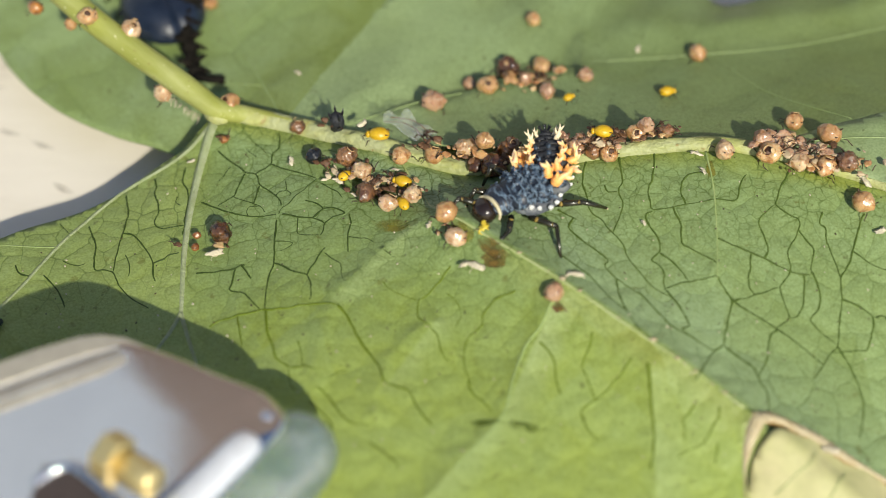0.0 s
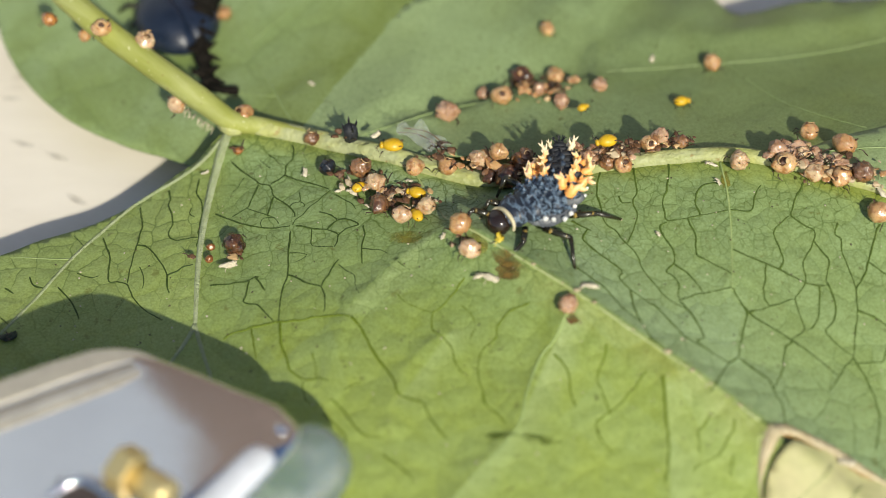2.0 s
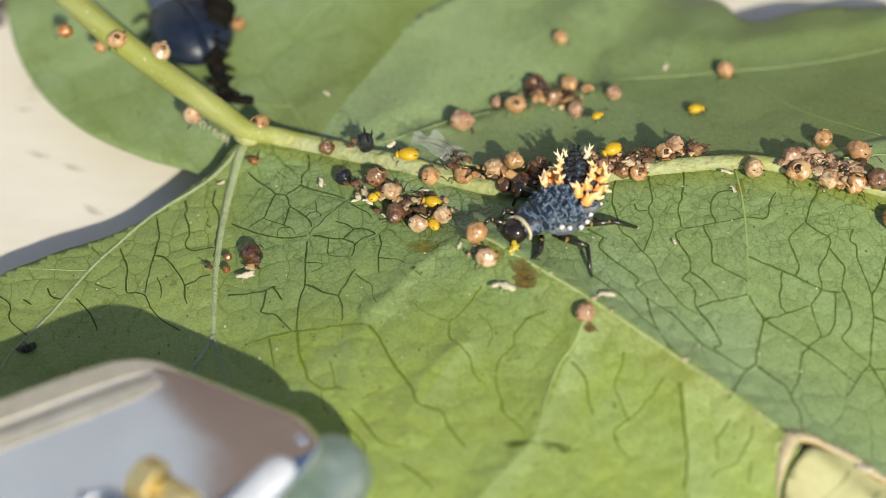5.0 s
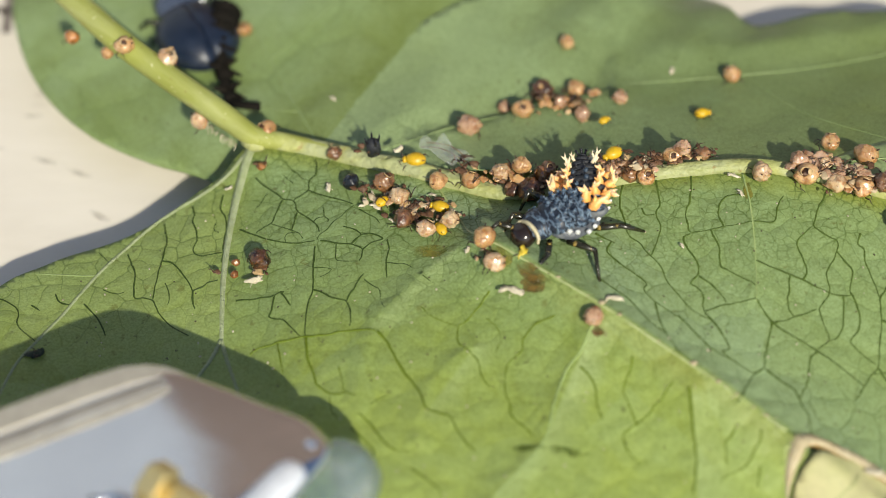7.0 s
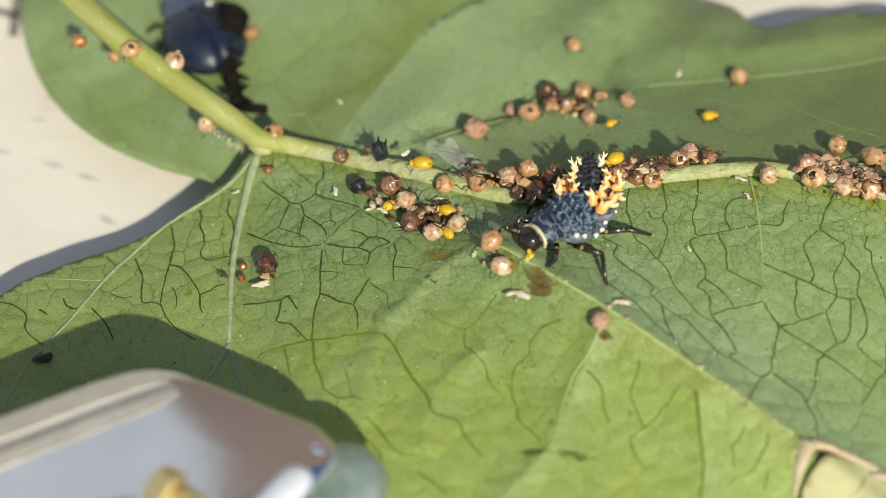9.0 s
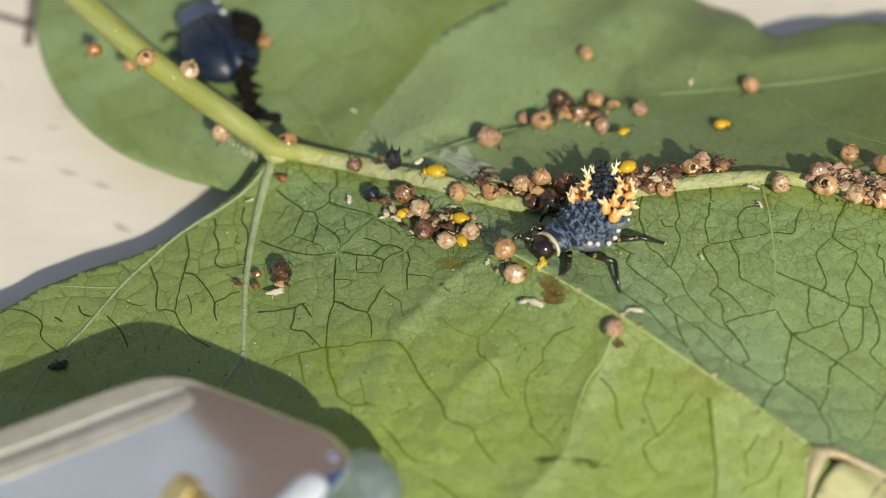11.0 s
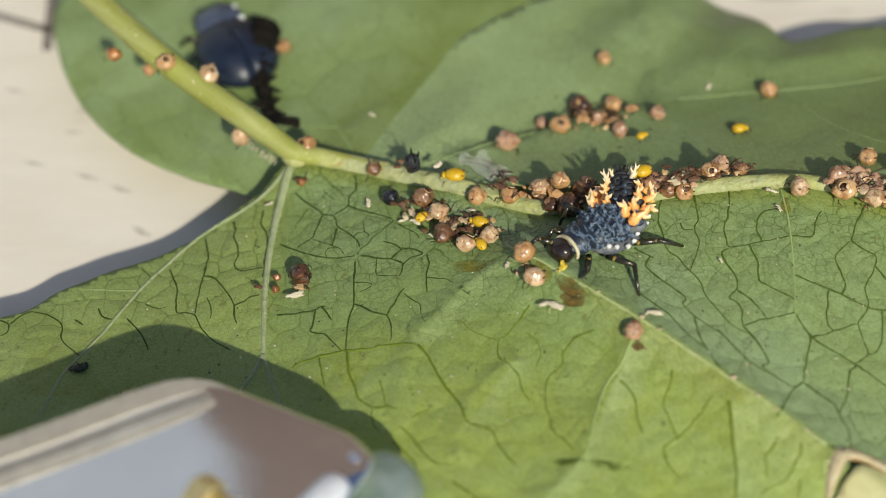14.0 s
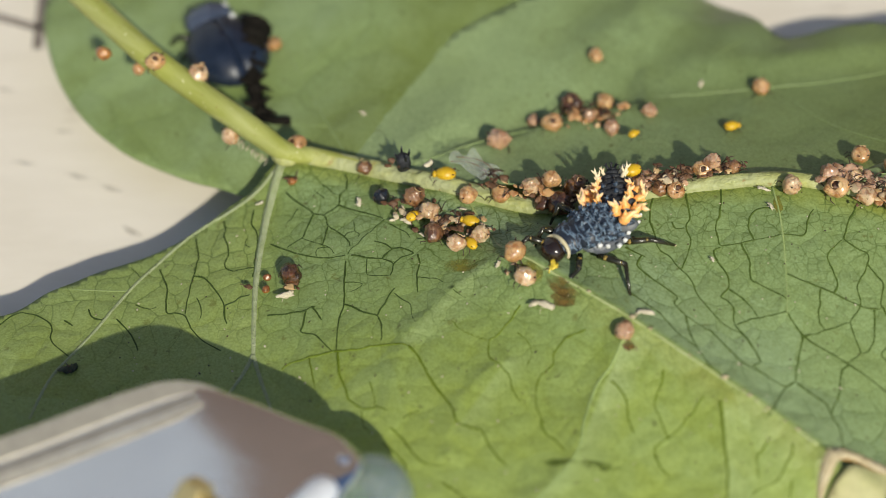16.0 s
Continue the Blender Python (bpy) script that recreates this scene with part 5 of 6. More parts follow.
def larva():
    rng = random.Random(12)
    origin = Vector((6.75, 3.75, 15.4))
    ob = thing("ladybird_larva", origin, "spiny blue-black ladybird larva with orange patches eating an aphid", "larva")
    line = [Vector(p) - origin for p in LARVA]
    frames = []
    for i, p in enumerate(line):
        way = (line[max(i - 1, 0)] - line[min(i + 1, len(line) - 1)]).normalized()
        side = way.cross(Vector((0, 0, 1))).normalized()
        up = side.cross(way)
        frames.append(Matrix((side, way, up)).transposed() @ Matrix.Rotation(radians(ROLL if 3 < i < 9 else 5.0), 3, "Y"))
    shared = {"orange": mesh_of(flame(1.1, 0.44, 2), TIPPED), "peach": mesh_of(flame(1.05, 0.37, 2), TIPPED), "black": mesh_of(scolus(4, 0.62, 0.28), CHITIN), "blue": mesh_of(scolus(3, 0.52, 0.20), BLUE_GREY),
              "cream": mesh_of(flame(1.5, 0.25, 3), PALE_SPINE)}

    def spine(kind, i, angle, along=0.0, size=1.0, lean=0.0, twist=3.14):
        f, c, s = frames[i], math.sin(radians(angle)), math.cos(radians(angle))
        at = line[i] + f @ Vector((LARVA_W[i] * c * 0.97, along, LARVA_H[i] * s * 0.97))
        out = (f @ Vector((c / LARVA_W[i], -lean, s / LARVA_H[i]))).normalized()
        o = new("spine", shared[kind])
        o.parent = ob
        m = out.to_track_quat("Z", "Y").to_matrix().to_4x4()
        o.matrix_basis = Matrix.Translation(at * MM) @ m @ Matrix.Rotation(rng.uniform(-twist, twist), 4, "Z") @ Matrix.Scale(size, 4)

    names = ["", "pronotum", "mesothorax", "metathorax"] + ["abdomen_segment"] * 8
    for i in range(1, 12):
        gap = (line[min(i + 1, 11)] - line[i - 1]).length / 2
        long = gap * (0.95 if i < 4 else 0.80)
        bm = bmesh.new()
        add_ball(bm, (0, 0, 0), (LARVA_W[i], long, LARVA_H[i]), None, 16, 26, 0.05, i * 1.3)
        for v in bm.verts:
            v.co.z *= 0.85 if v.co.z < 0 else 1.0
            v.co = line[i] + frames[i] @ v.co
        part(names[i], bm, BLUE_BACK if i < 5 else MATT_BLACK, ob)
    # softer grey skin under the thorax and along the sides
    for i in (2, 3, 4):
        bm = bmesh.new()
        add_ball(bm, line[i] + frames[i] @ Vector((0, 0, -0.55)), (LARVA_W[i] * 1.04, 1.0, LARVA_H[i] * 0.62), frames[i], 10, 20, 0.12, i)
        part("side_skin", bm, SIDE_GREY, ob)
    lean = Euler((0, 0, radians(28.0))).to_matrix()
    part("flank", ball(Vector((7.7, 2.5, 16.68)) - origin, (1.9, 0.88, 0.62), lean, 12, 20, 0.16, 3.0), FLANK_GREY, ob, "soft grey flank")
    # cross rows of knobs on the thorax, each crowned with short blue-grey prongs, and winding folds between
    for i in (1, 2, 3, 4):
        for k in range(22 if i > 1 else 10):
            a, y = rng.uniform(-80, 80), rng.uniform(-0.85, 0.85) * (0.95 if i > 1 else 0.6)
            f = frames[i]
            at = line[i] + f @ Vector((LARVA_W[i] * math.sin(radians(a)), y, LARVA_H[i] * math.cos(radians(a)) * math.sqrt(max(0.1, 1 - (y / 1.25) ** 2))))
            run = f @ Vector((math.cos(radians(a)) * 0.40, rng.uniform(-0.14, 0.14), -math.sin(radians(a)) * 0.26))
            part("ridge", tube(spline([at - run, at + Vector((0, 0, 0.07)), at + run + Vector((rng.uniform(-0.1, 0.1), rng.uniform(-0.1, 0.1), 0))], False, 4), [0.03, 0.045, 0.055, 0.065, 0.065, 0.065, 0.055, 0.045, 0.03], 6), BLUE_GREY, ob)
    for i in (2, 3, 4):
        for y in (-0.42, 0.36):
            for a in range(-78, 90, 21):
                if i < 4 or a > -20:
                    turn, shift = a + rng.uniform(-6, 6), y + rng.uniform(-0.10, 0.10)
                    f, c, z = frames[i], math.sin(radians(turn)), math.cos(radians(turn))
                    at = line[i] + f @ Vector((LARVA_W[i] * c * 0.95, shift, LARVA_H[i] * z * 0.95))
                    part("knob", ball(at, (0.25, 0.20, 0.20), None, 7, 10, 0.4, a + y), BLUE_KNOB, ob)
                    spine("blue", i, turn, shift, rng.uniform(0.80, 1.10), 0.35)

    def between(i, angle):
        """A place on the body between two of its stations."""
        k = min(int(i), 10)
        pair = []
        for n in (k, k + 1):
            c, z = math.sin(radians(angle)), math.cos(radians(angle))
            pair.append((line[n] + frames[n] @ Vector((LARVA_W[n] * c * 0.97, 0, LARVA_H[n] * z * 0.97)), frames[n] @ Vector((c / LARVA_W[n], 0, z / LARVA_H[n]))))
        return pair[0][0].lerp(pair[1][0], i - k), pair[0][1].lerp(pair[1][1], i - k).normalized()

    def prong(kind, i, angle, way, size):
        """A forked spine that spreads its side prongs flat over the back."""
        at, out = between(i, angle)
        z = (Vector(way).normalized() + out * 0.25).normalized()
        x = Vector((0, -0.68, 0.73)).cross(z).normalized() * rng.choice((-1, 1))
        o = new("spine", shared[kind])
        o.parent = ob
        o.matrix_basis = Matrix.Translation(at * MM) @ Matrix((x, z.cross(x), z)).transposed().to_4x4() @ Matrix.Rotation(rng.uniform(-0.35, 0.35), 4, "Z") @ Matrix.Scale(size * rng.uniform(0.92, 1.08), 4)

    def patch(i, angle, wide, deep):
        at, out = between(i, angle)
        part("orange_patch", ball(at, (wide, deep, 0.14), out.to_track_quat("Z", "Y").to_matrix(), 8, 12, 0.25, i + angle), ORANGE, ob, "bright orange patch")

    # two columns of orange plates with forked spines that lean outwards and towards the tail; black skin between
    for i, near, far, size in ((3.72, -30, -62, 1.10), (4.4, -44, -76, 1.0), (5.4, -50, -80, 0.92), (6.6, -52, -80, 0.82)):
        patch(i, near, 0.42 * size, 0.38 * size)
        patch(i, far, 0.46 * size, 0.36 * size)
        prong("peach", i, near, (-0.12, 0.55, 0.75), 0.95 * size)
        prong("peach", i, far, (0.75, 0.32, 0.45), 1.1 * size)
    for i, near, far, size in ((4.5, 26, 66, 0.95), (5.8, 36, 72, 0.95), (6.9, 40, 76, 0.85), (8.0, 44, 80, 0.72)):
        patch(i, near + 8, 0.34 * size, 0.32 * size)
        patch(i, far, 0.40 * size, 0.32 * size)
        prong("peach", i, near, (0.02, 0.45, 0.80), 0.92 * size)
        prong("orange", i, far, (-0.72, 0.32, 0.50), 1.2 * size)
    for i in (5, 6, 7, 8):
        for s in (-1, 1):
            spine("black", i, 12 * s, 0.0, 0.55, 0.5)
    for i, a in ((6.1, 22), (6.0, -16), (7.2, 20), (7.1, -14)):
        at, out = between(i, a)
        part("knob", ball(at, (0.20, 0.26, 0.20), None, 7, 10, 0.4, a + i), BLUE_KNOB, ob)
    for i, size in ((8.4, 0.92), (9.6, 0.62)):
        prong("cream", i, 46, (-0.22, 0.50, 0.80), size)
        prong("cream", i, -40, (0.22, 0.50, 0.80), size)
    for a in (-40, 0, 40):
        spine("black", 11, a, -0.2, 0.75, 1.2)
    # white spots along the flank
    for x, y, z, w in ((6.9, 1.62, 17.15, 0.24), (7.54, 1.55, 17.15, 0.22), (8.43, 1.6, 17.15, 0.24), (8.92, 2.2, 17.1, 0.22), (9.24, 2.95, 17.1, 0.20), (9.55, 3.4, 17.15, 0.17), (10.1, 4.0, 17.2, 0.16), (10.3, 4.7, 17.3, 0.13)):
        part("white_spot", ball(Vector((x, y, z)) - origin, (w, w * 0.8, w * 1.1), None, 7, 9, 0.3, x), WHITE, ob, "white wart")
    # pale collar round the head
    ring = spline([Vector(p) - origin for p in ((2.62, 2.55, 16.85), (2.90, 2.60, 17.15), (3.24, 2.55, 17.36), (3.63, 2.08, 17.70), (3.97, 1.62, 17.74), (4.27, 1.24, 17.52), (4.45, 0.86, 17.20), (4.40, 0.74, 16.75))], False, 4)
    part("collar", tube(ring, [0.06 + 0.085 * math.sin(math.pi * (k + 0.6) / (len(ring) + 0.2)) + 0.05 * k / len(ring) for k in range(len(ring))], 8), CREAM, ob, "cream collar behind the head")
    # legs: hip, knee, foot
    legs = [((5.35, 1.3, 16.4), (5.15, -0.35, 16.6), (3.55, -1.55, 15.45)), ((6.75, 1.35, 16.3), (8.85, 0.15, 16.6), (9.15, -2.0, 15.2)), ((8.6, 2.7, 16.3), (11.05, 2.45, 16.8), (13.04, 3.14, 15.3)),
            ((3.0, 2.3, 16.7), (1.26, 2.4, 17.3), (0.60, 2.2, 16.65)), ((3.9, 3.5, 16.5), (2.5, 3.4, 17.2), (1.88, 3.11, 15.6)), ((5.4, 5.4, 16.5), (3.9, 6.2, 16.9), (3.2, 5.8, 15.0))]
    for hip, knee, foot in legs:
        a, b, c = (Vector(p) - origin for p in (hip, knee, foot))
        leg = part("leg", tube([a, a.lerp(b, 0.5), b], [0.25, 0.28, 0.22], 8), LEG_BLACK, ob)
        part("shin", tube([b, b.lerp(c, 0.5), c], [0.20, 0.17, 0.11], 8), LEG_BLACK, leg)
        part("knee", ball(b, (0.20, 0.20, 0.2), None, 6, 8), LEG_BLACK, leg)
        part("joint", ball(a.lerp(b, 0.30) + Vector((0, -0.06, 0.08)), (0.24, 0.24, 0.22), None, 6, 8, 0.4, hip[0]), KNEE, leg, "amber leg joint")
        part("joint", ball(a.lerp(b, 0.86) + Vector((0, -0.02, 0.06)), (0.19, 0.19, 0.18), None, 6, 8, 0.4, knee[0]), KNEE, leg, "amber leg joint")
        part("claw", ball(c, (0.14, 0.12, 0.09), None, 6, 8), CREAM, leg)
    # the head moves as it chews
    head = new("head", mesh_of(head_mesh(), HEAD_BLACK))
    head.parent = ob
    for s in (-1, 1):
        part("eye_band", ball((s * 0.52, 0.35, 0.12), (0.12, 0.2, 0.15), None, 6, 8), CHITIN, head)
        part("palp", tube([(s * 0.25, 0.70, -0.25), (s * 0.34, 0.95, -0.45), (s * 0.22, 1.1, -0.62)], [0.09, 0.07, 0.04], 6), LEG_BLACK, head)
        part("feeler", tube([(s * 0.5, 0.6, 0.15), (s * 0.62, 0.85, 0.2)], [0.06, 0.03], 5), LEG_BLACK, head)
    return ob, head, line[0], frames[0]


KNEE = mottled("amber_joint", (0.46, 0.31, 0.06), (0.12, 0.08, 0.02), 0.35, 2200.0)


def head_mesh():
    bm = bmesh.new()
    add_ball(bm, (0, 0.12, 0.04), (1.12, 1.05, 1.0), None, 14, 18, 0.05, 2.0)
    bmesh.ops.scale(bm, vec=(MM, MM, MM), verts=bm.verts)
    return bm


FLANK_GREY = mottled("flank_grey", (0.115, 0.125, 0.140), (0.050, 0.056, 0.068), 0.5, 1100.0)
the_larva, larva_head, head_at, head_frame = larva()


def eaten_aphid():
    """A torn yellow aphid: crumpled lumps of body and loose legs."""
    ob = thing("aphid", (3.0, 0.25, 15.93), "half-eaten yellow aphid in the larva's jaws", "aphid", "yellow aphids", turn=(25, 0, 60))
    for k, (at, size) in enumerate((((0, 0, 0.40), (0.44, 0.30, 0.30)), ((0.40, 0.22, 0.45), (0.26, 0.20, 0.20)), ((-0.34, -0.20, 0.30), (0.28, 0.20, 0.18)), ((0.12, -0.32, 0.36), (0.20, 0.15, 0.15)))):
        part("body_piece", ball(at, size, rot(40 * k, 20), 10, 12, 0.9, k * 1.7), LEMON, ob)
    for a, b in (((0.3, -0.3, 0.4), (0.62, -0.62, 0.1)), ((-0.3, 0.2, 0.4), (-0.55, 0.5, 0.12)), ((0.4, 0.3, 0.45), (0.75, 0.5, 0.2))):
        mid = (Vector(a) + Vector(b)) / 2 + Vector((0, 0, 0.2))
        part("leg", tube([a, mid, b], [0.04, 0.035, 0.02], 5), LIMB, ob)
    return ob


prey = eaten_aphid()
walker = aphid(13.0, 10.5, 16.5, 1.75, 180, YELLOW, "yellow aphid walking along the midrib")

# ---- aphids, shells and shed skins ----
mummy(-35.3, 24.4, 17.50, 1.45, "amber", 150, "on the stalk")
mummy(-30.1, 21.3, 19.22, 1.73, "tan", 190, "on the stalk")
mummy(-32.1, 22.9, 17.11, 1.25, "tan", 65, "on the stalk")
mummy(-26.4, 21.0, 18.00, 1.93, "pale", 250, "on the stalk")
mummy(-23.9, 17.0, 14.54, 1.73, "pale", 305, "on the stalk")
mummy(-17.9, 16.0, 14.22, 1.83, "tan", 95)
mummy(-10.7, 10.2, 14.09, 1.52, "black", 55)
mummy(-7.9, 9.6, 14.60, 1.87, "brown", 40)
mummy(-6.5, 7.8, 14.60, 1.69, "buff", 10)
mummy(-6.2, 5.2, 14.61, 1.78, "brown", 255)
mummy(-4.4, 4.1, 14.73, 1.61, "pale", 350)
mummy(-2.5, 5.1, 14.92, 1.52, "buff", 185)
mummy(-3.3, 9.6, 14.68, 1.69, "tan", 35)
mummy(-0.8, 9.4, 14.67, 1.69, "tan", 140)
mummy(1.9, 9.8, 15.25, 1.61, "buff", 330)
mummy(3.4, 9.6, 16.3, 1.61, "tan", 340)
mummy(0.3, 1.7, 16.50, 1.92, "tan", 230)
mummy(0.8, -0.6, 16.06, 1.78, "pale", 175)
mummy(-17.7, 2.5, 13.24, 1.96, "dark", 110)
mummy(8.6, -5.8, 15.93, 1.69, "pink", 65)
mummy(5.1, 9.5, 15.4, 1.61, "amber", 165)
mummy(4.0, 8.3, 14.92, 2.32, "dark", 135)
mummy(2.8, 8.5, 14.60, 1.52, "dark", 15)
mummy(15.7, 10.0, 16.9, 1.69, "tan", 165)
mummy(16.5, 10.0, 17.9, 1.34, "pink", 170)
mummy(13.3, 8.1, 16.42, 1.69, "tan", 120)
mummy(22.6, 8.1, 16.82, 1.75, "buff", 105)
mummy(26.4, 7.8, 16.86, 2.05, "tan", 195)
mummy(28.6, 6.9, 16.57, 1.69, "buff", 185)
mummy(30.8, 6.5, 16.44, 1.87, "tan", 235)
mummy(32.5, 6.9, 16.77, 1.87, "brown", 55)
mummy(25.7, 9.1, 17.15, 1.61, "pink", 215)
mummy(27.9, 9.1, 16.7, 1.34, "buff", 245)
mummy(33.5, 3.5, 15.70, 1.95, "tan", 320)
mummy(10.8, 8.7, 16.43, 1.61, "pink", 155)
mummy(12.1, 8.5, 16.25, 1.34, "brown", 110)
mummy(18.1, 10.1, 16.9, 1.25, "brown", 155)
mummy(5.6, 9.5, 15.9, 1.34, "brown", 300)
mummy(-19.9, 2.8, 12.39, 0.71, "amber", 175)
mummy(-19.8, 1.5, 12.46, 0.71, "amber", 55)
mummy(-18.4, 12.8, 13.11, 0.80, "amber", 350)
mummy(-12.2, 13.6, 13.76, 1.34, "brown", 190)
mummy(-0.7, 17.5, 13.06, 2.08, "pink", 0)
mummy(3.8, 19.4, 12.89, 1.89, "tan", 185)
mummy(2.3, 21.0, 11.65, 1.23, "pink", 195)
mummy(5.8, 22.3, 12.13, 2.17, "dark", 325)
mummy(8.6, 22.8, 12.12, 1.80, "tan", 120)
mummy(7.2, 20.3, 12.89, 1.32, "pink", 260)
mummy(9.1, 18.6, 13.23, 1.51, "pink", 270)
mummy(12.5, 20.8, 13.01, 1.42, "pink", 180)
mummy(8.1, 27.7, 13.02, 1.51, "tan", 275)
mummy(22.5, 23.9, 12.60, 1.70, "tan", 285)
mummy(29.1, 12.5, 15.57, 1.70, "tan", 100)
mummy(31.7, 10.4, 16.42, 2.08, "tan", 145)
mummy(-21.4, 31.7, 11.52, 1.42, "tan", 195)
aphid(-5.4, 11.95, 14.55, 1.95, 175)
aphid(-8.0, 7.7, 14.12, 1.34, 40)
aphid(-3.3, 6.7, 14.51, 1.61, 160)
aphid(-3.2, 4.2, 14.61, 1.34, 120)
aphid(19.3, 18.1, 13.49, 1.43, 10)
aphid(10.7, 16.5, 14.38, 1.07, 30)
husk(-12.6, 10.0, 13.29, 1.07, 80)
husk(-18.3, 0.7, 12.50, 1.52, 10)
husk(-21.2, 11.3, 11.96, 0.71, 20)
husk(-9.7, 7.7, 13.67, 0.71, 10)
husk(-8.5, 7.4, 13.80, 1.16, 140)
husk(-8.9, 8.9, 13.78, 0.62, 80)
husk(2.4, -2.7, 15.15, 2.05, 160)
husk(10.2, -3.9, 15.55, 1.61, 170)
husk(20.6, 8.2, 16.22, 1.16, 150)
husk(21.0, 6.5, 15.97, 0.89, 100)
husk(-6.75, 12.7, 15.0, 1.07, 40)
husk(-1.1, 1.4, 15.26, 0.80, 60)
husk(34.7, 1.4, 14.40, 1.16, 20)
husk(-12.7, 22.0, 11.86, 0.89, 130)
husk(17.4, 24.9, 11.98, 0.98, 60)
husk(-2.3, 6.6, 14.26, 0.80, 140)
husk(-7.6, 8.8, 13.95, 0.98, 80)
husk(30.0, 8.4, 16.6, 0.89, 50)
husk(34.0, 5.8, 15.46, 1.78, 110)
husk(-7.2, 5.8, 13.92, 0.71, 130)
husk(15.9, 1.7, 15.19, 0.62, 100)
husk(-3.9, 8.4, 14.14, 0.71, 170)
husk(28.4, -17.35, leaf_z(28.4, -17.35) + 0.08, 1.5, -25)

for x, y, z, spread, count in ((-4.3, 7.2, 14.3, 2.0, 20), (-7.6, 9.2, 14.1, 2.0, 16), (-1.3, 10.5, 15.0, 1.8, 16), (6.3, 9.0, 15.6, 2.6, 34), (10.8, 9.1, 16.6, 2.4, 34),
                               (12.6, 9.2, 16.8, 2.6, 40), (17.9, 10.0, 17.1, 1.8, 20), (3.4, 9.0, 15.1, 2.6, 30), (-2.4, 5.4, 14.6, 1.6, 12), (14.6, 9.6, 16.9, 1.6, 20), (8.85, -6.7, 15.0, 0.6, 7), (27.2, 9.0, 16.9, 2.6, 22), (29.2, 7.6, 16.8, 2.4, 18), (-5.4, 6.2, 14.4, 2.2, 20), (16.6, 9.8, 17.1, 1.8, 26),
                               (31.0, 7.2, 16.8, 3.2, 28), (8.0, 20.4, 12.75, 3.0, 30), (-17.8, 1.6, 12.9, 0.7, 8), (-18.2, 13.1, 13.1, 0.8, 6), (-9.6, 12.9, 14.7, 1.8, 4), (-21.5, 1.9, 12.4, 0.6, 6)):
    crumbs(x, y, z, spread, count)
for x, y, z, spread, count in ((-6.4, 7.6, 14.1, 2.2, 9), (-8.6, 8.2, 13.95, 1.4, 10), (-3.0, 5.6, 14.5, 1.6, 5), (0.6, 0.8, 15.5, 0.8, 6), (32.5, 6.8, 16.6, 2.4, 24), (28.5, 7.8, 16.9, 2.6, 22), (-5.0, 6.6, 14.4, 2.4, 10), (8.8, 9.2, 16.2, 2.2, 12), (13.5, 9.2, 17.0, 1.6, 8), (3.2, 9.6, 15.9, 1.6, 8)):
    crumbs(x, y, z, spread, count, PALE_BITS, 1.0, "pale broken shells and shed skins between the aphids")
crumbs(0.7, 0.6, 15.75, 1.5, 16, SHELLS["pale"], 1.25, "crumpled pale scraps between two shells")
DROPPING = mottled("dropping", (0.02, 0.035, 0.010), (0.012, 0.02, 0.008), 0.6, 900.0)
for x, y, z, spread, count, tone in ((26.2, 9.2, 17.0, 2.2, 16, "pink"), (29.0, 8.2, 16.9, 2.6, 24, "pink"), (31.6, 7.0, 16.6, 2.6, 24, "tan"), (-5.6, 7.0, 14.3, 2.6, 10, "pale"), (11.6, 9.3, 16.8, 2.6, 18, "pink"), (1.8, 9.5, 15.3, 2.6, 16, "tan"), (7.0, 20.6, 12.9, 3.4, 16, "tan")):
    crumbs(x, y, z, spread, count, SHELLS[tone], 1.5, "crumpled papery scraps of empty aphid shells")


def stain_material(name, a, b, most=0.85):
    """A ragged stain in a surface."""
    g = Graph(name)
    n = g.noise(900.0, 4.0, 0.65)
    col = g.mix(g.ramp(g.noise(1600.0, 3.0), 0.35, 0.65), a, b)
    far = g.node("ShaderNodeVectorMath", Vector=g.coord)
    far.operation = "LENGTH"
    ragged = g.math("ADD", g.ramp(far.outputs["Value"], 0.0001, 0.0015, 0.62, 0.0), g.math("MULTIPLY", g.math("SUBTRACT", n, 0.5), 1.6))
    return g.finish(col, 0.6, g.bump(n, 0.4, 0.0001), spec=0.3, Alpha=g.ramp(ragged, 0.05, 0.65, 0.0, most))


RUST_STAIN = stain_material("rust_stain", (0.045, 0.024, 0.006), (0.160, 0.102, 0.020))
BRUISE = stain_material("bruised_green", (0.055, 0.085, 0.010), (0.10, 0.14, 0.015))
STICKY = stain_material("honeydew_smear", (0.145, 0.140, 0.040), (0.085, 0.075, 0.022), 0.7)
OLIVE_STAIN = stain_material("olive_stain", (0.26, 0.25, 0.035), (0.15, 0.14, 0.025))


def leaf_stain(x, y, long, wide, turn, mat, label):
    """A thin stained patch that follows the leaf."""
    at = Vector((x, y, leaf_z(x, y)))
    ob = thing("leaf_stain", at, label, "stain")
    c, s = math.cos(radians(turn)), math.sin(radians(turn))
    edge = []
    for k in range(14):
        t = 2 * math.pi * k / 14
        r = 1.0 + 0.45 * noise.noise(Vector((math.cos(t) * 1.5 + x, math.sin(t) * 1.5 + y, 0.0)))
        u, w = math.cos(t) * long * r, math.sin(t) * wide * r
        edge.append((u * c - w * s, u * s + w * c))
    patch = blade(spline(edge, True, 4), lambda px, py: leaf_z(px + x, py + y) - at.z + 0.045, 0.25)
    part("patch", patch, mat, ob)


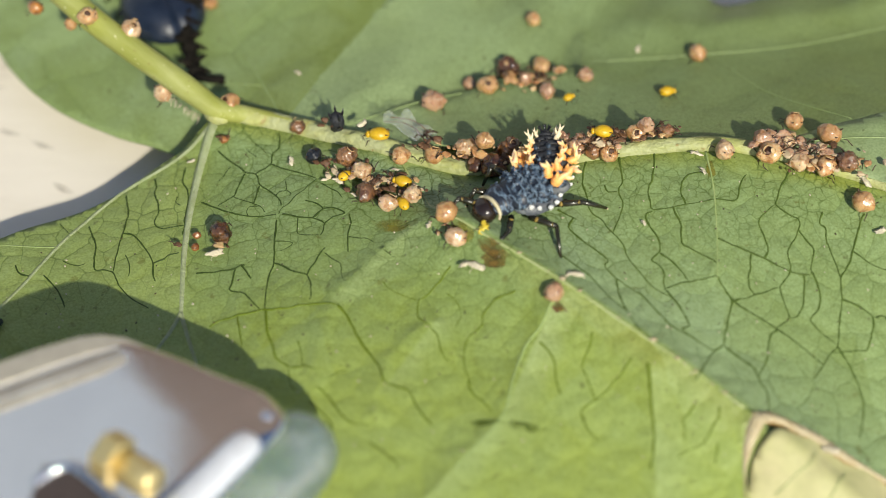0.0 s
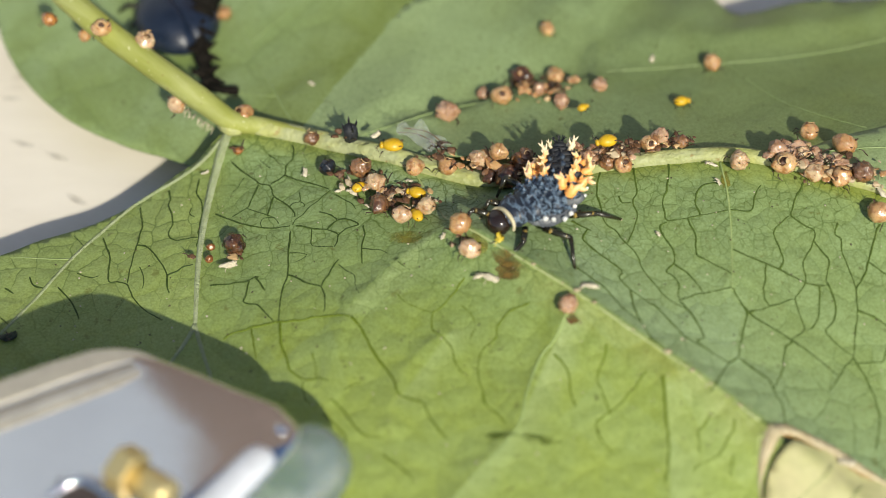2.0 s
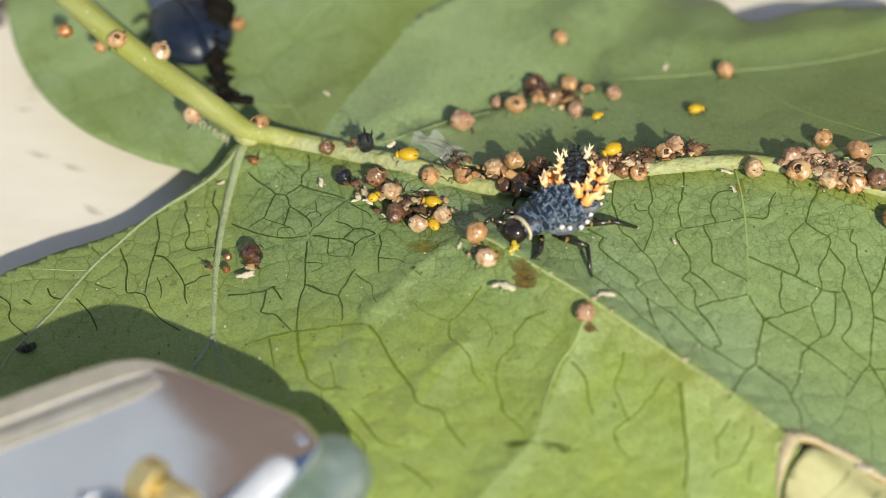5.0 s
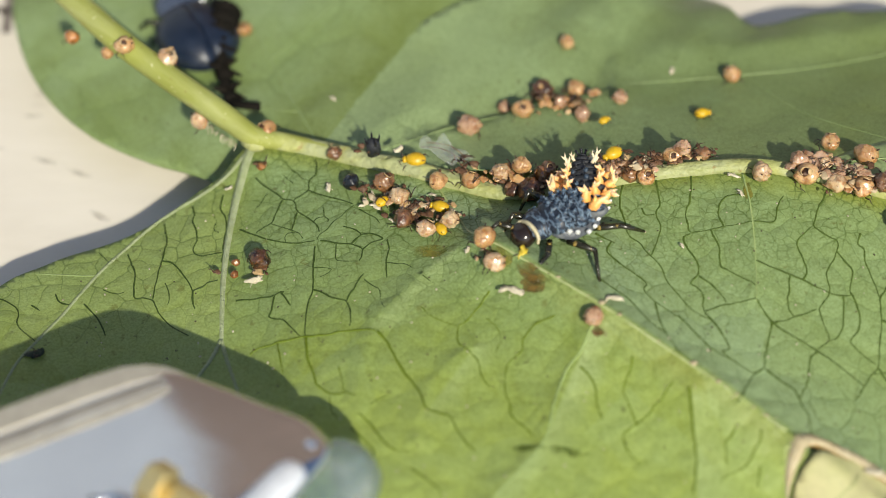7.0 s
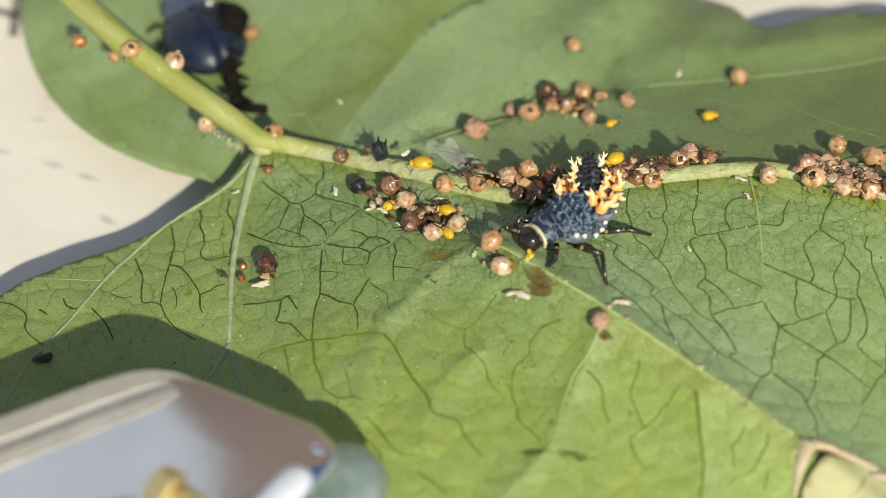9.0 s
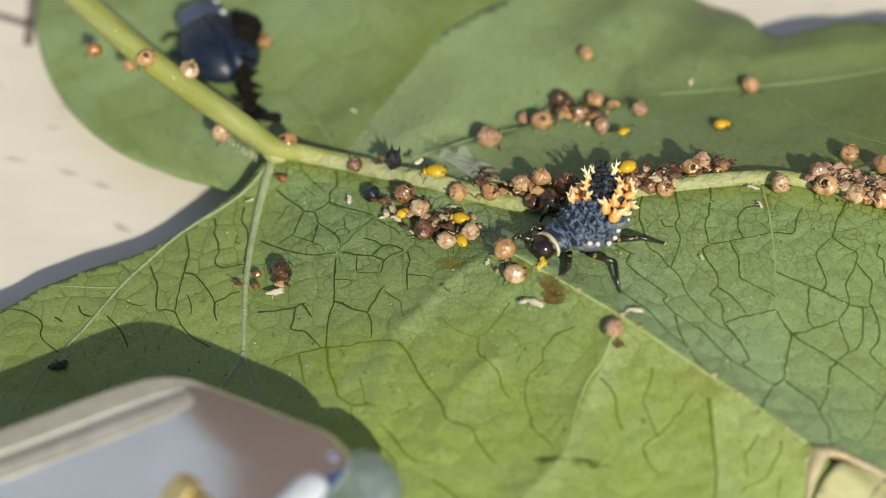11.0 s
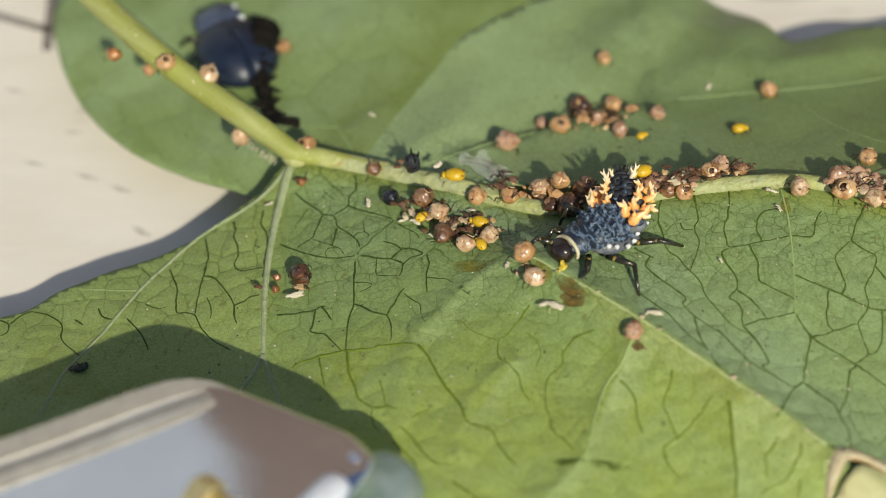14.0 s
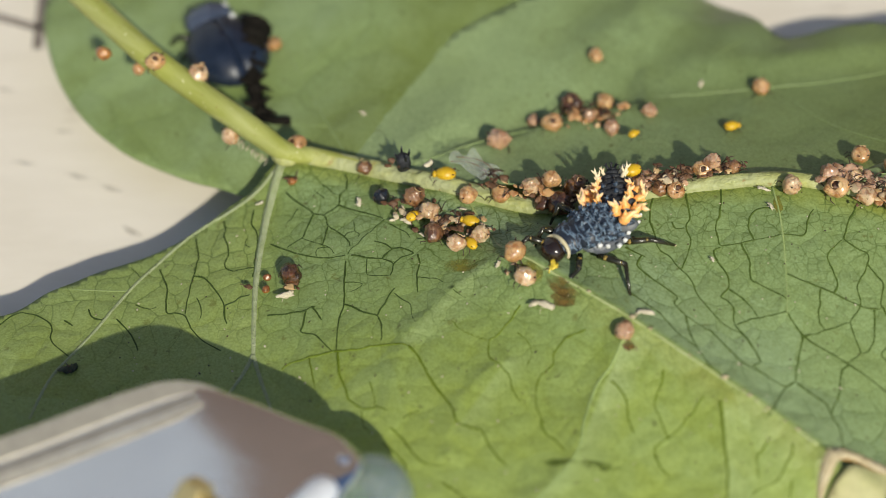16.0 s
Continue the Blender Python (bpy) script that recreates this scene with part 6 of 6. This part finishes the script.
leaf_stain(3.9, -1.65, 1.6, 0.5, -38, RUST_STAIN, "rusty brown stain beside the folded vein")
leaf_stain(3.9, -2.4, 1.0, 0.6, -20, RUST_STAIN, "small rusty stain beside a shed skin")
leaf_stain(8.8, -6.7, 0.45, 0.35, -60, RUST_STAIN, "small brown stain under a shrivelled shell")
leaf_stain(-5.0, 6.3, 3.4, 1.7, -32, STICKY, "olive-brown honeydew smear under the aphid cluster")
leaf_stain(-4.0, 2.4, 1.8, 0.7, -15, OLIVE_STAIN, "yellow-brown smear below the aphid shells")
leaf_stain(1.6, 0.2, 1.0, 0.5, -40, OLIVE_STAIN, "yellow-brown smear round two shells")
leaf_stain(3.0, -15.7, 1.3, 0.30, 2, BRUISE, "dark green bruise across a side vein")
leaf_stain(6.0, -15.95, 1.7, 0.34, -4, BRUISE, "dark green bruise across a side vein")
leaf_stain(21.6, 6.9, 0.35, 1.1, 0, OLIVE_STAIN, "brown-stained side vein below the midrib")


def board_smudge(x, y, long, wide, turn):
    """A thin dirty smudge on the board."""
    ob = thing("smudge", (x, y, BOARD_Z), "faint grey-brown smudge on the painted board", "stain", "smudges on the board", turn=(0, 0, turn))
    edge = [(math.cos(t) * long * (1 + 0.5 * noise.noise(Vector((math.cos(t) + x, math.sin(t), 0)))), math.sin(t) * wide * 0.6) for t in (2 * math.pi * k / 14 for k in range(14))]
    part("patch", blade(spline(edge, True, 3), lambda px, py: 0.02, 0.4), SMUDGE, ob)


SMUDGE = stain_material("board_smudge", (0.26, 0.22, 0.18), (0.36, 0.31, 0.26), 0.3)
board_smudge(-39.3, 20.8, 2.0, 0.5, -15)
board_smudge(-33.5, 14.0, 1.2, 0.6, -30)
board_smudge(-44.5, 22.6, 1.5, 0.4, -10)
board_smudge(-36.0, 19.2, 1.4, 0.5, -20)
board_smudge(-41.5, 26.6, 1.0, 0.3, 0)
board_smudge(-48.1, 32.4, 1.6, 0.4, -12)

crumbs(-35.2, -5.4, leaf_z(-35.2, -5.4) + 0.15, 0.55, 14, DROPPING, 1.15, "dark green insect dropping on the leaf")


# ---- odd scraps ----
def black_stub():
    """Upright spiny black scrap of a shed larva skin on the midrib."""
    ob = thing("larva_skin", (-8.9, 13.2, 13.9), "upright spiny black scrap of shed larva skin", "shed skin")
    part("scrap", tube([(0, 0, 0), (0.05, 0.05, 0.7), (0, 0, 1.5), (0.08, 0, 1.75)], [0.52, 0.62, 0.60, 0.35], 9), MATT_BLACK, ob)
    for a, lean in ((20, 0.12), (100, 0.08), (200, 0.15), (300, 0.1)):
        d = Vector((math.cos(radians(a)), math.sin(radians(a)), 0))
        part("spike", tube([d * 0.42 + Vector((0, 0, 1.3)), d * (0.52 + lean * 0.5) + Vector((0, 0, 1.9)), d * (0.5 + lean) + Vector((0, 0, 2.3))], [0.14, 0.10, 0.02], 5), CHITIN, ob)
    return ob


black_stub()
WING = Graph("clear_wing").finish((0.70, 0.72, 0.68), 0.14, spec=0.9, Transmission_Weight=0.4, Alpha=0.15)


def torn_wing():
    """A torn clear aphid wing stuck behind the midrib."""
    ob = thing("insect_wing", (-2.6, 11.9, 14.3), "torn clear insect wing stuck to the midrib", "wing")
    edge = spline([(-2.4, 0.4), (-1.8, 1.4), (-1.0, 0.9), (-0.3, 1.6), (0.7, 0.7), (1.7, 0.4), (2.4, -0.7), (1.0, -0.4), (0.2, -0.8), (-1.1, -0.2)], True, 4)
    thicken(part("membrane", blade(edge, lambda x, y: 0.9 + 0.55 * y - 0.22 * x + 0.28 * math.sin(x * 3.1) * math.cos(y * 2.7), 0.22, None, 0.35), WING, ob), 0.03)
    for pts in ([(-2.3, 0.35, 1.5), (-0.5, 0.4, 1.2), (1.8, -0.5, 0.3)], [(-1.8, 0.8, 1.6), (0.2, 0.7, 1.2), (1.5, -0.1, 0.6)]):
        part("wing_vein", tube(spline(pts, False, 6), 0.03, 5), CRUMB, ob)
    for k in range(12):
        a = rng.uniform(0, 6.28)
        part("hair", tube([(0.9, -0.2, 0.2), (0.9 + math.cos(a) * 0.6, math.sin(a) * 0.3 - 0.2, 0.8), (1.1 + math.cos(a) * 1.2, math.sin(a) * 0.6 - 0.3, 0.7)], [0.05, 0.04, 0.02], 5), LIMB, ob)
    return ob


torn_wing()


# ---- the dark blue beetle and the dead larva skin behind the stalk ----
def navy():
    g = Graph("navy_wing_case")
    n = g.noise(500.0, 4.0)
    pits = g.noise(4000.0, 2.0)
    col = g.mix(g.ramp(n, 0.35, 0.7), (0.005, 0.009, 0.020), (0.012, 0.019, 0.038))
    return g.finish(col, g.ramp(n, 0.3, 0.7, 0.26, 0.45), g.bump(pits, 0.35, 0.00008), spec=0.5)


NAVY = navy()
# pale grey stands in for the sky reflected on the beetle's front
SKY_SHEEN = mottled("sheen_pronotum", (0.085, 0.103, 0.150), (0.028, 0.038, 0.066), 0.22, 260.0, 0.3, 0.0001, 0.6)


def beetle():
    ob = thing("ladybird", (-26.2, 31.9, 10.5), "dark blue ladybird resting on the leaf behind", "beetle", turn=(0, 0, 118))
    for s in (-1, 1):
        bm = bmesh.new()
        add_ball(bm, (-1.1, 0, 0.7), (4.6, 3.8, 2.6), None, 16, 24)
        for v in bm.verts:
            v.co.z = max(v.co.z, 0.5)
            v.co.y = max(0.02, v.co.y * s) * s
        bmesh.ops.remove_doubles(bm, verts=bm.verts, dist=1e-4)
        part("wing_case", bm, NAVY, ob, "navy wing case")
    part("pronotum", ball((3.0, 0, 1.7), (1.7, 2.4, 1.3), None, 12, 18, 0.1, 2.0), SKY_SHEEN, ob, "glossy pronotum, grey sky sheen put into its colour")
    face = part("head", ball((4.8, 0, 1.0), (0.7, 1.0, 0.7), None, 8, 12), CHITIN, ob)
    for s in (-1, 1):
        # glints modelled as small white blobs
        part("white_mark", ball((2.4 + 0.9 * s, -1.75, 2.45 - 0.1 * s), (0.42 + 0.1 * s, 0.30, 0.30), None, 6, 9, 0.5, s), WHITE, ob, "white blob in place of a glint on the pronotum")
        for bx, tx in ((2.2, 3.3), (0.4, 0.6), (-1.4, -2.6)):
            part("leg", tube([(bx, s * 2.0, 0.7), ((bx + tx) / 2, s * 3.3, 1.0), (tx, s * 4.1, 0.1)], [0.28, 0.24, 0.14], 7), LEG_BLACK, ob)
        part("feeler", tube([(5.2, s * 0.4, 1.1), (5.8, s * 0.8, 1.2), (6.1, s * 1.0, 1.1)], [0.1, 0.08, 0.12], 6), CHITIN, face)
    return ob


beetle()
DARK_SKIN = mottled("dark_shed_skin", (0.012, 0.009, 0.006), (0.006, 0.005, 0.003), 0.8, 600.0, 0.6, 0.0002, 0.15)


def dead_skin():
    """A long dark spiny shed skin lying on the leaf beside the beetle."""
    ob = thing("larva_skin", (-22.2, 26.6, 10.75), "long dark brown shed larva skin with spiny knobs", "shed skin")
    path = spline([(-0.9, 6.6, 1.8), (-1.2, 4.6, 1.6), (-1.2, 2.3, 1.3), (-0.7, 0.0, 0.9), (-0.3, -2.2, 0.6), (0.3, -4.2, 0.5)], False, 5)
    bm = tube(path, [(1.45 if i < 8 else 0.80) - 0.2 * i / len(path) + 0.22 * math.sin(i * 1.9) for i in range(len(path))], 10)
    part("skin", bm, DARK_SKIN, ob)
    for i, (dx, dy, dz) in enumerate(((1.2, 0.4, 0.5), (-1.2, 0.2, 0.7), (0.7, -0.6, 1.2), (1.6, -0.9, 0.2), (-1.1, -0.4, 0.4))):
        for k in (3, 9, 15, 21):
            p = path[k] if (i + k) % 2 else path[k + 1]
            part("knob", tube([p, p + Vector((dx, dy, dz)) * 0.6, p + Vector((dx, dy, dz)) * 1.05], [0.34, 0.24, 0.10], 6), DARK_SKIN, ob)
    part("foot", tube([(0.3, -4.2, 0.5), (1.6, -4.8, 0.6), (2.9, -4.9, 0.6)], [0.5, 0.38, 0.42], 7), DARK_SKIN, ob)
    return ob


dead_skin()


# ---- the chrome clip in the foreground ----
def chrome():
    g = Graph("polished_chrome")
    n = g.noise(90.0, 4.0)
    fine = g.noise(3000.0, 3.0)
    col = g.mix(g.ramp(n, 0.35, 0.7), (0.80, 0.80, 0.82), (0.70, 0.70, 0.73))
    return g.finish(col, g.ramp(fine, 0.3, 0.8, 0.05, 0.12), g.bump(n, 0.02, 0.0003), metal=1.0)


CHROME = chrome()
BRASS = mottled("brass", (0.95, 0.80, 0.42), (0.90, 0.70, 0.30), 0.42, 300.0, 0.2, 0.0001, 0.5, Metallic=0.8)


def glass():
    """Cloudy grey-green glass, streaked along its length."""
    g = Graph("grey_glass")
    turn = g.node("ShaderNodeMapping", Vector=g.coord)
    turn.inputs["Rotation"].default_value = (0.0, 0.0, radians(-52.0))
    turn.inputs["Scale"].default_value = (0.15, 1.0, 1.0)
    n = g.noise(420.0, 4.0, 0.6, turn.outputs[0])
    col = g.mix(g.ramp(n, 0.40, 0.62), (0.30, 0.40, 0.38), (0.66, 0.74, 0.72))
    return g.finish(col, g.ramp(n, 0.3, 0.7, 0.04, 0.16), g.bump(n, 0.25, 0.0004), spec=0.9, Transmission_Weight=0.7, IOR=1.48)


GREY_GLASS = glass()


def loft(rings):
    """A closed body through rings of points of equal count."""
    bm = bmesh.new()
    made = [[bm.verts.new(p) for p in r] for r in rings]
    n = len(made[0])
    for a, b in zip(made, made[1:]):
        for k in range(n):
            bm.faces.new((a[k], a[(k + 1) % n], b[(k + 1) % n], b[k]))
    bm.faces.new(made[0][::-1])
    bm.faces.new(made[-1])
    bmesh.ops.recalc_face_normals(bm, faces=bm.faces)
    return bm


SATIN = mottled("satin_metal", (0.86, 0.87, 0.90), (0.78, 0.79, 0.83), 0.42, 300.0, 0.1, 0.00005, 0.5, Metallic=0.35)
# beige and its duller tone below imitate the board reflected in the bevel
BEIGE_REFLECTION = mottled("beige_reflection", (0.50, 0.46, 0.38), (0.44, 0.40, 0.33), 0.55, 200.0, 0.1, 0.00005, 0.4, Metallic=0.3)
SLOT_SHADE = mottled("slot_shade", (0.07, 0.05, 0.045), (0.035, 0.025, 0.022), 0.6, 300.0)
DULL_REFLECTION = mottled("dull_reflection", (0.34, 0.315, 0.275), (0.29, 0.265, 0.23), 0.6, 200.0, 0.1, 0.00005, 0.4, Metallic=0.3)


def clip():
    base = Vector((-24, -28, 12.6))
    ob = thing("metal_clip", base, "polished chrome clip with a brass bolt and grey glass end", "clip")
    edge = spline([(-58, -28.5), (-44, -22), (-34, -17.4), (-29.0, -14.9), (-27.0, -13.8), (-24.7, -13.1), (-21.4, -13.85), (-18.4, -15.1), (-15.1, -16.7), (-12.4, -18.0), (-11.0, -19.6), (-10.7, -21.0),
                   (-11.5, -22.6), (-13.4, -25.4), (-16.6, -29.4), (-23, -37), (-33, -47), (-50, -54), (-64, -42)], True, 6)
    mid = Vector((-34, -32))
    rings = [[], [], []]
    steps = 9
    rings += [[] for _ in range(steps + 2)]
    for p in edge:
        q = Vector((p.x, p.y))
        inward = (mid - q).normalized()
        soft = 1.3 - 0.8 * min(1.0, max(0.0, (-19.0 - p.y) / 2.0))
        for k, (inset, z) in enumerate(((0.9, 15.2), (0.3, 15.4), (0.0, 16.0))):
            rings[k].append(Vector((*(q + inward * inset), z)) - base)
        for k in range(steps + 1):
            a = 0.5 * math.pi * k / steps
            round_in, round_z = soft * (1 - math.cos(a)), 20.8 - soft * (1 - math.sin(a))
            rings[3 + k].append(Vector((*(q + inward * round_in), round_z)) - base)
        rings[-1].append(Vector((*(q + inward * 6.0), 20.95)) - base)
    part("plate", loft(rings), CHROME, ob, "mirror-bright chrome plate")
    # satin rod along the outer edge; strips along the other painted as mirrored board
    way = Vector((-0.62, -0.785, 0.0))
    a = Vector((-11.7, -20.8, 20.0)) - base
    # knob and pale rod added in the shape of the edge's bright highlights
    part("glint_knob", ball(Vector((-12.0, -20.5, 20.65)) - base, (0.5, 0.5, 0.35), None, 8, 12), CHROME, ob)
    part("edge_rod", tube([a + way * t for t in (1.5, 1.65, 2.0, 2.6, 4, 10, 18, 29)], [0.3, 0.8, 1.2, 1.42, 1.48, 1.48, 1.48, 1.48], 20), SATIN, ob, "satin metal rod in the shape of the edge's highlight")
    for k, (shift, half, mat) in enumerate(((0.9, 0.85, BEIGE_REFLECTION), (2.5, 0.45, DULL_REFLECTION), (3.5, 0.4, BEIGE_REFLECTION))):
        bm = bmesh.new()
        rows = []
        for p, far, low in (((-21.0, -14.4), 0.30, 0.55), ((-22.6, -13.8), 0.45, 0.3), ((-24.0, -13.7), 0.7, 0.12), ((-25.6, -13.9), 0.9, 0.03), ((-28.5, -15.0), 1.0, 0.0), ((-34, -17.6), 1.0, 0.0), ((-44, -22), 1.0, 0.0), ((-57, -28), 1.0, 0.0)):
            n = Vector((0.42, -0.91))
            rows.append([bm.verts.new(Vector((*(Vector(p) + n * (shift + e) * far + Vector((0.25 * k, 0))), z - low)) - base) for e, z in ((-half, 20.5), (-half, 21.0), (half, 21.0), (half, 20.5))])
        for u, w in zip(rows, rows[1:]):
            for c in range(4):
                bm.faces.new((u[c], u[(c + 1) % 4], w[(c + 1) % 4], w[c]))
        bm.faces.new(rows[0][::-1]), bm.faces.new(rows[-1])
        bmesh.ops.recalc_face_normals(bm, faces=bm.faces)
        part("strip", bm, mat, ob, smooth=False)
    # brass bolt; a flat dark patch paints the shade of its slot
    axis = Vector((0.83, -0.55, 0.0))
    cross = Vector((0.55, 0.83, 0.0))
    head = Vector((-22.7, -23.7, 21.2)) - base
    ring = lambda r, t, n=6: [head + axis * t + (cross * math.cos(2 * math.pi * k / n + 0.35) + Vector((0, 0, 1)) * math.sin(2 * math.pi * k / n + 0.35)) * r for k in range(n)]
    part("bolt_head", loft([ring(1.3, -0.2), ring(1.7, 0.0), ring(1.7, 1.5), ring(1.4, 1.65)]), BRASS, ob, "brass hexagonal bolt head", smooth=False)
    part("bolt_shank", loft([ring(1.15, 1.5, 14), ring(1.15, 4.4, 14), ring(1.0, 4.6, 14)]), BRASS, ob, "brass bolt shank")
    slot = bmesh.new()
    corners = [Vector((-26.6, -24.6, 0)), Vector((-24.6, -24.9, 0)), Vector((-20.4, -28.4, 0)), Vector((-22.5, -31.5, 0)), Vector((-27.5, -29.5, 0))]
    low = [slot.verts.new(Vector((c.x, c.y, 20.6)) - base) for c in corners]
    top = [slot.verts.new(Vector((c.x, c.y, 20.99)) - base) for c in corners]
    slot.faces.new(top)
    for k in range(5):
        slot.faces.new((low[k], low[(k + 1) % 5], top[(k + 1) % 5], top[k]))
    bmesh.ops.recalc_face_normals(slot, faces=slot.faces)
    part("slot", slot, SLOT_SHADE, ob, "flat dark brown patch, painted as a shaded recess", smooth=False)
    wire = [Vector((-27, -26, 20.9)) - base, Vector((-24.8, -24.9, 21.2)) - base, Vector((-22.0, -27.0, 21.2)) - base, Vector((-20.4, -28.6, 21.0)) - base]
    part("spring_wire", tube(spline(wire, False, 8), 0.42, 10), CHROME, ob)
    # rounded glass end under the plate
    way = Vector((-0.62, -0.785, 0.0))
    a = Vector((-10.2, -20.9, 16.9)) - base
    path = [a + way * t for t in (-2.6, -2.4, -1.7, -0.7, 0.8, 3.0, 12.0, 24.0)]
    part("glass_end", tube(path, [0.6, 1.5, 2.4, 2.9, 3.2, 3.3, 3.3, 3.3], 28), GREY_GLASS, ob, "grey-blue glass end")
    for sx, sy in ((-40, -34), (-26, -33)):
        z = leaf_z(sx, sy)
        part("foot", loft([[Vector((sx + math.cos(t) * 2, sy + math.sin(t) * 2, zz)) - base for t in (k * math.pi / 8 for k in range(16))] for zz in (z - 0.05, 15.4)]), GREY_GLASS, ob)
    return ob


clip()


# ---- fine litter ----
def grains(name, label, mat, count, size, area):
    bm = bmesh.new()
    made = 0
    while made < count:
        x, y = rng.uniform(*area[:2]), rng.uniform(*area[2:])
        if y > rib_y(x) - 1.2 or (x < -19.0 and y > 12.6 + (x + 19.0) * 0.62) or (x > 21 and y < -15):
            continue
        s = rng.uniform(0.5, 1.0) * size
        add_ball(bm, (x, y, leaf_z(x, y) + s * 0.4), (s * rng.uniform(0.8, 1.8), s, s * 0.6), rot(rng.uniform(0, 180)), 4, 6, 0.6, made)
        made += 1
    ob = part(name, bm, mat)
    return tagged(ob, label, "litter", kind="stuff")


grains("white_grains", "tiny white waxy grains scattered over the leaf", HUSK, 150, 0.085, (-36, 36, -20, 14))
grains("dark_specks", "tiny dark droppings scattered over the leaf", LIMB, 150, 0.080, (-36, 36, -20, 14))


def stalk_hairs():
    """Short stiff hairs under the joint of the stalk."""
    bm = bmesh.new()
    for k in range(22):
        t = k / 21.0
        p = Vector((-20.6 - 2.6 * t, 15.2 + 1.3 * t, 13.4 + 1.3 * t)) + Vector((rng.uniform(-0.2, 0.2), rng.uniform(-0.2, 0.2), 0))
        e = p + Vector((rng.uniform(-0.35, -0.05), rng.uniform(-0.7, -0.4), rng.uniform(-0.35, 0.0)))
        add_tube(bm, [p, p.lerp(e, 0.5), e], [0.045, 0.035, 0.012], 5)
    tagged(part("stalk_hair", bm, HUSK), "short pale hairs under the stalk joint", "hair", kind="stuff")


stalk_hairs()


# ---- what moves ----
def motions():
    # the aphid walks along the midrib until the larva's tail hides it
    path = [(0, 12.94, 17.13, 172), (0.5, 12.68, 17.25, 176), (1, 12.5, 17.25, 182), (1.5, 12.45, 17.2, 186), (2, 12.11, 17.35, 190), (2.5, 11.79, 17.4, 194), (3, 11.6, 17.42, 198),
            (3.5, 11.40, 17.42, 202), (4, 11.36, 17.4, 204), (6.5, 10.98, 17.5, 212), (7, 10.77, 17.5, 212), (7.5, 10.6, 17.42, 210), (8, 10.48, 17.35, 210), (9, 10.38, 17.3, 208),
            (11.5, 10.32, 17.3, 206), (13, 10.2, 17.3, 205), (14, 10.06, 17.22, 205), (16, 9.9, 17.15, 205)]
    walk(walker, [(t, pose(x * MM, (rib_y(x) + 0.7) * MM, (z - 0.45) * MM, 0, 0, a)) for t, x, z, a in path])
    # the larva's head nods and its prey shakes as it chews
    nods = [(0, 0.0), (0.4, 2.5), (0.8, 5.0), (1.2, 4.0), (1.6, 1.5), (2.0, 3.5), (2.4, -1.5), (2.8, 1.0), (3.2, -2.5), (3.6, -4.0), (4.0, 2.0), (4.8, -1.5), (5.6, 2.5), (6.4, 1.0), (6.8, 3.0),
            (7.2, -1.0), (7.6, -3.0), (8.0, -1.0), (8.4, 2.0), (8.8, 3.0), (9.2, 0.0), (10.0, 2.5), (10.8, -1.5), (11.6, 2.5), (12.2, 1.0), (12.8, -2.0), (13.4, 1.5), (14.0, 2.5), (14.6, -0.5), (15.2, -3.0), (16.0, 1.5)]
    turn = head_frame.to_4x4()
    walk(larva_head, [(t, Matrix.Translation(head_at * MM) @ turn @ pose(0, 0, 0, -24.0 - a, 0, 0.8 * a)) for t, a in nods])
    walk(prey, [(t, pose((3.0 + 0.015 * a) * MM, (0.25 - 0.012 * a) * MM, (15.93 - 0.012 * a) * MM, 25.0 + 2.0 * a, 0, 60.0 + 3.0 * a)) for t, a in nods])


motions()
